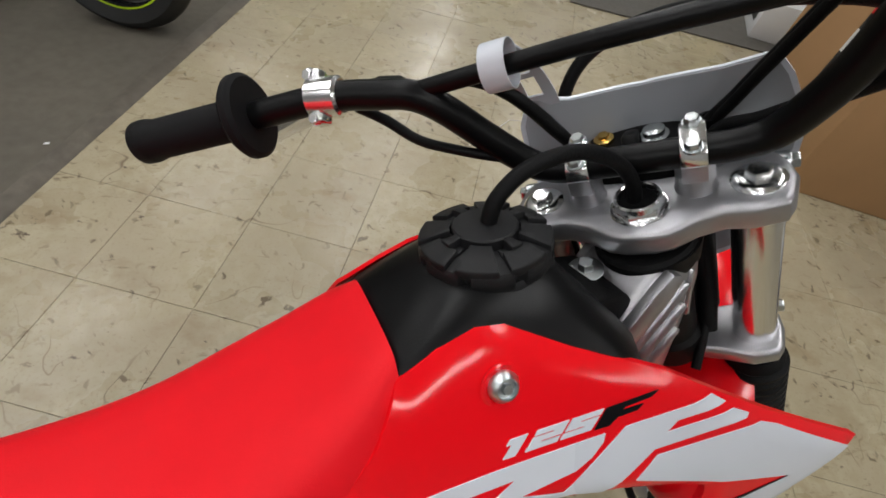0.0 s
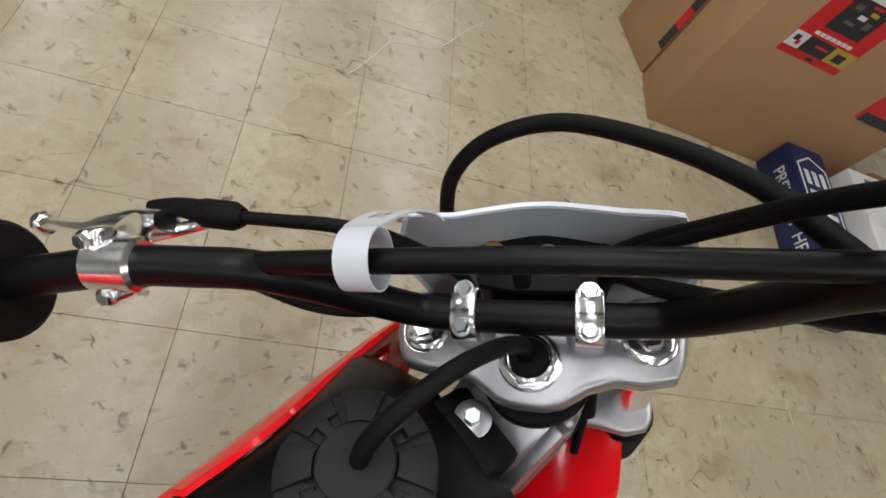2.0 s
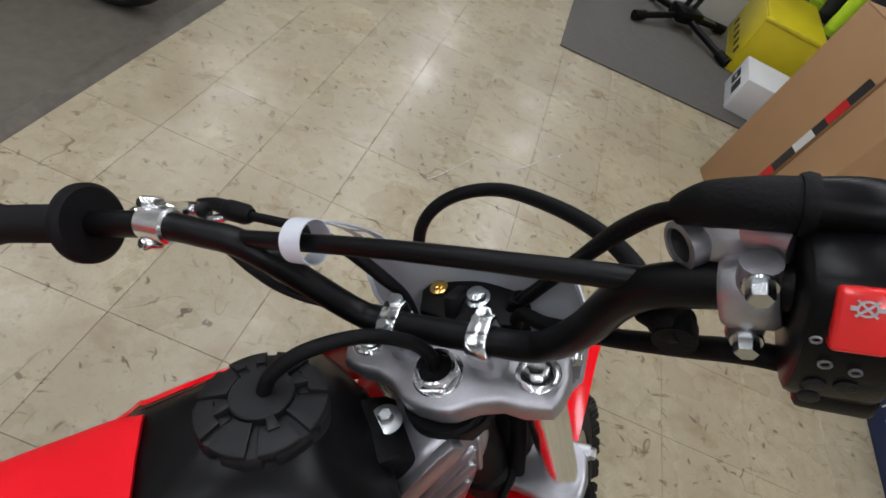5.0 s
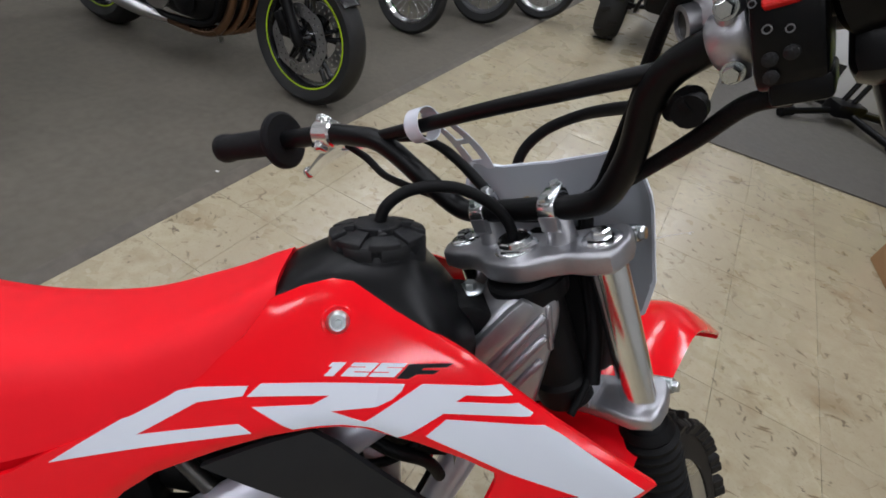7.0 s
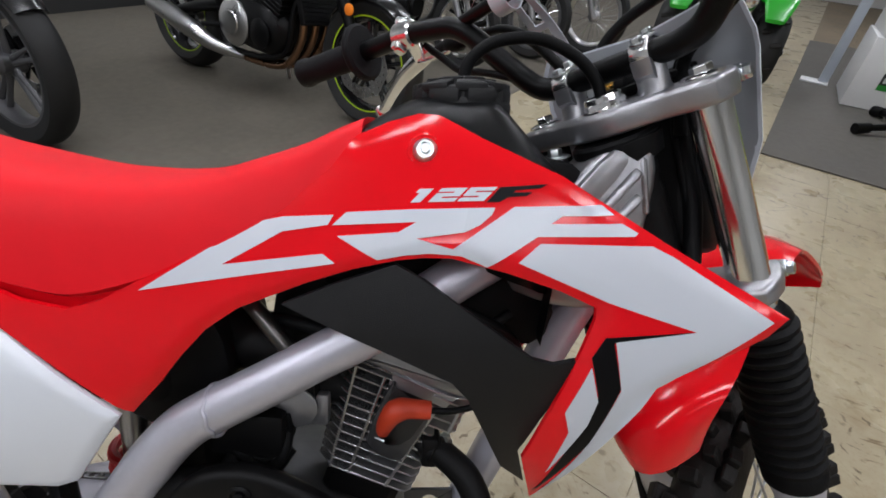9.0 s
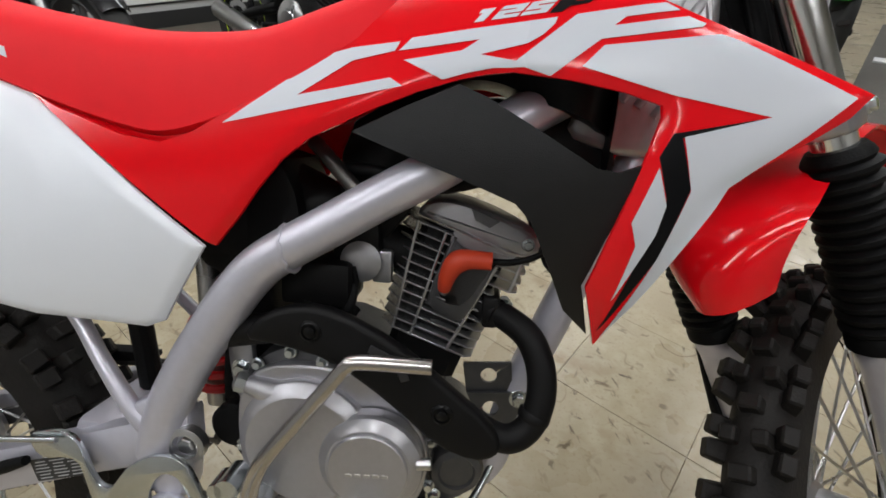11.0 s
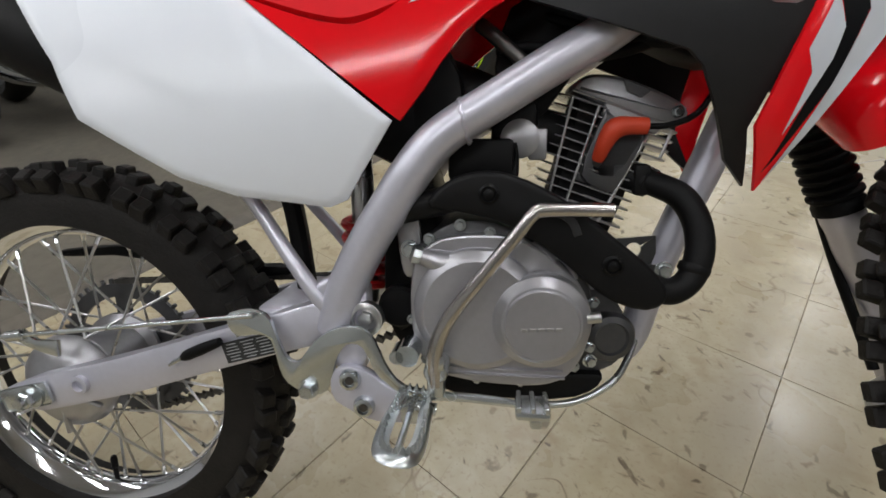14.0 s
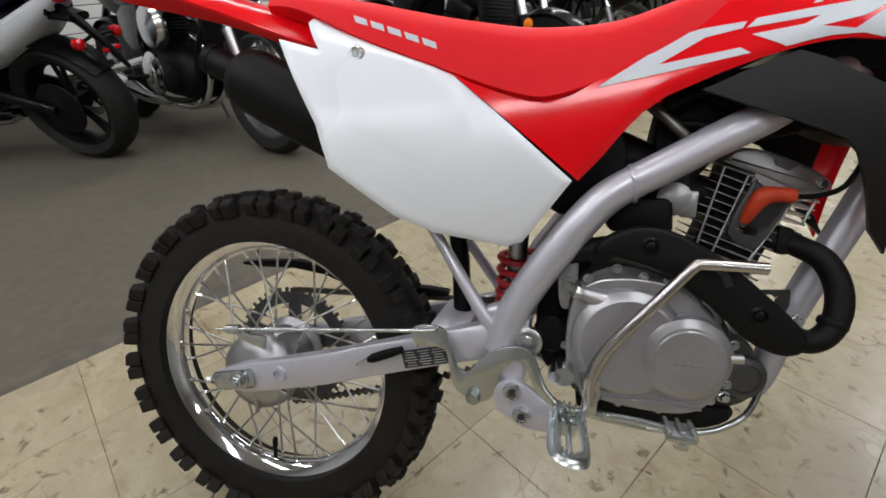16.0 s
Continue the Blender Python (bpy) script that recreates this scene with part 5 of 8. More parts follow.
part("foot_peg", merged(peg_rail, *teeth, box((0.006, 0.09, 0.010), (0.0, -0.047, -0.003), 0.002, segs=1)), ZINC, controls, "zinc plated serrated foot peg", PEG)
part("peg_hinge", merged(rod((0.476, -0.116, 0.326), (0.522, -0.116, 0.322), 0.007, 12), box((0.03, 0.022, 0.03), (0.497, -0.108, 0.318), 0.004)), ZINC, controls)
part("brake_rod", merged(rod((-0.030, -0.098, 0.374), (0.322, -0.118, 0.424), 0.0030, 10), lathe([(0.007, 0), (0.007, 0.022), (0.0035, 0.024)], (-0.012, -0.099, 0.3765), (1, 0, 0.14), 12)), ZINC, controls, "zinc brake rod")
part("brake_arm", ribbon([(0.004, 0.376), (0.024, 0.366), (0.052, 0.362)], [0.008, 0.007, 0.011], xz(-0.096), -0.003, 0.003, 4), ZINC, controls)
part("rubber_sleeve", tube([(0.222, -0.106, 0.363), (0.230, -0.107, 0.3675), (0.250, -0.108, 0.3768), (0.273, -0.108, 0.3868)], [0.0035, 0.0066, 0.0068, 0.005], 14, 4), RUBBER, controls, "black rubber sleeve")
part("spring_wire", tube([(0.203, -0.105, 0.352), (0.212, -0.106, 0.358), (0.226, -0.107, 0.366)], [0.0015, 0.003, 0.003], 8, 3), ZINC, controls, "zinc spring end")
part("spring_hook", tube([(0.294, -0.108, 0.395), (0.305, -0.107, 0.402), (0.316, -0.106, 0.414)], 0.0022, 8, 3), ZINC, controls, "zinc spring end")

# dark hoses, wiring and intake behind the spar
intake = empty("intake", bike)
part("intake_duct", tube([(0.50, 0, 0.675), (0.56, -0.005, 0.655), (0.62, -0.005, 0.628)], [0.034, 0.030, 0.024], 18, 4), MATT_BLACK_SHADE, intake, "black rubber intake duct")
part("throttle_body", merged(box((0.05, 0.07, 0.05), (0.60, -0.01, 0.625), 0.008), rod((0.60, -0.01, 0.628), (0.665, -0.005, 0.612), 0.024, 18)), MATT_BLACK_SHADE, intake)
part("inner_guard", prism(rounded([(0.575, 0.70), (0.585, 0.645), (0.62, 0.62), (0.65, 0.66), (0.68, 0.705), (0.73, 0.712), (0.79, 0.685), (0.835, 0.685), (0.845, 0.73), (0.82, 0.765), (0.70, 0.775), (0.60, 0.76)]), xz(0), -0.030, 0.030, 0.004), MATT_BLACK_SHADE, intake, "dark inner guard under the tank")
part("coil", merged(box((0.034, 0.024, 0.022), (0.705, -0.046, 0.722), 0.004), rod((0.688, -0.046, 0.722), (0.66, -0.05, 0.708), 0.006, 10)), MATT_BLACK_SHADE, intake, "black ignition coil")
part("ignition_box", box((0.07, 0.06, 0.045), (0.565, -0.035, 0.588), 0.006), MATT_BLACK_SHADE, intake, "black control box")
for k, pts in enumerate(([(0.54, -0.05, 0.60), (0.56, -0.06, 0.565), (0.585, -0.055, 0.545), (0.60, -0.04, 0.56)], [(0.60, -0.04, 0.60), (0.60, -0.06, 0.57), (0.585, -0.055, 0.55), (0.57, -0.045, 0.56)],
                         [(0.58, -0.045, 0.70), (0.62, -0.055, 0.70), (0.68, -0.06, 0.69), (0.74, -0.05, 0.705)], [(0.62, -0.02, 0.74), (0.68, -0.05, 0.715), (0.75, -0.055, 0.70), (0.80, -0.04, 0.72)],
                         [(0.70, -0.03, 0.74), (0.76, -0.06, 0.725), (0.80, -0.05, 0.70), (0.82, -0.03, 0.66)], [(0.475, -0.04, 0.46), (0.50, -0.055, 0.44), (0.49, -0.06, 0.41), (0.47, -0.05, 0.39)])):
    part("hose", tube(pts, 0.005 if k % 2 else 0.0065, 10, 6), RUBBER, intake)
part("upper_frame_rail", tube([(0.562, -0.052, 0.724), (0.575, -0.058, 0.713), (0.602, -0.068, 0.688), (0.612, -0.070, 0.678)], 0.0075, 12, 4), DARK_STEEL, frame_body)
part("throttle_wheel", merged(lathe([(0.020, 0), (0.021, 0.003), (0.014, 0.006), (0.004, 0.007)], (0.606, -0.044, 0.610), (0, -1, 0), 20), box((0.020, 0.012, 0.034), (0.626, -0.034, 0.604), 0.003)), CAST, intake, "silver throttle body parts")

# added filler for the dark boxes and hoses between spar and engine
part("rear_gap_filler", prism(rounded([(0.447, 0.40), (0.450, 0.50), (0.470, 0.575), (0.505, 0.590), (0.520, 0.53), (0.505, 0.43), (0.50, 0.36), (0.470, 0.350)], 2), xz(0), -0.040, 0.055, 0.008), MATT_BLACK_SHADE, engine, "added black block closing the gap behind the crankcase")
part("case_lug", prism(rounded([(0.470, 0.535), (0.497, 0.538), (0.500, 0.48), (0.492, 0.455), (0.476, 0.457)], 2), xz(-0.058), -0.005, 0.005, 0.002), CAST, engine, "cast mounting lug")
part("lug_bolt", hex_bolt((0.4865, -0.063, 0.4898), (0, -1, 0), 0.0075, 0.008, 1.4), ZINC, engine)
part("sprocket_cover", lathe([(0.026, 0), (0.026, 0.010), (0.022, 0.014), (0.012, 0.015)], (0.472, -0.048, 0.418), (0, -1, 0), 24), MATT_BLACK_SHADE, engine)
part("switch_body", merged(rod((0.478, -0.085, 0.379), (0.478, -0.112, 0.379), 0.008, 14), rod((0.490, -0.080, 0.381), (0.490, -0.112, 0.381), 0.0125, 18)), ZINC, engine, "zinc kick shaft end")
part("airbox", prism(rounded([(0.40, 0.70), (0.52, 0.72), (0.55, 0.66), (0.54, 0.60), (0.48, 0.575), (0.43, 0.60)]), xz(0), -0.050, 0.06, 0.008), MATT_BLACK_SHADE, intake, "black airbox")
for y0 in (-0.052, -0.044):
    part("wire_loop", tube([(0.545, y0, 0.60), (0.560, y0 - 0.006, 0.572), (0.582, y0 - 0.006, 0.560), (0.602, y0, 0.580), (0.600, y0, 0.606)], 0.003, 8, 6), RUBBER, intake)


# ---- steering group ----
def efu(y):
    return lambda a, b, h: sf(a, y + h, b)


def eyp(u):
    return lambda a, b, h: sf(a, b, u + h)


def mirror(o):
    return o + [(a, -b) for a, b in o[::-1]]


STF = STEER @ Matrix.Translation((0, 0.005, 0))
fork = empty("front_fork", bike)
TOP = mirror([(-0.030, 0.010), (-0.027, 0.022), (-0.016, 0.038), (-0.010, 0.055), (-0.011, 0.072), (-0.006, 0.092), (0.004, 0.097), (0.020, 0.1005), (0.036, 0.097), (0.047, 0.092), (0.051, 0.083), (0.050, 0.070), (0.041, 0.055), (0.036, 0.035), (0.034, 0.012)])
part("top_clamp", prism(TOP, eyp(0), -0.034, -0.012, 0.005, 3), CAST, fork, "cast aluminium top clamp", STF)
BOT = mirror([(-0.006, 0.012), (-0.006, 0.03), (-0.008, 0.050), (-0.012, 0.075), (-0.006, 0.094), (0.004, 0.099), (0.022, 0.101), (0.040, 0.098), (0.055, 0.094), (0.057, 0.084), (0.050, 0.068), (0.044, 0.040), (0.040, 0.014)])
part("bottom_clamp", prism(BOT, eyp(0), -0.213, -0.195, 0.005, 3), CAST, fork, "cast aluminium bottom clamp", STF)
part("clamp_web", merged(*[prism([(-0.01, -0.196), (0.03, -0.196), (0.018, -0.170), (0.0, -0.170)], efu(s * 0.03), -0.004, 0.004, 0.001) for s in (-1, 1)]), CAST, fork, "", STF)
part("stem_nut", merged(lathe([(0.0215, 0), (0.0215, 0.002), (0.0205, 0.003)], sf(0, 0, -0.012), AX, 32), lathe([(0.0192, 0.002), (0.0192, 0.0065), (0.0180, 0.008)], sf(0, 0, -0.012), AX, 6), lathe([(0.0172, 0.0075), (0.0168, 0.012), (0.0152, 0.013), (0.0142, 0.012), (0.0140, 0.005), (0.001, 0.005)], sf(0, 0, -0.012), AX, 32)), CHROME, fork, "chromed stem nut", STF)
# black plug in the nut's hollow, painting the shade inside it
part("stem_bore_shade", lathe([(0.0138, 0.0), (0.0138, 0.0065), (0.001, 0.0066)], sf(0, 0, -0.010), AX, 20), RUBBER, fork, "black plug standing for the shade inside the bore", STF)
part("dust_seal", merged(lathe([(0.036, 0), (0.0385, 0.003), (0.0385, 0.010), (0.036, 0.013)], sf(0, 0, -0.050), AX, 32)), RUBBER, fork, "black rubber seal", STF)
for sg in (-1, 1):
    part("stanchion", rod(sf(0.0184, sg * 0.0765, -0.40), sf(0.0184, sg * 0.0765, -0.011), 0.0175, 28), CHROME, fork, "chromed fork tube", STF)
    part("fork_cap", merged(lathe([(0.0170, 0), (0.0170, 0.0025), (0.0155, 0.0040), (0.0135, 0.0048), (0.0115, 0.0052)], sf(0.0184, sg * 0.0765, -0.013), AX, 28), lathe([(0.0088, 0.004), (0.0088, 0.0095), (0.0074, 0.0108), (0.001, 0.0108)], sf(0.0184, sg * 0.0765, -0.013), AX, 6)), CHROME, fork, "chromed fork cap", STF)
    for u, e in ((-0.021, 0.045), (-0.203, 0.051)):
        part("pinch_bolt", merged(rod(sf(e, sg * 0.078, u), sf(e, sg * 0.097, u), 0.008, 16), hex_bolt(sf(e, sg * 0.097, u), (0, sg, 0), 0.0062, 0.007, 1.25)), ZINC, fork, "zinc pinch bolt", STF)
    prof = [(0.022, 0.0), (0.026, 0.006), (0.0275, 0.010)]
    for i in range(13):
        prof += [(0.0255, 0.014 + i * 0.0128), (0.0305, 0.0175 + i * 0.0128), (0.0305, 0.0215 + i * 0.0128), (0.0258, 0.0255 + i * 0.0128)]
    prof += [(0.029, 0.185), (0.029, 0.195), (0.025, 0.197)]
    part("fork_boot", lathe(prof, sf(0.0184, sg * 0.0765, -0.226), -AX, 28), RUBBER, fork, "black ribbed rubber boot", STF)
    part("lower_leg", lathe([(0.023, 0), (0.0245, 0.004), (0.0245, 0.02), (0.0225, 0.03), (0.0225, 0.240), (0.021, 0.285), (0.016, 0.295)], sf(0.0184, sg * 0.0765, -0.415), -AX, 24), SILVER, fork, "silver painted fork leg", STF)
    part("axle_lug", merged(box((0.052, 0.026, 0.05), sf(0.036, sg * 0.0765, -0.688), 0.010), lathe([(0.014, 0), (0.014, 0.008), (0.011, 0.012)], sf(0.042, sg * 0.088, -0.690), (0, sg, 0), 6)), SILVER, fork, "", STF)
part("caliper", box((0.075, 0.04, 0.055), sf(-0.055, 0.068, -0.655), 0.012), CAST, fork, "cast brake caliper", STF)

# handlebar
bar = empty("handlebar", bike)
HALF = [(0.0195, 0.0, 0.019), (0.0195, 0.035, 0.019), (0.0195, 0.060, 0.020), (0.0185, 0.080, 0.030), (0.013, 0.104, 0.064), (0.0065, 0.126, 0.100), (0.003, 0.143, 0.117), (0.0, 0.165, 0.125), (-0.005, 0.205, 0.1355), (-0.0165, 0.265, 0.1425), (-0.0415, 0.365, 0.1566)]
RIGHT = [(0.0195, 0.035, 0.019), (0.0195, 0.062, 0.0195), (0.0185, 0.084, 0.028), (0.013, 0.112, 0.062), (0.0065, 0.132, 0.099), (0.003, 0.148, 0.1155), (0.0, 0.169, 0.1245), (-0.005, 0.205, 0.1340), (-0.0165, 0.265, 0.1425), (-0.044, 0.375, 0.158)]
line = [sf(e, -y, u) for e, y, u in RIGHT[::-1]] + [sf(e, y, u) for e, y, u in HALF]
part("bar_tube", tube(line, 0.0112, 18, 6), BLACK, bar, "satin black steel bar", STEER)
part("crossbar", tube([sf(0.006, -0.145, 0.117), sf(0.008, 0, 0.119), sf(0.006, 0.139, 0.118)], 0.0067, 16, 4), BLACK, bar, "satin black crossbar", STEER)
for sg in (-1, 1):
    y = sg * 0.0388 + 0.0055
    part("riser", lathe([(0.0155, 0), (0.0135, 0.006), (0.013, 0.022), (0.012, 0.026)], sf(0.0195, y, -0.014), AX, 22), CAST, bar, "cast bar riser", STEER)
    arc = [(0.0195 + 0.0118 * math.cos(a), 0.019 + 0.0118 * math.sin(a)) for a in (math.pi * (1 - i / 10) - 0.28 for i in range(11))]
    outer = [(0.0345, 0.019), (0.036, 0.026), (0.0335, 0.0335), (0.027, 0.0365), (0.0195, 0.0350), (0.011, 0.0335), (0.0045, 0.0285), (0.002, 0.021), (0.004, 0.013)]
    part("bar_clamp", prism(arc + outer, efu(y), -0.0085, 0.0085, 0.0012), CHROME, bar, "chromed bar clamp", STEER)
    part("lower_saddle", prism([(0.002, 0.018), (0.0075, 0.016), (0.012, 0.008), (0.0195, 0.005), (0.027, 0.008), (0.032, 0.018), (0.036, 0.018), (0.034, 0.004), (0.026, -0.004), (0.012, -0.004), (0.003, 0.004)], efu(y), -0.0085, 0.0085, 0.001), CAST, bar, "", STEER)
    for e, u in ((0.0308, 0.0345), (0.0072, 0.0305)):
        part("clamp_bolt", hex_bolt(sf(e, y, u), AX - 0.14 * FW, 0.0052, 0.006, 1.3), ZINC, bar, "blued zinc bolt", STEER)

# left grip, clutch lever
G0, G1 = sf(-0.0195, 0.278, 0.1445), sf(-0.0445, 0.377, 0.158)
part("left_grip", merged(lathe([(0.0145, 0), (0.0165, 0.003), (0.0165, 0.087), (0.0180, 0.090), (0.0184, 0.095), (0.0180, 0.101), (0.0160, 0.103), (0.001, 0.103)], G0, G1 - G0, 28),
                          lathe([(0.014, -0.009), (0.030, -0.009), (0.0335, -0.006), (0.0335, -0.001), (0.030, 0.003), (0.017, 0.005)], G0, G1 - G0, 36)), GRIP, bar, "black ribbed rubber grip", STEER)
perch = part("lever_perch", merged(lathe([(0.0125, -0.0135), (0.0150, -0.0115), (0.0150, 0.0115), (0.0125, 0.0135)], sf(-0.004, 0.207, 0.1360), (-0.17, 1, 0.15), 28),
                                   tube([sf(0.004, 0.210, 0.135), sf(0.016, 0.219, 0.129), sf(0.028, 0.230, 0.120), sf(0.036, 0.238, 0.114)], [0.012, 0.0105, 0.0095, 0.0085], 16, 4),
                                   tube([sf(0.030, 0.236, 0.110), sf(0.034, 0.220, 0.107), sf(0.040, 0.200, 0.106), sf(0.042, 0.190, 0.107)], [0.006, 0.0045, 0.0045, 0.006], 10, 4, 0.6),
                                   box((0.016, 0.014, 0.015), sf(0.0035, 0.2135, 0.1470), 0.004, pose(0, 0, 0, 0, -70, 0), 3), box((0.015, 0.014, 0.016), sf(-0.0135, 0.2140, 0.1270), 0.004, pose(0, 0, 0, 0, -70, 0), 3)), CHROME, bar, "polished clutch lever clamp", STEER)
for e, u in ((0.0010, 0.1530), (-0.0190, 0.1280)):
    part("perch_bolt", hex_bolt(sf(e, 0.214, u), FW * -0.77 + AX * 0.64, 0.0046, 0.005, 1.25), CHROME, perch, "", STEER)
part("clutch_lever", merged(tube([sf(0.036, 0.215, 0.116), sf(0.038, 0.240, 0.113), sf(0.0385, 0.268, 0.1085), sf(0.0400, 0.292, 0.103), sf(0.0485, 0.330, 0.0935), sf(0.057, 0.362, 0.0845), sf(0.0605, 0.380, 0.0805)], [0.007, 0.0085, 0.008, 0.0068, 0.0058, 0.0056, 0.006], 14, 5, 1.3), lathe([(0.0045, -0.009), (0.0082, -0.006), (0.0095, 0.0), (0.0082, 0.006), (0.0045, 0.009)], sf(0.061, 0.383, 0.0803), AX, 18)), CHROME, bar, "polished clutch lever with a ball end", STEER)
part("lever_boot", merged(tube([sf(0.049, 0.236, 0.114), sf(0.0475, 0.214, 0.1145), sf(0.0445, 0.193, 0.1125)], [0.004, 0.0062, 0.0078], 12, 4), lathe([(0.0075, 0), (0.0092, 0.003), (0.0092, 0.022), (0.0060, 0.028)], sf(0.0440, 0.196, 0.1128), sf(0.0435, 0.166, 0.1060) - sf(0.0440, 0.196, 0.1128), 18)), RUBBER, bar, "black rubber lever boot", STEER)
part("clutch_cable", tube([sf(0.0435, 0.170, 0.1068), sf(0.042, 0.142, 0.104), sf(0.042, 0.112, 0.098), sf(0.046, 0.088, 0.077), sf(0.050, 0.066, 0.040), sf(0.052, 0.052, 0.004), sf(0.035, 0.045, -0.06), sf(0.015, 0.042, -0.16)], [0.0042, 0.0042, 0.0045, 0.0055, 0.0060, 0.0048, 0.0045, 0.0045], 12, 6), RUBBER, bar, "black clutch cable", STEER)
part("switch_wire", tube([sf(0.002, 0.192, 0.119), sf(0.014, 0.182, 0.097), sf(0.010, 0.160, 0.076), sf(0.004, 0.128, 0.064), sf(0.010, 0.098, 0.046), sf(0.034, 0.062, 0.012), sf(0.03, 0.05, -0.03)], [0.0035, 0.0045, 0.0042, 0.004, 0.004, 0.004, 0.004], 10, 6), RUBBER, bar, "black wiring", STEER)

# right controls
part("brake_clamp", merged(lathe([(0.0150, -0.0105), (0.0168, -0.008), (0.0168, 0.008), (0.0150, 0.0105)], sf(-0.003, -0.187, 0.1275), (-0.17, -1, 0.15), 28), rod(sf(-0.010, -0.187, 0.151), sf(-0.010, -0.187, 0.106), 0.0075, 16)), CAST, bar, "silver cast brake clamp", STEER)
for u in (0.1455, 0.1117):
    part("clamp_screw", hex_bolt(sf(-0.0172, -0.187, u), FW * -1, 0.005, 0.008, 1.3), ZINC, bar, "zinc bolt", STEER)
part("master_cylinder", merged(box((0.030, 0.034, 0.026), sf(0.018, -0.182, 0.142), 0.007), rod(sf(0.004, -0.200, 0.150), sf(0.022, -0.170, 0.146), 0.0095, 18), lathe([(0.0105, 0), (0.0115, 0.004), (0.0115, 0.012), (0.0085, 0.0125), (0.0085, 0.004), (0.001, 0.004)], sf(0.014, -0.168, 0.140), (-0.5, 0.75, -0.2), 22)), CAST, bar, "silver cast brake cylinder", STEER)
# black plug in the cylinder's open end, in place of its inner shade
part("cylinder_bore_shade", lathe([(0.0084, 0.0045), (0.0084, 0.0105), (0.001, 0.0105)], sf(0.014, -0.168, 0.140), (-0.5, 0.75, -0.2), 22), BLACK, bar, "black plug standing for the shade inside the bore", STEER)
part("brake_lever", tube([sf(0.036, -0.185, 0.130), sf(0.045, -0.215, 0.122), sf(0.052, -0.26, 0.112), sf(0.06, -0.32, 0.10), sf(0.058, -0.375, 0.095)], [0.008, 0.008, 0.0065, 0.006, 0.008], 12, 5, 1.3), BLACK, bar, "black brake lever", STEER)
SW = rounded([(-0.024, 0.165), (-0.031, 0.159), (-0.0390, 0.141), (-0.0385, 0.114), (-0.034, 0.102), (-0.018, 0.099), (0.014, 0.104), (0.018, 0.130), (0.010, 0.157), (-0.008, 0.165)])
switch = part("switch_housing", prism(SW, efu(-0.2155), -0.0135, 0.0165, 0.003), BLACK, bar, "black plastic switch housing", STEER)
KM = Matrix.Translation(sf(-0.0335, -0.2130, 0.1515)) @ Matrix((FW, Vector((0, 1, 0)), AX)).transposed().to_4x4() @ pose(0, 0, 0, 0, 29, 0)
KILL = material("red_switch", (0.75, 0.02, 0.018), 0.3, grain=0.03, coat=0.4)
kill = part("stop_button", box((0.008, 0.0155, 0.0225), (0, 0, 0), 0.0018, STEER @ KM, 3), KILL, switch, "red engine stop button")
icon = weld(hoop([(0.0022, -0.0003), (0.0028, -0.0003), (0.0028, 0.0003), (0.0022, 0.0003)], (0, 0, 0), (1, 0, 0), 24))
part("button_icon", merged(icon, box((0.0006, 0.0078, 0.0007), (0, 0, 0), 0, pose(0, 0, 0, 45, 0, 0)), box((0.0006, 0.0078, 0.0007), (0, 0, 0), 0, pose(0, 0, 0, -45, 0, 0)), box((0.0006, 0.0016, 0.0014), (0, 0.0035, 0)), box((0.0006, 0.0016, 0.0014), (0, -0.0035, 0))), PRINT, kill, "pale engine-stop symbol", STEER @ KM @ Matrix.Translation((-0.0043, 0, 0.005)))
for dy, du, r in ((-0.2017, 0.146, 0.0018), (-0.2068, 0.1331, 0.0022), (-0.2156, 0.131, 0.0020)):
    part("switch_symbol", weld(hoop([(r * 0.72, -0.0004), (r, -0.0004), (r, 0.0004), (r * 0.72, 0.0004)], sf(-0.0402, dy, du), FW, 20)), SYMBOL, switch, "pale symbol", STEER)
for dy, du in ((-0.2068, 0.1186), (-0.2156, 0.120), (-0.2067, 0.110)):
    part("start_pad", lathe([(0.0036, 0), (0.0036, 0.001), (0.003, 0.0014)], sf(-0.0384, dy, du), FW * -1, 18), CHARCOAL, switch, "dark pad", STEER)
part("switch_foot", box((0.034, 0.0265, 0.014), sf(-0.018, -0.2175, 0.1), 0.003, pose(0, 0, 0, 0, -26, 0)), BLACK, switch, "", STEER)
part("throttle_housing", merged(lathe([(0.018, 0), (0.0225, 0.004), (0.0225, 0.026), (0.020, 0.032)], sf(-0.0105, -0.234, 0.136), sf(-0.0285, -0.31, 0.149) - sf(-0.0105, -0.234, 0.136), 30), box((0.034, 0.030, 0.036), sf(-0.012, -0.250, 0.110), 0.009)), BLACK, bar, "black throttle housing", STEER)
R0, R1 = sf(-0.0195, -0.272, 0.1435), sf(-0.0465, -0.385, 0.1592)
part("right_grip", merged(lathe([(0.0165, 0), (0.0168, 0.003), (0.0168, 0.100), (0.0188, 0.106), (0.0182, 0.114), (0.001, 0.115)], R0, R1 - R0, 28), lathe([(0.014, -0.007), (0.031, -0.007), (0.0335, -0.003), (0.031, 0.003), (0.017, 0.005)], R0, R1 - R0, 32)), GRIP, bar, "black rubber throttle grip", STEER)
part("throttle_elbow", tube([sf(0.006, -0.198, 0.1665), sf(0.0065, -0.2200, 0.1640), sf(0.006, -0.2395, 0.1455), sf(0.004, -0.2500, 0.1150), sf(0.002, -0.2555, 0.085), sf(0.0, -0.2585, 0.064)], [0.0105, 0.0112, 0.0115, 0.0118, 0.012, 0.011], 16, 6), BLACK, bar, "black throttle cable elbow", STEER)
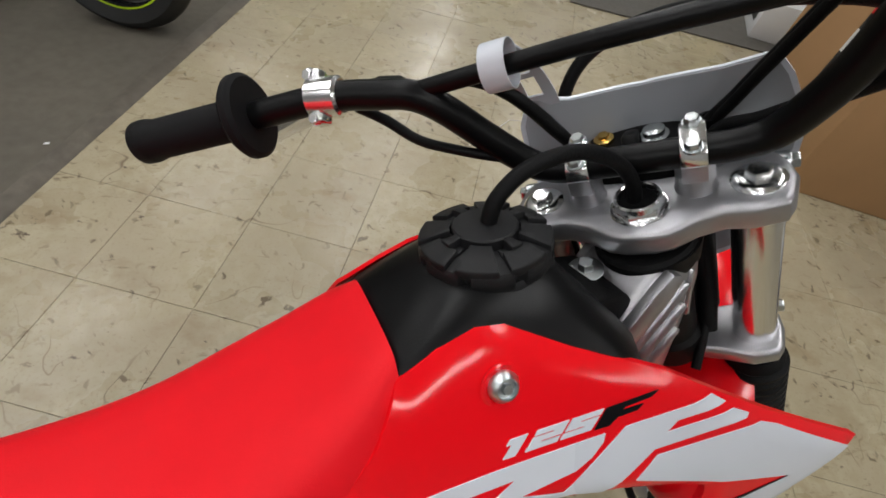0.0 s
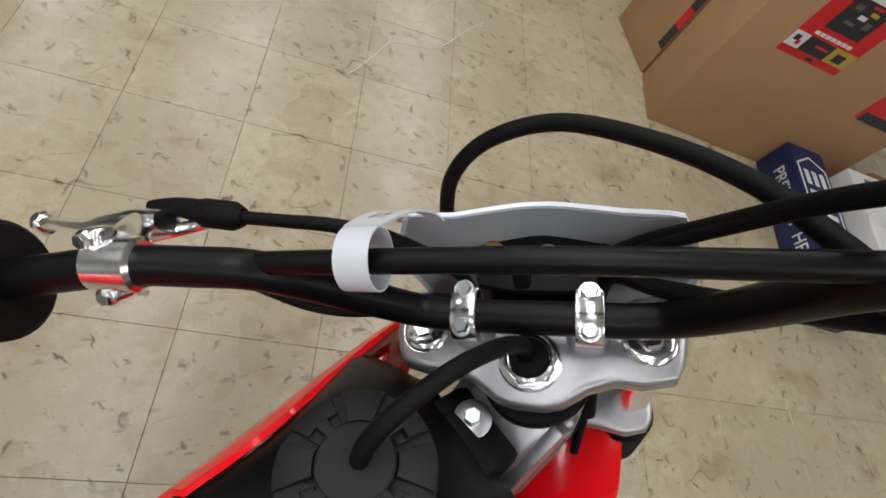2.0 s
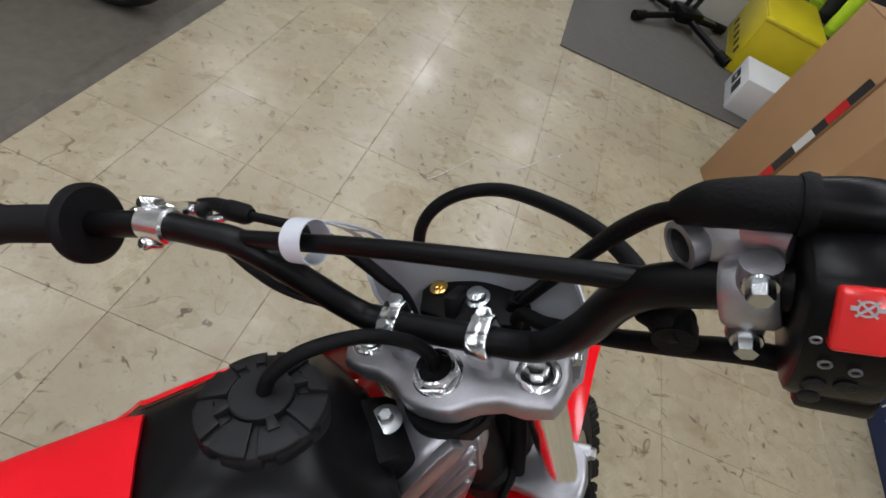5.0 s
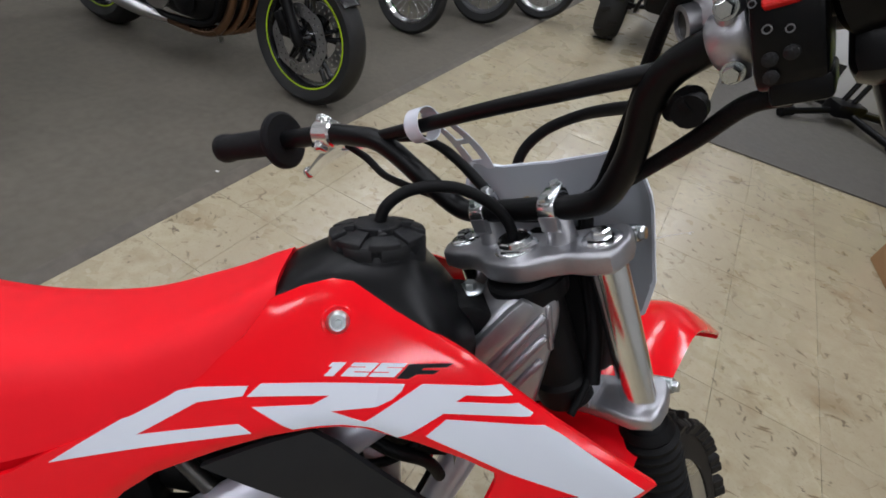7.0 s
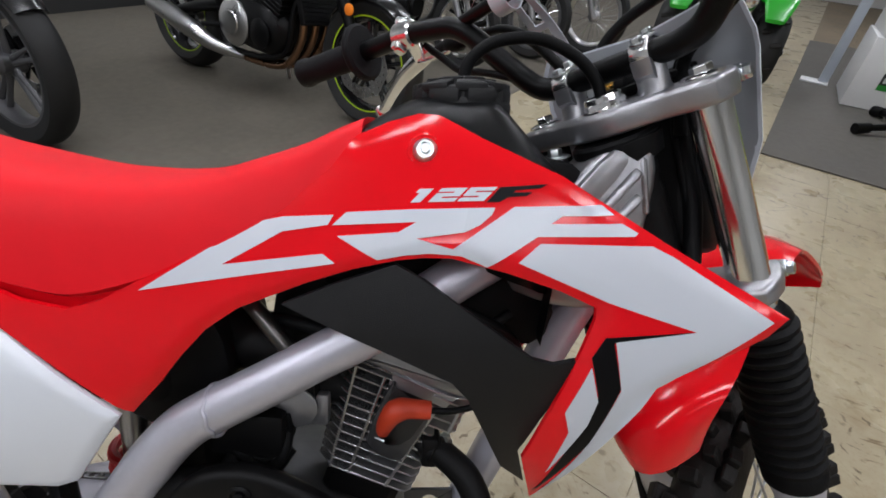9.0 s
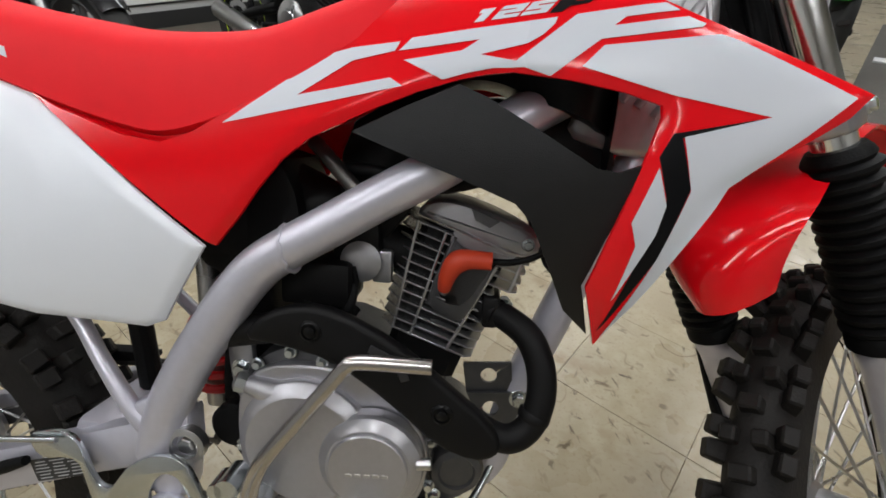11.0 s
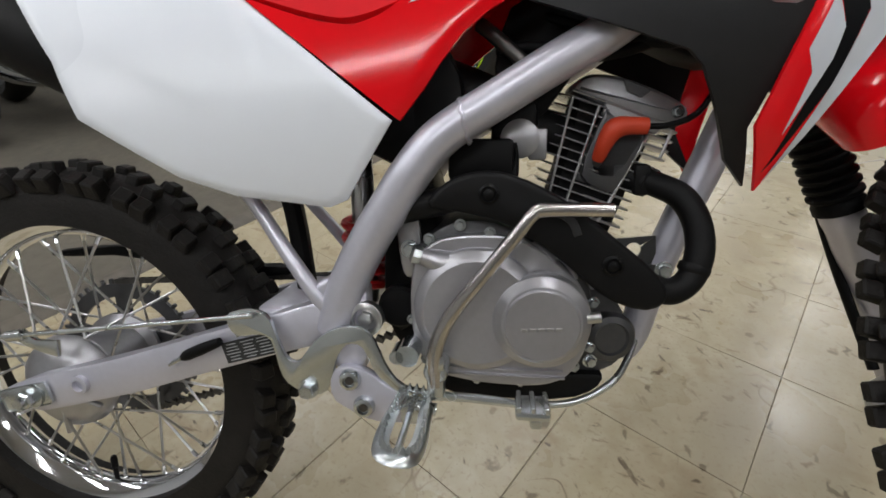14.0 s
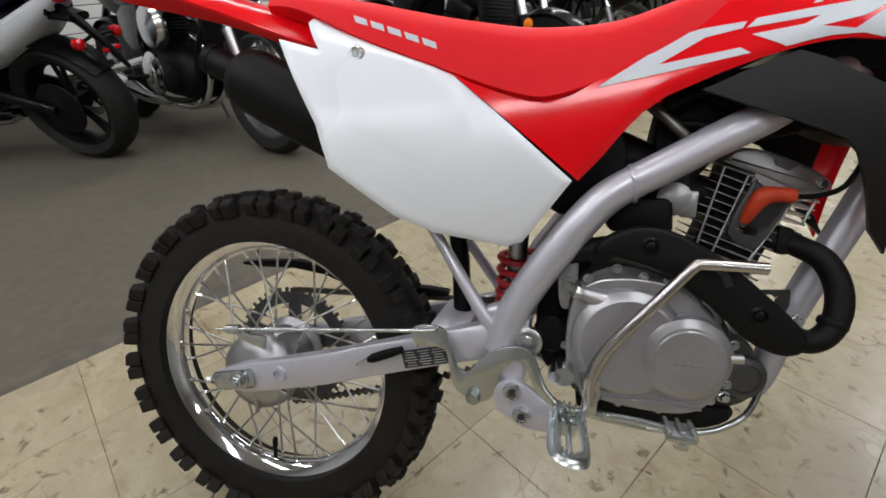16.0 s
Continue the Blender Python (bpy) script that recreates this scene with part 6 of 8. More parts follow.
part("throttle_boot", merged(tube([sf(0.0125, -0.156, 0.156), sf(0.0105, -0.168, 0.162), sf(0.007, -0.185, 0.166), sf(0.006, -0.199, 0.1665)], [0.0062, 0.0100, 0.0108, 0.0108], 16, 4), lathe([(0.0118, -0.0025), (0.0125, 0), (0.0118, 0.0025)], sf(0.006, -0.199, 0.1665), (0, 1, 0), 22)), RUBBER, bar, "black rubber cable boot", STEER)
for k in (0.0, 1.0):
    part("throttle_cable", tube([sf(0.0125, -0.158, 0.157), sf(0.022, -0.146, 0.146 - 0.002 * k), sf(0.036, -0.126, 0.120 - 0.004 * k), sf(0.054 - 0.004 * k, -0.096, 0.074), sf(0.070 - 0.006 * k, -0.062, 0.026), sf(0.068, -0.036 - 0.006 * k, -0.004), sf(0.050, -0.030, -0.05), sf(0.034, -0.032, -0.10), sf(0.008, -0.034, -0.155), sf(-0.034, -0.022, -0.185)], 0.0042, 12, 6), RUBBER, bar, "black throttle cable", STEER)
part("cable_sleeve", tube([sf(0.058, -0.034, -0.03), sf(0.046, -0.034, -0.08), sf(0.028, -0.036, -0.125), sf(0.0, -0.034, -0.17)], [0.006, 0.0085, 0.0085, 0.008], 12, 5), RUBBER, bar, "black cable sleeve", STEER)
part("cable_eye", weld(hoop([(0.0045, -0.002), (0.0075, -0.002), (0.0075, 0.002), (0.0045, 0.002)], sf(0.072, -0.044, 0.008), AX, 20)), BLACK, bar, "", STEER)
part("brake_hose", tube([sf(0.010, -0.150, 0.094), sf(0.038, -0.142, 0.082), sf(0.074, -0.118, 0.078), sf(0.110, -0.075, 0.074), sf(0.139, -0.018, 0.068), sf(0.140, 0.030, 0.058), sf(0.130, 0.062, 0.036), sf(0.120, 0.078, -0.005), sf(0.092, 0.092, -0.10), sf(0.058, 0.100, -0.25), sf(0.02, 0.105, -0.45), sf(-0.04, 0.085, -0.62)], 0.0062, 14, 6), RUBBER, bar, "black rubber brake hose", STEER)
part("hose_fitting", merged(lathe([(0.0085, 0), (0.0105, 0.004), (0.0105, 0.012), (0.0075, 0.018), (0.006, 0.026)], sf(-0.004, -0.164, 0.098), (0.6, 0.75, -0.1), 18), lathe([(0.0105, 0), (0.0105, 0.010)], sf(0.0, -0.160, 0.092), FW * -1, 14)), RUBBER, bar, "black rubber hose fitting", STEER)
part("switch_cable", tube([sf(-0.012, -0.212, 0.092), sf(-0.008, -0.190, 0.090), sf(0.004, -0.158, 0.070), sf(0.020, -0.116, 0.046), sf(0.040, -0.076, 0.022), sf(0.058, -0.046, 0.0), sf(0.04, -0.036, -0.06)], [0.0055, 0.0062, 0.0062, 0.006, 0.006, 0.006, 0.006], 12, 6), RUBBER, bar, "black sleeved wiring", STEER)

# white tag looped round the crossbar
tag = [sf(0.0085 + 0.0155 * math.cos(a), 0, 0.119 + 0.0155 * math.sin(a)) for a in (2 * math.pi * i / 28 for i in range(29))]
rings = []
for i, p in enumerate(tag):
    d = (p - sf(0.0085, 0, 0.119)).normalized()
    rings.append([p + Vector((0, 0.066, 0)), p + Vector((0, 0.084, 0)), p + d * 0.0009 + Vector((0, 0.084, 0)), p + d * 0.0009 + Vector((0, 0.066, 0))])
loop_bm = loft(rings, caps=False)
tail_line = smooth_line([(0.022, 0.126, 0), (0.040, 0.108, 0), (0.058, 0.086, 0), (0.072, 0.062, 0), (0.078, 0.044, 0)], 4)


def strap(ya, yb, i0=0, i1=17):
    rings = []
    for q in tail_line[i0:i1]:
        f = (q.x - 0.022) / 0.056
        y0, y1 = (0.079 + (v - 0.5) * (0.020 + 0.014 * f) - 0.004 * f - 0.002 + 0.006 * f for v in (ya, yb))
        rings.append([sf(q.x, y0, q.y), sf(q.x, y1, q.y), sf(q.x + 0.001, y1, q.y + 0.001), sf(q.x + 0.001, y0, q.y + 0.001)])
    return loft(rings)


tag_ob = part("plate_strap", merged(loop_bm, strap(0, 0.3), strap(0.7, 1), strap(0.3, 0.7, 0, 4), strap(0.3, 0.7, 8, 10), strap(0.3, 0.7, 13, 17)), DECAL_WHITE, bar, "white slotted plastic strap looped round the crossbar", STEER)

# number plate
def plate_e(y, u):
    v = math.hypot(y, 0.012) - 0.012
    return 0.0985 + (0.12 * u if u < 0 else -0.04 * min(u, 0.06)) - 0.24 * v - 0.75 * max(0, v - 0.075)


PLATE_O = [(0.1005, -0.003), (0.097, 0.036), (0.088, 0.056), (0.056, 0.0435), (0.0, 0.0375), (-0.056, 0.043), (-0.088, 0.050), (-0.096, 0.036), (-0.1035, 0.008), (-0.1035, -0.006), (-0.092, -0.084), (-0.074, -0.125), (-0.045, -0.145), (0.045, -0.145), (0.074, -0.125), (0.093, -0.06)]
pb = panel(PLATE_O, lambda a, b: -plate_e(a, b), 0.0035, 0.008)
pb.transform(Matrix(((0, -FW.x, AX.x, STEM.x), (1, 0, 0, 0), (0, -FW.z, AX.z, STEM.z), (0, 0, 0, 1))))
plate = part("number_plate", pb, WHITE, bike, "white plastic front number plate", STEER)
# thin grey sheet over the plate's inner side, inset so the rim stays white
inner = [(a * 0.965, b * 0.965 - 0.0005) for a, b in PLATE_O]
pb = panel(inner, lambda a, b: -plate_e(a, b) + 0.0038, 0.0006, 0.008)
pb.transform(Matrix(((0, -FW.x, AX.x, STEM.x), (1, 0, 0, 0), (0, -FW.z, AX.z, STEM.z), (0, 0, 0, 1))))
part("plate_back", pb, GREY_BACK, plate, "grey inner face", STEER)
# the large box is an added block filling the dark area behind the fork
part("plate_bracket", merged(prism(mirror([(0.048, 0.020), (0.052, 0.044), (0.075, 0.052), (0.098, 0.040), (0.100, 0.015)]), eyp(-0.004), -0.006, 0.002, 0.002), box((0.03, 0.012, 0.02), sf(0.066, 0.012, 0.0), 0.003), box((0.045, 0.09, 0.15), sf(0.060, 0, -0.105), 0.010)), MATT_BLACK_SHADE, plate, "black plate bracket with an added black block below", STEER)
part("bracket_nut", merged(lathe([(0.0085, 0), (0.0085, 0.003), (0.006, 0.004)], sf(0.078, 0.0345, -0.001), AX, 20), lathe([(0.0048, 0.003), (0.0048, 0.007), (0.003, 0.0075)], sf(0.078, 0.0345, -0.001), AX, 6)), GOLD, plate, "brass nut", STEER)
part("bracket_bolt", lathe([(0.0115, 0), (0.0115, 0.002), (0.0085, 0.003), (0.0085, 0.0075), (0.007, 0.0085), (0.001, 0.0085)], sf(0.073, -0.0055, -0.001), AX, 24), ZINC, plate, "zinc bolt", STEER)

# front fender
rings = []
for e, u, w, df, da in ((-0.126, -0.314, 0.035, 0.042, 0.0), (-0.128, -0.290, 0.046, 0.046, 0.0), (-0.120, -0.268, 0.055, 0.044, 0.006), (-0.095, -0.250, 0.063, 0.030, 0.012), (-0.045, -0.240, 0.068, 0.008, 0.014), (0.03, -0.230, 0.072, 0.0, 0.012), (0.12, -0.226, 0.074, 0.0, 0.018),
                        (0.21, -0.238, 0.073, 0.0, 0.022), (0.285, -0.266, 0.070, 0.0, 0.050), (0.330, -0.308, 0.064, 0.0, 0.046), (0.356, -0.352, 0.058, 0.0, 0.022), (0.364, -0.388, 0.053, 0.0, 0.002)):
    ss = (-1, -0.94, -0.85, -0.7, -0.45, -0.2, 0, 0.2, 0.45, 0.7, 0.85, 0.94, 1)
    back = Vector((0, 0, 0)) + (FW * 0.004 if e < -0.09 else AX * -0.004)
    top = [sf(e, w * s, u) + FW * (df * abs(s) ** 2.2) - AX * (da * abs(s) ** 2.2) for s in ss]
    rings.append(top + [sf(e, w * s * 0.96, u) + FW * (df * abs(s) ** 2.2) - AX * (da * abs(s) ** 2.2) + back for s in ss[::-1]])
cols = [smooth_line(c, 4) for c in zip(*rings)]
part("front_fender", loft([list(r) for r in zip(*cols)]), RED, bike, "glossy red plastic front fender", STEER)


# ---- the showroom's other things ----
ROAD_TYRE = material("road_tyre", (0.007, 0.007, 0.007), 0.65, grain=0.2, scale=30, bump=0.2, bump_scale=200)
LIME = material("lime_paint", (0.42, 0.62, 0.01), 0.35)
GREEN = material("green_plastic", (0.015, 0.30, 0.012), 0.28, grain=0.04, scale=15, coat=0.3)
COPPER = material("heat_tinted_pipe", (0.30, 0.17, 0.10), 0.3, 1.0, grain=0.25, scale=12)
AMBER = material("amber_reflector", (0.85, 0.22, 0.01), 0.2, grain=0.05)
LENS_RED = material("red_lens", (0.45, 0.005, 0.008), 0.15)
GLOSS_BLACK = material("black_gloss_paint", (0.008, 0.008, 0.009), 0.22, grain=0.05, coat=0.4)
GREY_RIM = material("grey_alloy", (0.10, 0.10, 0.105), 0.4, 0.4, grain=0.08)
BLUE_PAINT = material("blue_paint", (0.02, 0.03, 0.09), 0.25, grain=0.05, coat=0.3)
CARD = material("brown_cardboard", (0.36, 0.205, 0.095), 0.75, grain=0.07, scale=7, bump=0.12, bump_scale=120)
CARD_EDGE = material("cardboard_edge", (0.24, 0.135, 0.06), 0.85, grain=0.2, scale=30)
NAVY = material("navy_print", (0.006, 0.018, 0.075), 0.4, grain=0.12, scale=14)
PRINT_WHITE = material("white_print", (0.62, 0.63, 0.62), 0.5, grain=0.08, scale=30)
PRINT_RED = material("red_print", (0.52, 0.012, 0.014), 0.4, grain=0.08)
PRINT_GREEN = material("green_print", (0.02, 0.22, 0.03), 0.4)
PRINT_YELLOW = material("ochre_print", (0.4, 0.3, 0.04), 0.4)
PRINT_GREY = material("photo_print", (0.12, 0.10, 0.10), 0.35, grain=0.6, scale=60)
CARTON = material("white_carton", (0.66, 0.66, 0.66), 0.6, grain=0.04, scale=9)
YELLOW = material("yellow_plastic", (0.62, 0.50, 0.01), 0.38, grain=0.06, scale=12)
HIVIS = material("hi_vis_fabric", (0.50, 0.75, 0.02), 0.8, grain=0.12, scale=20, bump=0.4, bump_scale=90)
FABRIC = material("black_fabric", (0.012, 0.013, 0.016), 0.85, grain=0.2, scale=40, bump=0.4, bump_scale=250)
PALE_POST = material("pale_enamel", (0.42, 0.46, 0.52), 0.3, grain=0.05, scale=10)


def pierced_disc(r0, r1, cells, rows, h, wave=0.0):
    """A flat ring, with rows of holes through it."""
    bm = bmesh.new()
    keep = [[not ((row == 1 and c % 4 == 0) or (row == 3 and c % 4 == 2)) for c in range(cells)] for row in range(rows)]
    grid = []
    for s in (-h, h):
        sheet = []
        for row in range(rows + 1):
            line = []
            for c in range(cells):
                a = 2 * math.pi * c / cells
                r = r0 + (r1 - r0) * row / rows + (wave * math.cos(8 * a) if row == rows else 0)
                line.append(bm.verts.new((r * math.cos(a), s, r * math.sin(a))))
            sheet.append(line)
        grid.append(sheet)
    for row in range(rows):
        for c in range(cells):
            if not keep[row][c]:
                continue
            d = (c + 1) % cells
            for s in (0, 1):
                g = grid[s]
                bm.faces.new((g[row][c], g[row][d], g[row + 1][d], g[row + 1][c]))
            for (ra, ca), (rb, cb), nr, nc in (((row, c), (row, d), row - 1, c), ((row + 1, c), (row + 1, d), row + 1, c), ((row, c), (row + 1, c), row, c - 1), ((row, d), (row + 1, d), row, (c + 1) % cells)):
                if nr < 0 or nr >= rows or not keep[nr][nc]:
                    bm.faces.new((grid[0][ra][ca], grid[0][rb][cb], grid[1][rb][cb], grid[1][ra][ca]))
    return bm


def road_wheel(root, name, x, R, rim_r, half, style, rim_mat, stripe=None, disc=0.0, disc_sides=(-1, 1), label="black road tyre", hub_mat=None, y=0.0):
    """A wheel with its tyre, rim, hub, spokes and brake discs, standing on z = 0."""
    m = Matrix.Translation((x, y, R))
    wheel = empty(name, root)
    prof = [(rim_r - 0.004, -half * 0.62), (rim_r + 0.012, -half * 0.8)]
    for k in range(11):
        a = -1.15 + 2.3 * k / 10
        prof.append((R - half * 0.95 + half * 0.95 * math.cos(a) / 1.0 if abs(a) < 1.2 else R, half * math.sin(a) / math.sin(1.15)))
    prof += [(rim_r + 0.012, half * 0.8), (rim_r - 0.004, half * 0.62)]
    tyre = hoop(prof, (0, 0, 0), (0, 1, 0), 64)
    part("tyre", weld(tyre), ROAD_TYRE, wheel, label, m)
    w = half * 0.66
    rim = hoop([(rim_r + 0.006, -w - 0.004), (rim_r + 0.006, -w), (rim_r - 0.014, -w * 0.5), (rim_r - 0.014, w * 0.5), (rim_r + 0.006, w), (rim_r + 0.006, w + 0.004), (rim_r - 0.006, w + 0.003), (rim_r - 0.024, w * 0.45), (rim_r - 0.024, -w * 0.45), (rim_r - 0.006, -w - 0.003)], (0, 0, 0), (0, 1, 0), 64)
    part("rim", weld(rim), rim_mat, wheel, "", m)
    if stripe:
        for s in (-1, 1):
            ring = hoop([(rim_r + 0.004, s * (w + 0.0042)), (rim_r - 0.002, s * (w + 0.0038)), (rim_r - 0.002, s * (w + 0.0056)), (rim_r + 0.004, s * (w + 0.0062))], (0, 0, 0), (0, 1, 0), 64)
            part("rim_stripe", weld(ring), stripe, wheel, "thin yellow-green rim stripe", m)
    part("hub", lathe([(0.012, -half - 0.035), (0.022, -half - 0.03), (0.026, -half), (0.045, -half * 0.7), (0.038, 0), (0.045, half * 0.7), (0.026, half), (0.022, half + 0.03), (0.012, half + 0.035)], (0, 0, 0), (0, 1, 0), 24), hub_mat or rim_mat, wheel, "", m)
    if style == "wire":
        for k in range(28):
            a, s = 2 * math.pi * k / 28, 1 if k % 2 else -1
            b = a + (0.30 if (k // 2) % 2 else -0.30)
            part("spoke", rod((0.04 * math.cos(b), s * half * 0.6, 0.04 * math.sin(b)), ((rim_r - 0.02) * math.cos(a), s * 0.004, (rim_r - 0.02) * math.sin(a)), 0.0017, 5), CHROME, wheel, "", m)
    else:
        for k in range(5):
            a = 2 * math.pi * k / 5 + 0.35
            for da in ((-0.11, 0.11) if style == "twin" else (0.0,)):
                c, d = a + da * 2.2, a + da
                p0 = Vector((0.035 * math.cos(c), 0, 0.035 * math.sin(c)))
                p1 = Vector(((rim_r - 0.018) * math.cos(d), 0, (rim_r - 0.018) * math.sin(d)))
                wide = 0.013 if style == "twin" else 0.024
                part("spoke", tube([p0, p0 * 0.55 + p1 * 0.45, p1], [wide * 1.15, wide * 0.85, wide * 0.95], 8, 3, 0.7), rim_mat, wheel, "", m)
    if disc:
        for s in disc_sides:
            off = Matrix.Translation((0, s * (half + 0.012), 0))
            part("brake_disc", pierced_disc(disc * 0.66, disc, 96, 5, 0.0022, 0.004), STEEL, wheel, "drilled steel brake disc", m @ off)
            arms = merged(*[rod((0.03 * math.cos(a), 0, 0.03 * math.sin(a)), (disc * 0.68 * math.cos(a), 0, disc * 0.68 * math.sin(a)), 0.010, 8, 0.007) for a in (2 * math.pi * k / 6 for k in range(6))])
            part("disc_carrier", arms, BLACK, wheel, "", m @ off)
    return wheel


def arc_fender(R, x, a0, a1, half, mat, root, name="front_fender", label=""):
    """A curved mudguard over a wheel at x."""
    rings = []
    for k in range(15):
        a = a0 + (a1 - a0) * k / 14
        d = Vector((math.cos(a), 0, math.sin(a)))
        wid = half * (0.72 + 0.28 * math.sin(math.pi * k / 14))
        c = Vector((x, 0, R))
        outer = [c + d * (R + 0.020 - 0.028 * (u * u)) + Vector((0, wid * u, 0)) for u in (-1, -0.6, -0.2, 0.2, 0.6, 1)]
        inner = [c + d * (R + 0.015 - 0.028 * (u * u)) + Vector((0, wid * u, 0)) for u in (1, 0.6, 0.2, -0.2, -0.6, -1)]
        rings.append(outer + inner)
    return part(name, loft(rings), mat, root, label)


def pod(rings_spec, seg=16):
    """A smooth body from cross sections (x, z, half width, half height, squareness)."""
    pts = smooth_line([(x, z, w) for x, z, w, h, q in rings_spec], 4)
    hs = smooth_line([(h, q, 0) for x, z, w, h, q in rings_spec], 4)
    rings = []
    for p, hq in zip(pts, hs):
        ring = []
        for k in range(seg):
            a = 2 * math.pi * k / seg
            c, s = math.cos(a), math.sin(a)
            e = hq[1]
            ring.append(Vector((p[0], p[2] * math.copysign(abs(c) ** e, c), p[1] + hq[0] * math.copysign(abs(s) ** e, s))))
        rings.append(ring)
    return loft(rings)


def parked_bike(label, at, wb=1.42, Rf=0.30, Rr=0.31, rimf=0.218, rimr=0.218, style="twin", rim=None, stripe=None, disc=0.15, body=None, second=None, engine=None, pipe=None, muffler=None, frame_mat=None, fork=None, cruiser=False, reflector=True, sides=(-1, 1), rear_half=0.085, front_half=0.058, tail_lights=False, faired=False):
    """A parked road motorcycle. Origin under its front axle, x ahead, z up."""
    rim, body, second = rim or GLOSS_BLACK, body or GLOSS_BLACK, second or BLACK
    engine, pipe, muffler, frame_mat, fork = engine or BLACK, pipe or COPPER, muffler or CHROME, frame_mat or BLACK, fork or CHROME
    root = empty("motorcycle")
    road_wheel(root, "front_wheel", 0, Rf, rimf, front_half, style, rim, stripe, disc, sides)
    road_wheel(root, "rear_wheel", -wb, Rr, rimr, rear_half, style, rim, stripe, disc * 0.72, (-1,))
    rake = Vector((-0.42, 0, 0.907)).normalized()
    ax = Vector((0.03, 0, Rf))
    for s in (-1, 1):
        y = s * (front_half + 0.047)
        low, mid, top = ax + Vector((0, y, -0.02)), ax + rake * 0.30 + Vector((0, y, 0)), ax + rake * 0.66 + Vector((0, y, 0))
        leg = part("fork_leg", lathe([(0.018, 0), (0.027, 0.03), (0.024, 0.07), (0.027, 0.26), (0.029, 0.32)], low, rake, 16), BLACK if not cruiser else STEEL, root)
        part("fork_tube", rod(mid, top, 0.0215, 16), fork, leg, "polished fork tube")
        if disc and s in sides:
            part("brake_caliper", box((0.055, 0.05, 0.10), ax + Vector((-0.11, s * (front_half + 0.022), 0.055)), 0.012, Matrix.Rotation(-0.5, 4, "Y")), BLACK, leg)
        if reflector:
            part("reflector", lathe([(0.026, 0), (0.026, 0.006), (0.018, 0.011), (0.001, 0.012)], ax + rake * 0.26 + Vector((0.035, s * (front_half + 0.07), 0)), (0, s, 0), 18), AMBER, leg, "round amber reflector")
    for h, wdt in ((0.44, 0.17), (0.60, 0.18)):
        c = ax + rake * h
        part("fork_clamp", box((0.075, wdt + 0.05, 0.035), c, 0.01, Matrix.Rotation(-0.43, 4, "Y")), BLACK, root)
    head = ax + rake * 0.56 + Vector((0.11, 0, 0))
    part("headlight", lathe([(0.02, -0.12), (0.07, -0.10), (0.092, -0.03), (0.095, 0.0), (0.088, 0.012), (0.01, 0.028)], head, (1, 0, -0.1), 24), CHROME if cruiser else body, root)
    top = ax + rake * 0.68
    part("handlebar", tube([top + Vector(q) for q in ((-0.16, -0.36, 0.07), (-0.09, -0.25, 0.085), (0.0, -0.10, 0.04), (0.0, 0.10, 0.04), (-0.09, 0.25, 0.085), (-0.16, 0.36, 0.07))], 0.012, 10, 5), BLACK, root)
    for s in (-1, 1):
        part("grip", rod(top + Vector((-0.10, s * 0.26, 0.083)), top + Vector((-0.165, s * 0.375, 0.068)), 0.017, 12), GRIP, root)
    arc_fender(Rf, 0, radians(150), radians(40), front_half + 0.022, body, root)
    # frame and engine
    h = 0.0 if not cruiser else -0.03
    for s in (-1, 1):
        part("frame_tube", tube([(-0.34, s * 0.06, 0.80 + h), (-0.55, s * 0.15, 0.72 + h), (-0.85, s * 0.16, 0.60 + h), (-0.96, s * 0.12, 0.42)], 0.024, 10, 5, 1.4), frame_mat, root)
        part("frame_tube", tube([(-0.33, s * 0.05, 0.76 + h), (-0.40, s * 0.12, 0.48), (-0.48, s * 0.13, 0.25), (-0.90, s * 0.13, 0.22), (-0.97, s * 0.12, 0.40)], 0.016, 8, 5), frame_mat, root)
        part("swingarm", tube([(-0.95, s * 0.10, 0.42), (-1.15, s * (rear_half + 0.04), 0.38), (-wb, s * (rear_half + 0.04), Rr)], [0.032, 0.030, 0.022], 10, 4), BLACK if not cruiser else CHROME, root)
        part("seat_rail", tube([(-0.72, s * 0.14, 0.66 + h), (-1.05, s * 0.12, 0.74 + h), (-1.45, s * 0.09, 0.82 + h)], 0.013, 8, 4), frame_mat, root)
        part("foot_peg", rod((-0.86, s * 0.17, 0.33), (-0.90, s * 0.29, 0.33), 0.014, 10), RUBBER, root)
    eng = empty("engine", root)
    part("crankcase", pod([(-0.44, 0.36, 0.13, 0.07, 0.6), (-0.52, 0.36, 0.19, 0.13, 0.6), (-0.72, 0.37, 0.20, 0.14, 0.6), (-0.90, 0.38, 0.15, 0.12, 0.6), (-0.96, 0.38, 0.10, 0.06, 0.6)]), engine, eng)
    tilt = Matrix.Rotation(0.42, 4, "Y")
    if cruiser:
        for x0, a in ((-0.52, 0.42), (-0.80, -0.36)):
            t2 = Matrix.Translation((x0, 0, 0.44)) @ Matrix.Rotation(a, 4, "Y")
            barrel = part("cylinder", box((0.12, 0.14, 0.20), (0, 0, 0.09)), engine, eng, "", t2)
            for k in range(9):
                part("fin", box((0.15, 0.17, 0.007), (0, 0, 0.03 + 0.019 * k), 0.002, segs=1), engine, eng, "", t2)
            part("cylinder_head", box((0.16, 0.18, 0.07), (0, 0, 0.235), 0.02), CHROME, eng, "chrome cylinder head", t2)
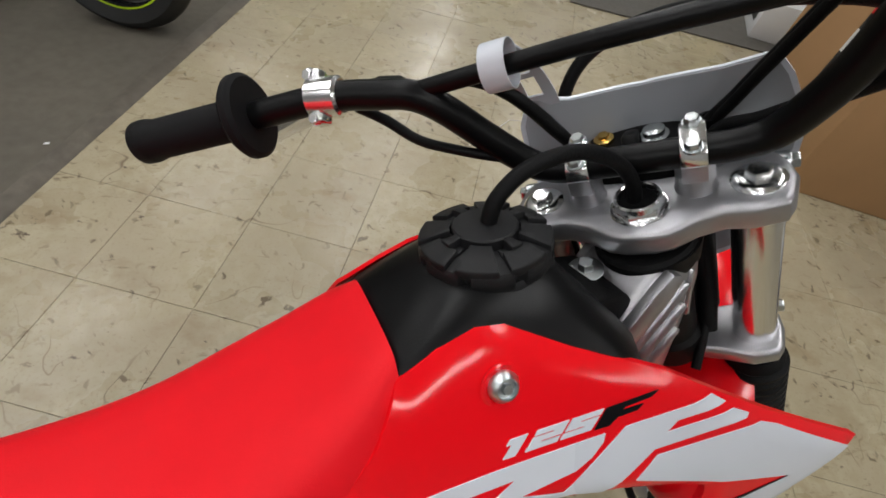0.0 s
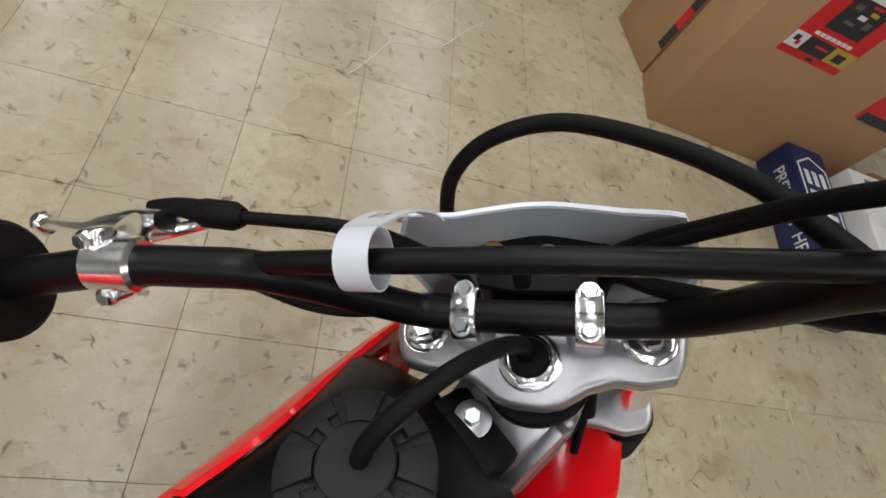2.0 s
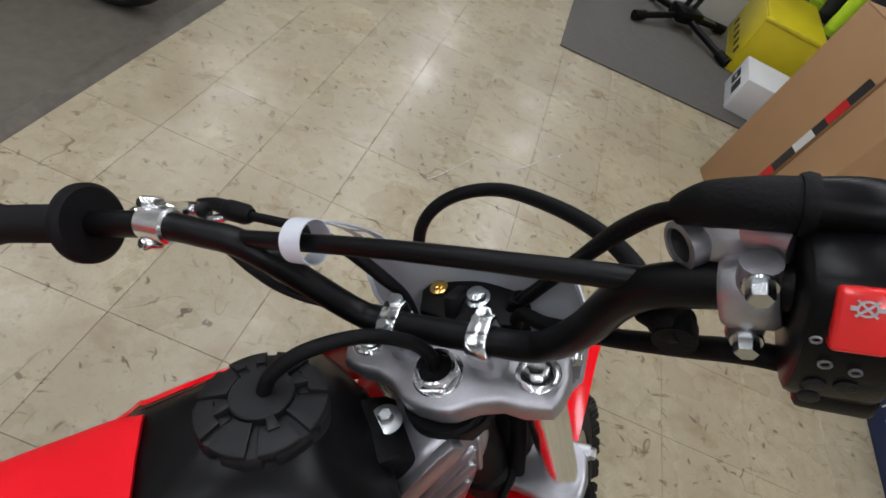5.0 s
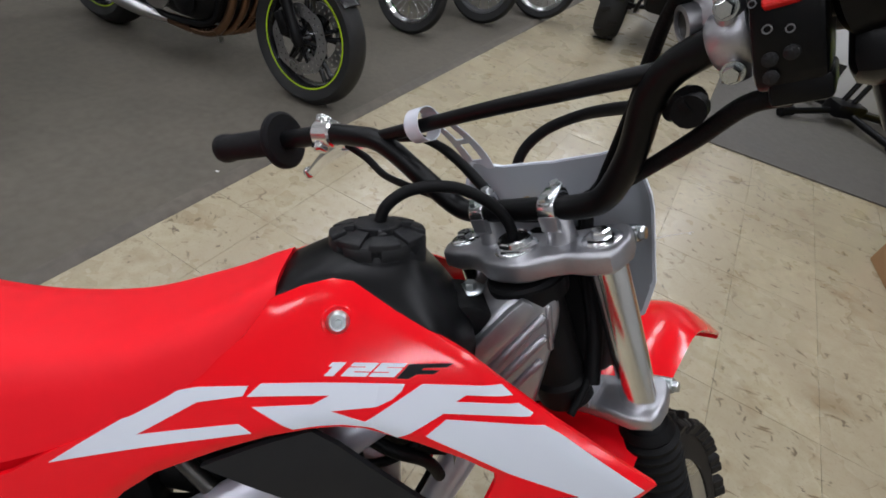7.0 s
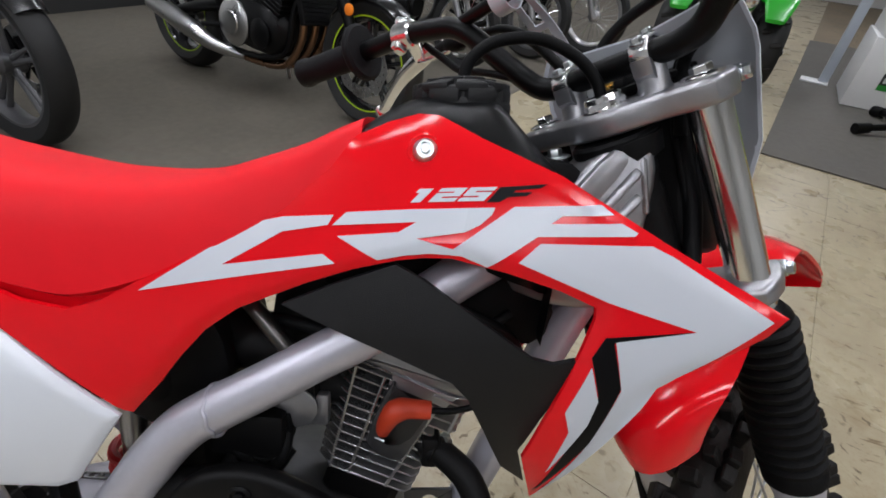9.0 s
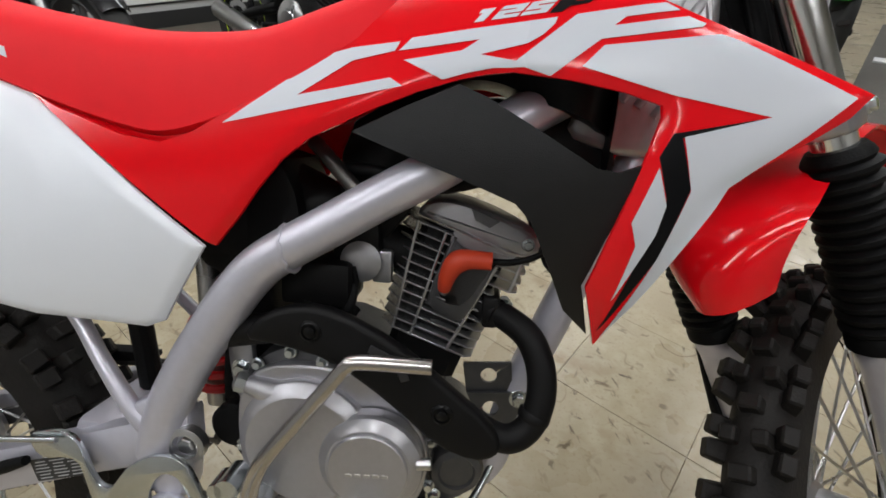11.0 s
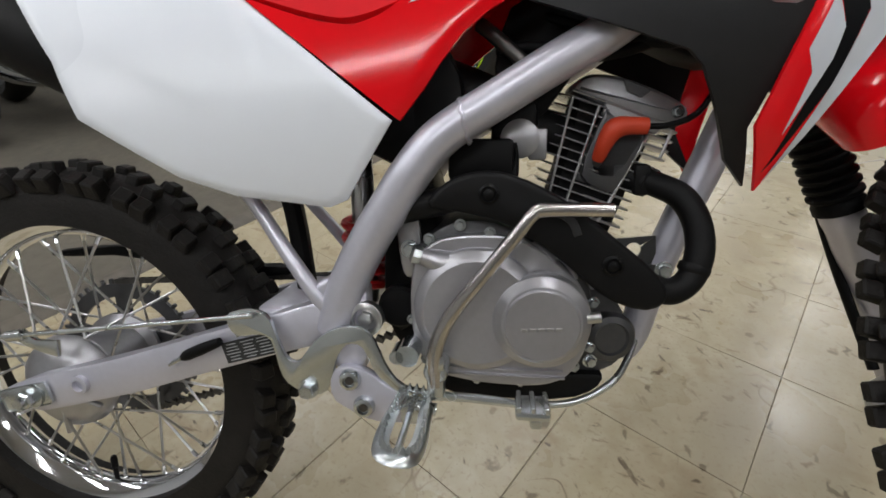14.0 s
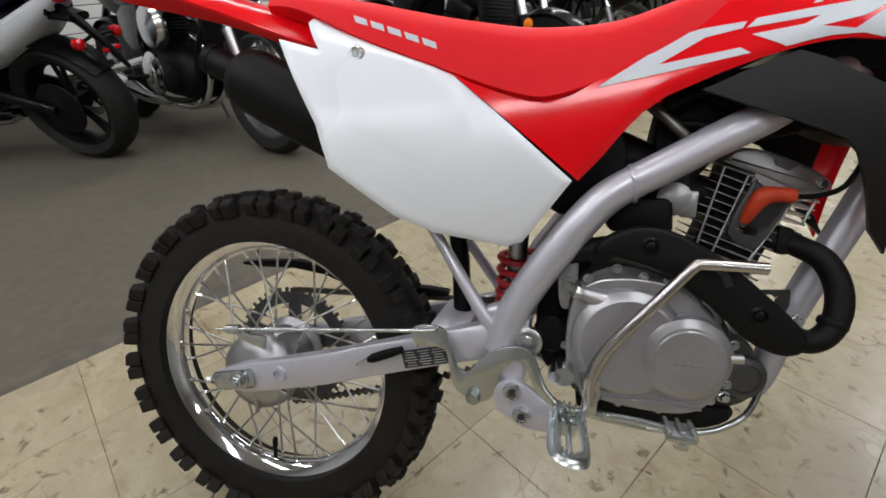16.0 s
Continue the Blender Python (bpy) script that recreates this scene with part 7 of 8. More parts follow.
        part("air_cleaner", lathe([(0.11, 0), (0.115, 0.02), (0.10, 0.055), (0.03, 0.07)], (-0.66, -0.17, 0.60), (0, -1, 0), 28), CHROME, eng, "chrome air cleaner")
    else:
        t2 = Matrix.Translation((-0.56, 0, 0.46)) @ tilt
        part("cylinder", box((0.19, 0.33, 0.13), (0, 0, 0.03), 0.015), engine, eng, "", t2)
        for k in range(5):
            part("fin", box((0.20, 0.34, 0.006), (0, 0, -0.02 + 0.022 * k), 0.002, segs=1), engine, eng, "", t2)
        part("cylinder_head", box((0.20, 0.37, 0.10), (0.01, 0, 0.145), 0.025), engine, eng, "", t2)
        rad_m = Matrix.Translation((-0.33, 0, 0.55)) @ Matrix.Rotation(-0.28, 4, "Y")
        rad = part("radiator", box((0.035, 0.34, 0.26), (0, 0, 0), 0.006), MATT_BLACK_SHADE, root, "", rad_m)
        for k in range(12):
            part("slat", box((0.004, 0.32, 0.004), (0.0195, 0, -0.11 + 0.02 * k)), BLACK, rad, "", rad_m)
    for s in (-1, 1):
        part("engine_cover", lathe([(0.11, 0), (0.112, 0.018), (0.098, 0.03), (0.06, 0.036), (0.055, 0.044), (0.02, 0.046)], (-0.76, s * 0.185, 0.36), (0, s, 0), 28), CHROME if cruiser else STEEL, eng, "round polished engine cover")
        part("engine_cover", lathe([(0.07, 0), (0.072, 0.014), (0.05, 0.024), (0.01, 0.026)], (-0.57, s * 0.185, 0.34), (0, s, 0), 24), engine, eng)
    for y in ((-0.12, -0.04, 0.04, 0.12) if not cruiser else (-0.09, 0.02)):
        x0 = -0.44 if not cruiser else -0.47
        part("exhaust_header", tube([(x0, y, 0.56), (x0 + 0.09, y, 0.51), (x0 + 0.085, y * 0.95, 0.36), (x0 - 0.01, y * 0.8 - 0.02, 0.22), (x0 - 0.18, y * 0.5 - 0.04, 0.175), (-0.85, -0.08 + y * 0.2, 0.18)], 0.019, 10, 5), pipe, root, "heat-tinted exhaust pipe")
    part("muffler", tube([(-0.80, -0.11, 0.185), (-0.95, -0.18, 0.21), (-1.12, -0.21, 0.27), (-1.42, -0.225, 0.36 if not cruiser else 0.30)], [0.024, 0.034, 0.050, 0.052], 18, 5), muffler, root, "round exhaust silencer")
    part("tank", pod([(-0.30, 0.84 + h, 0.06, 0.05, 0.8), (-0.38, 0.87 + h, 0.13, 0.11, 0.75), (-0.56, 0.89 + h, 0.165, 0.13, 0.75), (-0.74, 0.85 + h, 0.14, 0.11, 0.75), (-0.86, 0.79 + h, 0.08, 0.06, 0.8)], 20), body, root)
    part("seat", pod([(-0.80, 0.78 + h, 0.08, 0.03, 0.7), (-0.94, 0.775 + h, 0.13, 0.045, 0.6), (-1.14, 0.80 + h, 0.15, 0.05, 0.6), (-1.34, 0.87 + h, 0.12, 0.05, 0.6), (-1.52, 0.90 + h, 0.07, 0.03, 0.7)], 16), FABRIC, root)
    part("tail", pod([(-1.0, 0.73 + h, 0.11, 0.03, 0.7), (-1.2, 0.76 + h, 0.13, 0.05, 0.6), (-1.45, 0.85 + h, 0.10, 0.05, 0.6), (-1.70, 0.92 + h, 0.05, 0.025, 0.7)], 16), body, root)
    part("plate_bracket", tube([(-1.46, 0, 0.80 + h), (-1.62, 0, 0.73 + h), (-1.74, 0, 0.60 + h), (-1.82, 0, 0.48 + h)], [0.07, 0.065, 0.055, 0.03], 10, 4, 0.35), BLACK, root)
    if tail_lights:
        part("tail_light", box((0.05, 0.12, 0.04), (-1.66, 0, 0.80), 0.012), LENS_RED, root, "red tail lamp")
        for s in (-1, 1):
            stem = part("indicator_stem", rod((-1.70, 0, 0.63), (-1.72, s * 0.11, 0.62), 0.008, 8), BLACK, root)
            part("indicator", lathe([(0.006, -0.03), (0.024, -0.02), (0.026, 0.01), (0.012, 0.022)], (-1.725, s * 0.12, 0.62), (-1, 0, 0), 14), LENS_RED, stem, "red indicator lens")
        part("plate_lamp", box((0.03, 0.09, 0.02), (-1.77, 0, 0.57), 0.006), LENS_RED, root, "red plate lamp")
    if faired:
        for s in (-1, 1):
            out = rounded([(-0.10, 0.80), (-0.55, 0.78), (-0.80, 0.62), (-0.78, 0.40), (-0.50, 0.30), (-0.30, 0.44)], 1)
            part("side_fairing", prism(out, lambda a, b, q: Vector((a, q, b)), s * 0.185, s * 0.20, 0.003), second, root)
        part("tail_panel", pod([(-0.80, 0.50, 0.18, 0.06, 0.7), (-1.15, 0.585, 0.19, 0.085, 0.6), (-1.45, 0.70, 0.15, 0.07, 0.7), (-1.66, 0.82, 0.05, 0.03, 0.8)], 16), second, root, "white tail panel")
        part("rear_sprocket", lathe([(0.02, -0.004), (0.125, -0.004), (0.128, 0), (0.125, 0.004), (0.07, 0.006), (0.05, 0.016), (0.01, 0.018)], (-wb, rear_half + 0.012, Rr), (0, 1, 0), 32), MATT_BLACK_SHADE, root, "dark rear sprocket")
        part("inner_tail", pod([(-0.85, 0.56, 0.13, 0.08, 0.6), (-1.05, 0.62, 0.14, 0.09, 0.6), (-1.30, 0.69, 0.10, 0.06, 0.6), (-1.50, 0.74, 0.07, 0.035, 0.7), (-1.68, 0.71, 0.06, 0.018, 0.7)], 14), BLACK, root, "black inner tail and mudguard")
    arc_fender(Rr, -wb, radians(150), radians(60), rear_half + 0.012, BLACK, root, "rear_hugger")
    part("battery_box", box((0.24, 0.26, 0.26), (-1.0, 0, 0.58), 0.03), BLACK, root)
    part("undertail", pod([(-1.05, 0.66, 0.12, 0.06, 0.6), (-1.30, 0.70, 0.13, 0.06, 0.6), (-1.60, 0.76, 0.08, 0.03, 0.7)], 16), BLACK, root)
    if cruiser:
        part("radiator", box((0.05, 0.20, 0.34), (-0.36, 0, 0.52), 0.012, Matrix.Rotation(0.0, 4, "Y")), MATT_BLACK_SHADE, root)
        part("side_cover", prism(rounded([(-0.82, 0.70), (-1.10, 0.70), (-1.14, 0.54), (-0.98, 0.44), (-0.84, 0.50)]), lambda a, b, q: Vector((a, q, b)), -0.17, -0.14, 0.006), GLOSS_BLACK, root)
    part("side_stand", rod((-0.80, 0.15, 0.26), (-0.83, 0.235, 0.035), 0.011, 10), STEEL, root)
    part("brake_hose", tube([ax + Vector((-0.06, -0.09, 0.10)), ax + Vector((-0.18, -0.11, 0.28)), ax + Vector((-0.20, -0.08, 0.50))], 0.005, 6, 5), RUBBER, root)
    root.matrix_basis = at
    return tagged(root, label, "motorcycle", group="parked motorcycles")


CARPET_TOP = 0.0125


def standing(x, y, heading, lean):
    """Place of a parked bike: lean to its left about the line of its tyres."""
    return Matrix.Translation((x, y, CARPET_TOP)) @ Matrix.Rotation(radians(heading), 4, "Z") @ Matrix.Rotation(radians(-lean), 4, "X")


parked_bike("black naked motorcycle with yellow-green rim stripes and copper header pipes", standing(-0.845, 1.065, 3.5, 8), 1.42, stripe=LIME, frame_mat=BLACK, muffler=STEEL)
parked_bike("black cruiser motorcycle with chrome engine and grey alloy wheels", standing(-1.67, -0.12, 12, 6), 1.55, 0.335, 0.31, 0.245, 0.22, "twin", GREY_RIM, engine=MATT_BLACK_SHADE, pipe=CHROME, cruiser=True, disc=0.14, sides=(1,), reflector=False)
c_head = radians(218)
parked_bike("blue and white sport motorcycle with red tail lamps", standing(-2.40 + 1.40 * math.cos(c_head), -0.81 + 1.40 * math.sin(c_head), 218, 7), 1.40, rim=MATT_BLACK_SHADE, body=BLUE_PAINT, second=DECAL_WHITE, muffler=BLACK, pipe=STEEL, tail_lights=True, faired=True, reflector=False)
# a lime trellis frame shows on the bike behind the naked one
parked_bike("black naked motorcycle with lime trellis frame", standing(-2.45, 2.75, 4, 7), 1.40, frame_mat=LIME, body=GREEN, muffler=STEEL)


def trail_bike(label, at, R=0.27, rim_r=0.21, rim=None, plastics=None, disc=0.0, fork=None):
    """A small parked trail bike. Origin under its front axle, x ahead."""
    root = empty("trail_bike")
    plastics, rim, fork = plastics or GREEN, rim or CHROME, fork or CHROME
    wb = 1.12
    road_wheel(root, "front_wheel", 0, R, rim_r, 0.038, "wire", rim, None, disc, (-1,), "black tyre", CAST)
    road_wheel(root, "rear_wheel", -wb, R - 0.02, rim_r - 0.02, 0.046, "wire", rim, None, 0, (), "black tyre", CAST)
    rake = Vector((-0.44, 0, 0.9)).normalized()
    for s in (-1, 1):
        a = Vector((0.02, s * 0.075, R - 0.02))
        leg = part("fork_leg", lathe([(0.014, 0), (0.022, 0.03), (0.021, 0.25), (0.024, 0.27)], a, rake, 14), CAST, root)
        part("fork_tube", rod(a + rake * 0.26, a + rake * 0.58, 0.017, 12), fork, leg)
        part("frame_tube", tube([(-0.26, s * 0.03, 0.72), (-0.42, s * 0.08, 0.50), (-0.48, s * 0.09, 0.24), (-0.75, s * 0.09, 0.24), (-0.80, s * 0.09, 0.42), (-0.95, s * 0.07, 0.66)], 0.014, 8, 5), BLACK, root)
        part("swingarm", tube([(-0.76, s * 0.08, 0.32), (-wb, s * 0.075, R - 0.02)], 0.016, 8), STEEL, root)
        part("shroud", prism(rounded([(-0.16, 0.74), (-0.34, 0.80), (-0.62, 0.72), (-0.55, 0.60), (-0.34, 0.50)], 1), lambda p, q, h: Vector((p, h, q)), s * 0.135, s * 0.145, 0.002), plastics, root)
        part("side_panel", prism(rounded([(-0.66, 0.68), (-1.05, 0.74), (-0.98, 0.58), (-0.76, 0.46)], 1), lambda p, q, h: Vector((p, h, q)), s * 0.11, s * 0.12, 0.002), plastics, root)
    part("front_fender", pod([(0.30, 0.60, 0.03, 0.006, 0.7), (0.15, 0.66, 0.065, 0.010, 0.7), (-0.08, 0.69, 0.075, 0.012, 0.7), (-0.26, 0.64, 0.05, 0.010, 0.7)]), plastics, root)
    part("rear_fender", pod([(-0.80, 0.72, 0.07, 0.02, 0.7), (-1.1, 0.77, 0.085, 0.014, 0.7), (-1.36, 0.78, 0.06, 0.008, 0.7)]), plastics, root)
    part("tank", pod([(-0.28, 0.74, 0.05, 0.04, 0.8), (-0.42, 0.79, 0.11, 0.08, 0.75), (-0.60, 0.76, 0.08, 0.06, 0.8)]), plastics, root)
    part("seat", pod([(-0.50, 0.79, 0.07, 0.02, 0.7), (-0.75, 0.765, 0.10, 0.045, 0.6), (-1.12, 0.80, 0.08, 0.03, 0.7)]), FABRIC, root)
    part("engine", merged(pod([(-0.42, 0.33, 0.06, 0.06, 0.7), (-0.55, 0.33, 0.11, 0.10, 0.6), (-0.74, 0.34, 0.08, 0.07, 0.7)]), *[box((0.13, 0.14, 0.006), (-0.52, 0, 0.44 + 0.018 * k), 0.002, segs=1) for k in range(7)], box((0.10, 0.11, 0.13), (-0.52, 0, 0.49))), BLACK, root)
    top = Vector((0.02, 0, R)) + rake * 0.60
    part("handlebar", tube([top + Vector(q) for q in ((-0.14, -0.33, 0.10), (-0.06, -0.22, 0.11), (0, -0.06, 0.02), (0, 0.06, 0.02), (-0.06, 0.22, 0.11), (-0.14, 0.33, 0.10))], 0.011, 8, 5), BLACK, root)
    part("fork_clamp", box((0.06, 0.20, 0.03), Vector((0.02, 0, R)) + rake * 0.55, 0.008), BLACK, root)
    part("number_plate", box((0.01, 0.19, 0.18), Vector((0.10, 0, R)) + rake * 0.52, 0.004), plastics, root)
    root.matrix_basis = at
    return tagged(root, label, "trail bike", group="parked trail bikes")


trail_bike("small trail bike with chrome wire-spoked rims", standing(-1.12, 2.31, 3, 8), 0.27, 0.20, CHROME, BLACK)
trail_bike("green trail bike with gold-tinted brake disc", standing(-0.92, 2.98, 2, 8), 0.29, 0.215, GREY_RIM, GREEN, 0.12)
trail_bike("green trail bike with grey rims", standing(-0.66, 3.55, 2, 8), 0.29, 0.225, STEEL, GREEN)


LUG = bpy.data.meshes.new("lug")
lug_bm = box((0.012, 0.07, 0.03), (0, 0, 0), 0.003, segs=1)
lug_bm.to_mesh(LUG)
lug_bm.free()
LUG.materials.append(TYRE)


def quad_bike():
    """A green quad. Origin on the floor between the front wheels, x ahead."""
    root = empty("quad_bike")
    for x in (0.0, -1.18):
        for s in (-1, 1):
            wheel = road_wheel(root, "wheel", x, 0.27, 0.15, 0.10, "single", BLACK, None, 0, (), "fat black off-road tyre", None, s * 0.34)
            for k in range(20):
                lug = new("lug", LUG)
                lug.parent = wheel
                lug.matrix_basis = Matrix.Translation((x, s * 0.34, 0.27)) @ Matrix.Rotation(2 * math.pi * k / 20, 4, "Y") @ Matrix.Translation((0.268, (0.04 if k % 2 else -0.04), 0)) @ Matrix.Rotation(0.3, 4, "X")
            part("fender", pod([(x + 0.30, 0.50, 0.06, 0.012, 0.7), (x + 0.18, 0.60, 0.10, 0.018, 0.7), (x - 0.05, 0.645, 0.12, 0.02, 0.7), (x - 0.26, 0.58, 0.10, 0.015, 0.7)]), GREEN, root, "", Matrix.Translation((0, s * 0.31, 0)))
            part("axle_arm", rod((x, s * 0.05, 0.30), (x, s * 0.25, 0.27), 0.018, 8), BLACK, root)
    part("bonnet", pod([(0.32, 0.52, 0.08, 0.06, 0.6), (0.15, 0.60, 0.18, 0.09, 0.6), (-0.10, 0.68, 0.17, 0.09, 0.6), (-0.36, 0.70, 0.12, 0.08, 0.6)]), GREEN, root)
    part("seat", pod([(-0.30, 0.72, 0.09, 0.04, 0.6), (-0.6, 0.69, 0.13, 0.06, 0.6), (-1.1, 0.73, 0.13, 0.05, 0.6), (-1.3, 0.74, 0.08, 0.03, 0.6)]), FABRIC, root)
    part("chassis", pod([(0.20, 0.36, 0.12, 0.06, 0.5), (-0.3, 0.38, 0.16, 0.14, 0.5), (-0.9, 0.38, 0.16, 0.12, 0.5), (-1.3, 0.38, 0.10, 0.06, 0.5)]), BLACK, root)
    part("bumper", tube([(0.20, -0.16, 0.30), (0.42, -0.17, 0.34), (0.44, -0.12, 0.46), (0.44, 0.12, 0.46), (0.42, 0.17, 0.34), (0.20, 0.16, 0.30)], 0.014, 8, 5), BLACK, root)
    part("handlebar", tube([(-0.35, -0.34, 0.92), (-0.22, -0.2, 0.94), (-0.16, 0, 0.82), (-0.22, 0.2, 0.94), (-0.35, 0.34, 0.92)], 0.012, 8, 5), BLACK, root)
    for s in (-1, 1):
        part("headlight", lathe([(0.05, 0), (0.052, 0.02), (0.03, 0.035)], (0.26, s * 0.12, 0.60), (1, 0, 0.15), 18), CHROME, root)
    root.matrix_basis = Matrix.Translation((0.27, 3.72, 0.0005)) @ Matrix.Rotation(radians(-82), 4, "Z")
    return tagged(root, "green quad bike with fat black off-road tyres", "quad bike")


quad_bike()


# ---- cartons, helmet box and shop clutter ----
def sheet(size, at, mat, parent, name="print", label="", turn=None, thick=0.0012):
    """Flat print laid on a face, in the face's own x, y."""
    m = (turn or Matrix()) @ Matrix.Translation((at[0], at[1], thick / 2 + 0.0003))
    return part(name, box((size[0], size[1], thick), (0, 0, 0)), mat, parent, label, m)


def on_face(origin, right, up):
    r, u = Vector(right).normalized(), Vector(up).normalized()
    n = r.cross(u)
    return Matrix(((r.x, u.x, n.x, origin[0]), (r.y, u.y, n.y, origin[1]), (r.z, u.z, n.z, origin[2]), (0, 0, 0, 1)))


def cardboard(size, at, turn):
    root = empty("cardboard_box")
    sx, sy, sz = size
    part("body", box(size, (sx / 2, sy / 2, sz / 2), 0.006), CARD, root)
    for y in (sy * 0.25, sy * 0.75):
        part("flap", box((sx - 0.004, sy / 2 - 0.003, 0.004), (sx / 2, y, sz + 0.0022), 0.001, segs=1), CARD, root)
    root.matrix_basis = Matrix.Translation((*at, 0.001)) @ Matrix.Rotation(radians(turn), 4, "Z")
    return root


carton = cardboard((0.95, 0.27, 0.86), (1.79, 1.155), -5.3)
front_face = on_face((0, 0, 0), (1, 0, 0), (0, 0, 1))
sheet((0.275, 0.25), (0.301, 0.579), PRINT_RED, carton, "label", "red printed label", front_face)
photo = sheet((0.150, 0.115), (0.302, 0.632), DARKPRINT, carton, "picture", "dark photograph", front_face, 0.0022)
for px, pz, sx, sz, mt in ((0.262, 0.664, 0.028, 0.020, PRINT_GREY), (0.330, 0.660, 0.030, 0.012, PRINT_YELLOW), (0.345, 0.625, 0.022, 0.022, PRINT_GREY), (0.285, 0.612, 0.040, 0.010, PRINT_GREY), (0.305, 0.640, 0.030, 0.014, PRINT_WHITE)):
    sheet((sx, sz), (px, pz), mt, carton, "picture_patch", "", front_face, 0.0030)
for k in range(7):
    sheet((0.019, 0.012), (0.232 + 0.0235 * k, 0.551), PRINT_WHITE, carton, "text_bar", "", front_face, 0.0026)
for px, w, mt in ((0.195, 0.062, PRINT_WHITE), (0.243, 0.034, DARKPRINT), (0.300, 0.080, DARKPRINT), (0.388, 0.096, PRINT_YELLOW)):
    sheet((w, 0.055), (px, 0.508), mt, carton, "picture", "", front_face, 0.0024)
for px, pz, sx, sz, mt in ((0.190, 0.514, 0.022, 0.020, DARKPRINT), (0.205, 0.500, 0.016, 0.016, PRINT_RED), (0.300, 0.512, 0.055, 0.008, PRINT_RED), (0.385, 0.506, 0.042, 0.030, DARKPRINT), (0.302, 0.466, 0.030, 0.010, DARKPRINT)):
    sheet((sx, sz), (px, pz), mt, carton, "picture_patch", "", front_face, 0.0032)
sheet((0.30, 0.075), (0.312, 0.708), DARKPRINT, carton, "picture", "", front_face, 0.0030)
sheet((0.13, 0.016), (0.29, 0.700), PRINT_WHITE, carton, "text_bar", "", front_face, 0.0040)
sheet((0.04, 0.010), (0.32, 0.680), PRINT_RED, carton, "text_bar", "", front_face, 0.0040)
sheet((0.24, 0.13), (0.80, 0.42), PRINT_RED, carton, "label", "red printed label", front_face)
sheet((0.20, 0.04), (0.80, 0.37), DARKPRINT, carton, "picture", "", front_face, 0.0026)
tagged(carton, "large brown cardboard box with red printed label", "cardboard box")

taped = cardboard((0.90, 0.35, 0.86), (1.815, 1.44), 11.6)
west_face = on_face((0, 0.35, 0), (0, -1, 0), (0, 0, 1))
sheet((0.041, 0.60), (0.328, 0.43), DARKPRINT, taped, "tape", "black packing tape with red and white blocks", west_face)
for z, mt in ((0.273, PRINT_RED), (0.46, PRINT_WHITE), (0.60, PRINT_RED)):
    sheet((0.0405, 0.085), (0.328, z), mt, taped, "tape_mark", "", west_face, 0.0024)
tagged(taped, "large brown cardboard box with patterned packing tape", "cardboard box")

lid = part("cardboard_box", box((0.5, 0.10, 0.16), (0, 0, 0.08), 0.004), CARD)
part("flap", box((0.49, 0.09, 0.004), (0, 0, 0.1625), 0.001, segs=1), CARD_EDGE, lid)
lid.matrix_basis = Matrix.Translation((3.10, 1.0, 0.001)) @ Matrix.Rotation(radians(-5), 4, "Z")
tagged(lid, "low brown cardboard box on the floor", "cardboard box")

helmet = empty("helmet_box")
HB = (0.19, 0.77, 0.154)
part("body", box(HB, (HB[0] / 2, HB[1] / 2, HB[2] / 2), 0.004), NAVY, helmet)
top_face = on_face((0.0, HB[1], HB[2]), (0, -1, 0), (1, 0, 0)) @ Matrix.Translation((0.005, -0.055, 0))
side_face = on_face((0, HB[1], 0), (0, -1, 0), (0, 0, 1))
outline = [(0.05, 0.15), (0.10, 0.074), (0.66, 0.074), (0.71, 0.15), (0.66, 0.226), (0.10, 0.226)]
for a, b in zip(outline, outline[1:] + outline[:1]):
    part("outline", box(((Vector(b) - Vector(a)).length + 0.004, 0.008, 0.0012), (0, 0, 0.0009), 0, Matrix.Translation(((a[0] + b[0]) / 2, (a[1] + b[1]) / 2, 0)) @ Matrix.Rotation(math.atan2(b[1] - a[1], b[0] - a[0]), 4, "Z")), PRINT_WHITE, helmet, "", top_face)
for k in range(5):
    x = 0.165 + 0.105 * k
    bars = [box((0.075, 0.024, 0.0012), (x, 0.15 + d, 0.0016)) for d in (-0.042, 0.0, 0.042)] if k in (0, 3) else [box((0.024, 0.108, 0.0012), (x + d, 0.15, 0.0016)) for d in (-0.026, 0.026)]
    part("mark", merged(*bars), PRINT_WHITE, helmet, "", top_face)


def lettering(words, size, mat, parent, m, name="lettering"):
    cu = bpy.data.curves.new(name, "FONT")
    cu.body, cu.size, cu.extrude, cu.align_x, cu.align_y = words, size, 0.0006, "CENTER", "CENTER"
    tmp = bpy.data.objects.new("tmp", cu)
    scene.collection.objects.link(tmp)
    deps = bpy.context.evaluated_depsgraph_get()
    me = bpy.data.meshes.new_from_object(tmp.evaluated_get(deps))
    bpy.data.objects.remove(tmp)
    bpy.data.curves.remove(cu)
    bm = bmesh.new()
    bm.from_mesh(me)
    bpy.data.meshes.remove(me)
    return part(name, bm, mat, parent, "", m)


lettering("PREMIUM  HELMETS", 0.07, PRINT_WHITE, helmet, side_face @ Matrix.Translation((0.40, 0.085, 0.0008)))
helmet.matrix_basis = Matrix.Translation((2.315, 0.33, 0.001)) @ Matrix.Rotation(radians(-4.6), 4, "Z")
tagged(helmet, "dark blue helmet box with white outline and lettering", "box")

pale = empty("white_box")
part("body", box((0.40, 0.50, 0.20), (0.2, 0.25, 0.10), 0.006), CARTON, pale)
part("seam", box((0.40, 0.05, 0.0015), (0.2, 0.25, 0.2008)), PRINT_WHITE, pale)
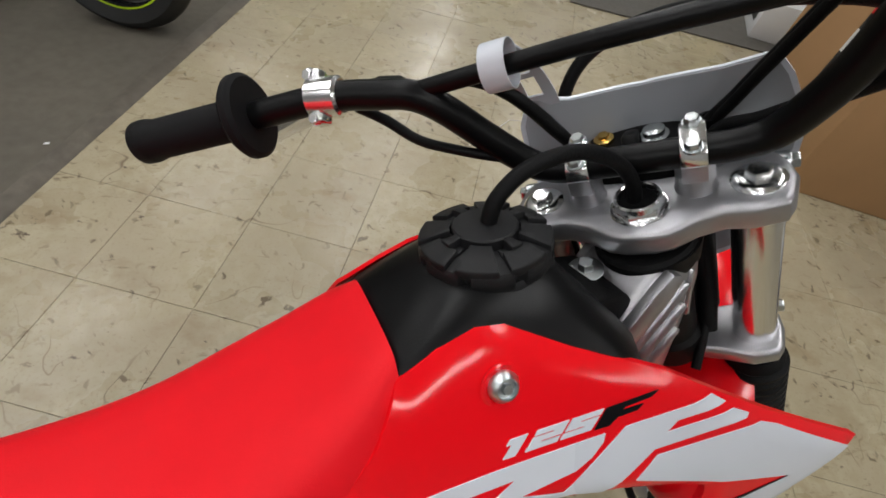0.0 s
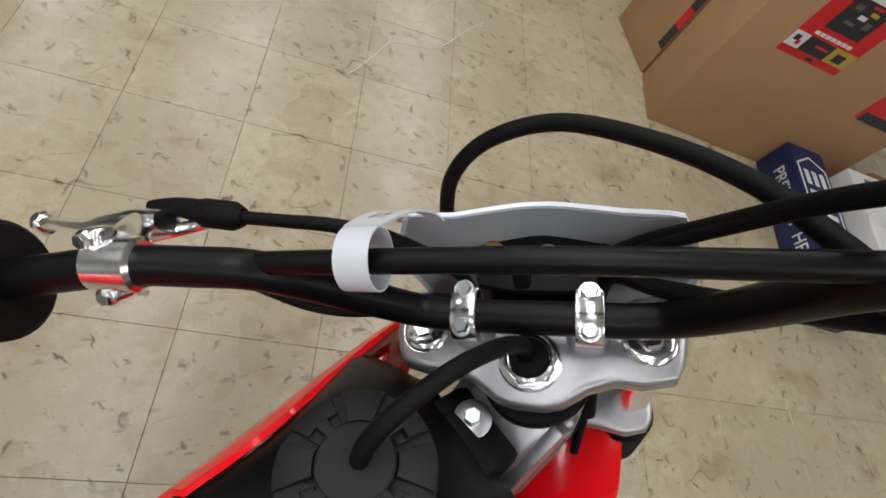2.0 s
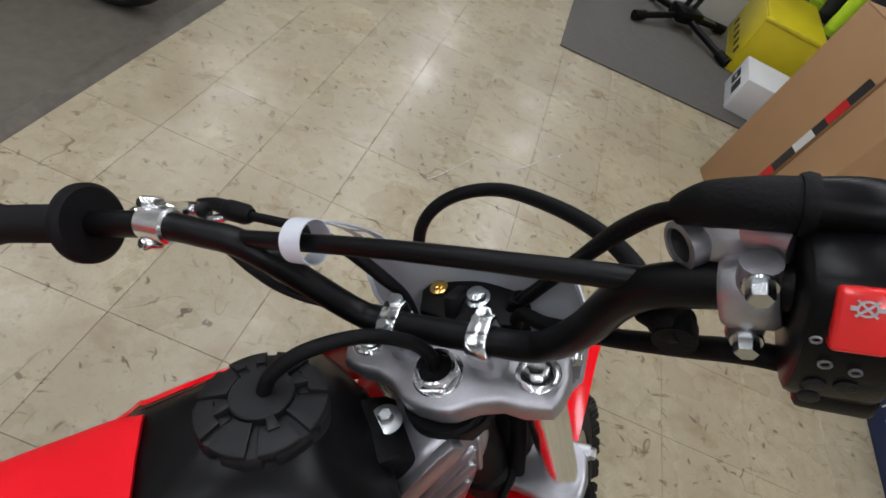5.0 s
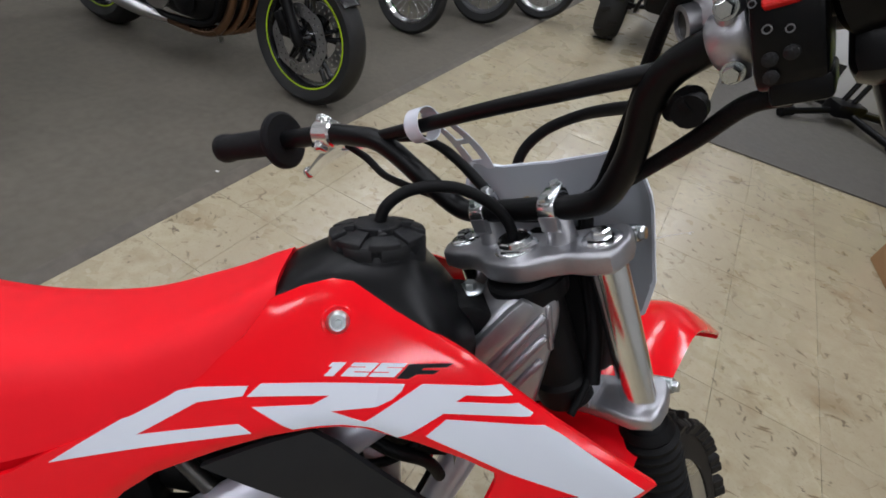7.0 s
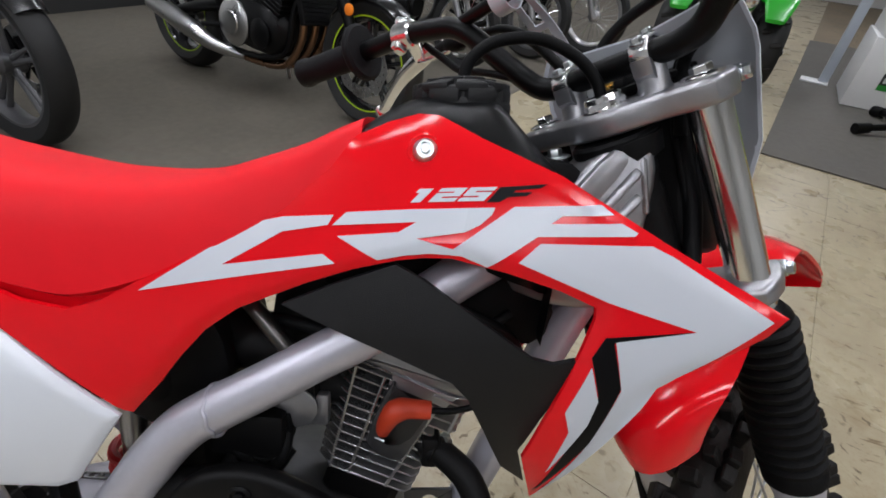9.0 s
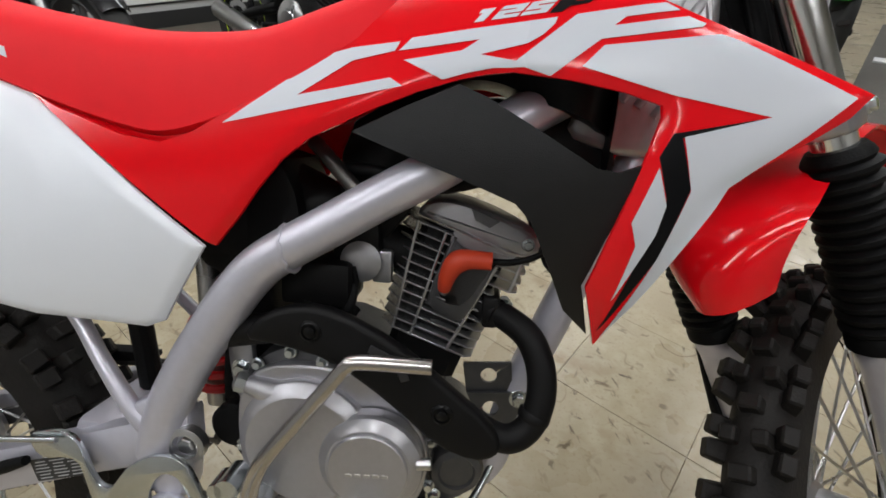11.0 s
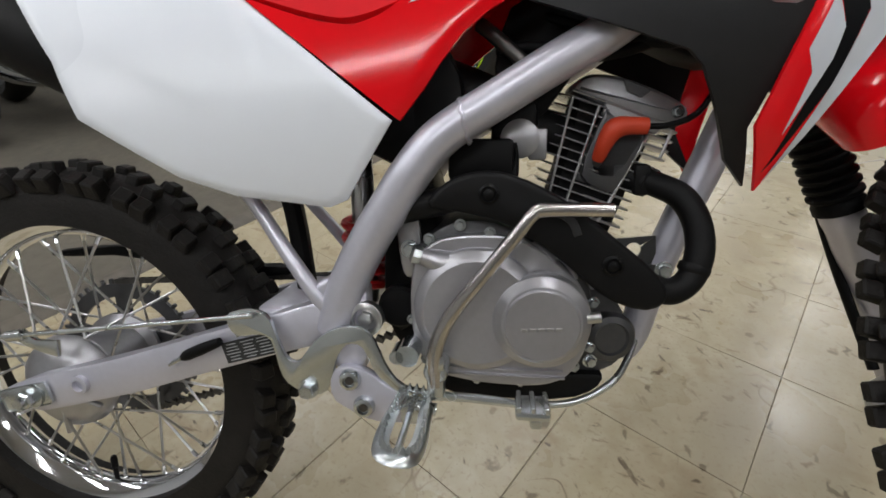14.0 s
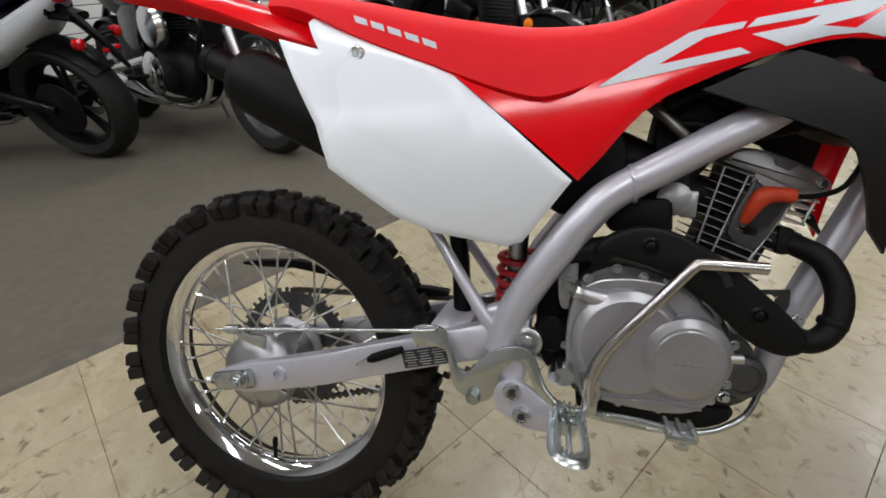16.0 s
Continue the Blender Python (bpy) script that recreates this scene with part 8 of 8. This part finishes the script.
sheet((0.09, 0.09), (0.12, 0.42), PRINT_GREY, pale, "picture", "dark printed square", Matrix.Translation((0, 0, 0.2002)))
pale.matrix_basis = Matrix.Translation((2.585, 0.50, 0.001)) @ Matrix.Rotation(radians(-4), 4, "Z")
tagged(pale, "white box with a dark printed square", "box")

MAT_TOP = 0.0108


def white_carton(x, y, z, size, turn, label):
    root = empty("white_carton")
    sx, sy, sz = size
    part("body", box(size, (sx / 2, sy / 2, sz / 2), 0.005), CARTON, root)
    fr = on_face((0, 0, 0), (1, 0, 0), (0, 0, 1))
    sheet((0.24, 0.11), (0.27, sz * 0.42), DARKPRINT, root, "label", "black and green label", fr)
    sheet((0.24, 0.035), (0.27, sz * 0.42 - 0.036), PRINT_GREEN, root, "stripe", "", fr, 0.0026)
    sheet((0.13, 0.035), (0.23, sz * 0.42 + 0.012), PRINT_WHITE, root, "mark", "", fr, 0.0026)
    sheet((sx - 0.02, 0.05), (sx / 2, sy / 2), PRINT_WHITE, root, "tape", "", Matrix.Translation((0, 0, sz)))
    root.matrix_basis = Matrix.Translation((x, y, z)) @ Matrix.Rotation(radians(turn), 4, "Z")
    return tagged(root, label, "carton", group="white cartons")


white_carton(1.22, 3.86, MAT_TOP, (0.95, 0.6, 0.46), 3, "white carton with black and green label, bottom of a stack")
white_carton(1.25, 3.88, MAT_TOP + 0.463, (0.93, 0.58, 0.42), 4, "white carton with black and green label, on another carton")

# work stand with four feet
stand = empty("work_stand")
for ax_, ay_ in ((1.31, 3.18), (1.42, 3.74), (2.0, 3.10), (2.02, 3.66)):
    c = Vector((1.66, 3.42, 0.09))
    d = (Vector((ax_, ay_, 0.035)) - c)
    leg = part("leg", tube([c, c + d * 0.5 + Vector((0, 0, 0.0)), c + d], 0.022, 10, 4), BLACK, stand)
    part("rubber_foot", tube([c + d * 0.82, c + d * 1.02], [0.032, 0.034], 12, 1), RUBBER, leg)
part("hub", box((0.20, 0.16, 0.09), (1.66, 3.42, 0.10), 0.02, Matrix.Rotation(0.5, 4, "Z")), BLACK, stand)
for dx in (-0.03, 0.03):
    part("post", rod((1.66 + dx, 3.44, 0.12), (1.80 + dx, 3.64, 0.92), 0.018, 10), BLACK, stand)
part("cradle", box((0.30, 0.22, 0.05), (1.80, 3.64, 0.94), 0.012), BLACK, stand)
stand.matrix_basis = Matrix.Translation((0, 0, MAT_TOP - 0.0005))
tagged(stand, "black metal work stand with four rubber-tipped legs", "stand")

crate = empty("plastic_crate")
sx, sy, sz, th = 0.42, 0.80, 0.36, 0.012
part("base", box((sx, sy, th), (0, 0, th / 2), 0.003), YELLOW, crate)
for s in (-1, 1):
    part("side", box((th, sy, sz - th), (s * (sx - th) / 2, 0, sz / 2 + th / 2), 0.003), YELLOW, crate)
    part("side", box((sx - 2 * th, th, sz - th), (0, s * (sy - th) / 2, sz / 2 + th / 2), 0.003), YELLOW, crate)
    for k in range(5):
        part("slot", box((0.004, 0.055, 0.05), (s * (sx / 2 + 0.0008), -0.28 + 0.14 * k, 0.10), 0.001), DARKPRINT, crate)
    part("lip", box((sx + 0.02, 0.02, 0.025), (0, s * sy / 2, sz), 0.006), YELLOW, crate)
part("lid", box((sx - 0.01, sy - 0.03, 0.02), (0, 0, sz + 0.003), 0.006), YELLOW, crate)
crate.matrix_basis = Matrix.Translation((2.28, 3.46, MAT_TOP)) @ Matrix.Rotation(radians(-8), 4, "Z")
tagged(crate, "yellow plastic crate with dark slots", "crate")

leaflet = empty("printed_box")
part("body", box((0.30, 0.36, 0.20), (0, 0, 0.10), 0.004), CARTON, leaflet)
lf = on_face((-0.15, 0.18, 0), (0, -1, 0), (0, 0, 1))
sheet((0.11, 0.075), (0.10, 0.10), DARKPRINT, leaflet, "picture", "dark printed picture", lf)
sheet((0.10, 0.075), (0.24, 0.10), DARKPRINT, leaflet, "picture", "dark printed picture", lf)
sheet((0.05, 0.012), (0.10, 0.10), PRINT_WHITE, leaflet, "mark", "", lf, 0.0026)
leaflet.matrix_basis = Matrix.Translation((2.12, 2.68, MAT_TOP)) @ Matrix.Rotation(radians(-8), 4, "Z")
tagged(leaflet, "small white printed box with dark pictures", "box")

post = empty("display_post")
part("foot_plate", box((0.20, 0.16, 0.012), (0, 0, 0.006), 0.003), CARTON, post)
part("column", box((0.07, 0.07, 1.9), (0.06, 0.02, 0.962), 0.008), PALE_POST, post)
part("cap", box((0.08, 0.08, 0.03), (0.06, 0.02, 1.926), 0.008), BLACK, post)
post.matrix_basis = Matrix.Translation((1.03, 4.42, MAT_TOP))
tagged(post, "pale grey display post on a white foot plate", "post")

# rail of riding gear
rail = empty("clothes_rail")
part("bar", rod((2.72, 2.75, 1.13), (2.84, 4.85, 1.13), 0.016, 10), STEEL, rail)
for x, y in ((2.722, 2.78), (2.838, 4.82)):
    part("upright", rod((x, y, 0.012), (x, y, 1.14), 0.016, 10), BLACK, rail)
    part("foot", box((0.5, 0.05, 0.03), (x, y, 0.015 + MAT_TOP), 0.008), BLACK, rail)
tagged(rail, "metal clothes rail for riding gear", "clothes rail")
rng = random.Random(8)
for k in range(7):
    y = 3.0 + 0.26 * k
    x = 2.735 + 0.057 * (y - 3.0)
    hi = k % 2 == 0
    jk = empty("riding_jacket")
    rings = []
    for z, hw, ht in ((1.30, 0.05, 0.03), (1.24, 0.20, 0.06), (1.05, 0.23, 0.075), (0.80, 0.22, 0.08), (0.62, 0.23, 0.085), (0.55, 0.22, 0.075)):
        rings.append([Vector((hw * math.cos(a) * (1 + 0.05 * math.sin(5 * a + k)), ht * math.sin(a) * (1 + 0.12 * math.sin(4 * a + z * 9)), z)) for a in (2 * math.pi * q / 24 for q in range(24))])
    part("torso", loft(rings), HIVIS if hi else FABRIC, jk)
    for s in (-1, 1):
        part("sleeve", tube([(s * 0.18, 0, 1.22), (s * 0.26, 0.02, 1.02), (s * 0.27, 0.03, 0.78), (s * 0.26, 0.03, 0.64)], [0.05, 0.062, 0.055, 0.045], 12, 4), FABRIC if hi else HIVIS, jk)
    part("collar", lathe([(0.06, 0), (0.07, 0.03), (0.062, 0.05), (0.05, 0.052)], (0, 0, 1.27), (0, 0, 1), 16), FABRIC, jk)
    part("hanger", tube([(0, 0, 1.31), (0, 0, 1.345), (0.012, 0, 1.375), (0.0, 0, 1.385)], 0.003, 6, 4), STEEL, jk)
    jk.matrix_basis = Matrix.Translation((x, y, -0.22)) @ Matrix.Rotation(radians(-8 + rng.uniform(-6, 6)), 4, "Z")
    tagged(jk, "hi-vis yellow-green and black riding jacket on a rail" if hi else "black riding jacket with hi-vis sleeves on a rail", "jacket", group="jackets on the rail")


thread = part("thread", tube([(0.552, 0.901, 0.0016), (0.59, 0.951, 0.002), (0.668, 1.097, 0.0016), (0.695, 1.125, 0.002), (0.85, 1.166, 0.0016), (0.957, 1.302, 0.002), (1.038, 1.401, 0.0016)], 0.0013, 6, 8), PAPER)
tagged(thread, "loose white thread on the tile floor", "thread")
for x, y, z, s in ((-0.672, 0.375, 0.0128, 0.018), (1.021, 1.369, 0.0008, 0.012), (-0.20, 1.02, 0.0008, 0.008)):
    scrap = part("paper_scrap", prism([(0, 0), (s, 0.2 * s), (0.8 * s, 0.7 * s), (0.1 * s, 0.5 * s)], lambda a, b, q: Vector((x + a, y + b, z + q + 0.2 * a)), 0, 0.0008), PAPER)
    tagged(scrap, "tiny torn scrap of pale paper on the floor", "paper scrap", group="paper scraps")


# ---- floor tiles ----
G = 0.0004


def tile_mesh(bm, x, y, s=TILE, r=0.0008):
    """One tile, its top at z = 0, with a fine worn edge."""
    lo = [(x + G, y + G), (x + s - G, y + G), (x + s - G, y + s - G), (x + G, y + s - G)]
    hi = [(x + G + r, y + G + r), (x + s - G - r, y + G + r), (x + s - G - r, y + s - G - r), (x + G + r, y + s - G - r)]
    a = [bm.verts.new((p, q, -0.004)) for p, q in lo]
    b = [bm.verts.new((p, q, -0.0009)) for p, q in lo]
    c = [bm.verts.new((p, q, 0.0)) for p, q in hi]
    for low, top in ((a, b), (b, c)):
        for i in range(4):
            j = (i + 1) % 4
            bm.faces.new((low[i], low[j], top[j], top[i]))
    bm.faces.new(c)


near, far = [], []
for i in range(-2, 17):
    for j in range(-16, 37):
        x, y = i * TILE, j * TILE
        if x > 0.885 + 0.02 and y > 2.37 + 0.02 and x + TILE < 3.4:
            continue
        (near if -2 <= i <= 10 and -8 <= j <= 13 else far).append((x, y))
bm = bmesh.new()
tile_mesh(bm, 0, 0)
shared = None
for x, y in near:
    if shared is None:
        ob = part("tile", bm, TILE_NEAR, floor, sharp=20)
        shared = ob.data
    else:
        ob = new("tile", shared)
        ob.parent = floor
    ob.location = (x, y, 0)
bm = bmesh.new()
for x, y in far:
    tile_mesh(bm, x, y)
rest = part("tile_field", bm, TILE_FAR, floor, sharp=20)
tagged(rest, "cream vinyl tiles further off", kind="stuff")
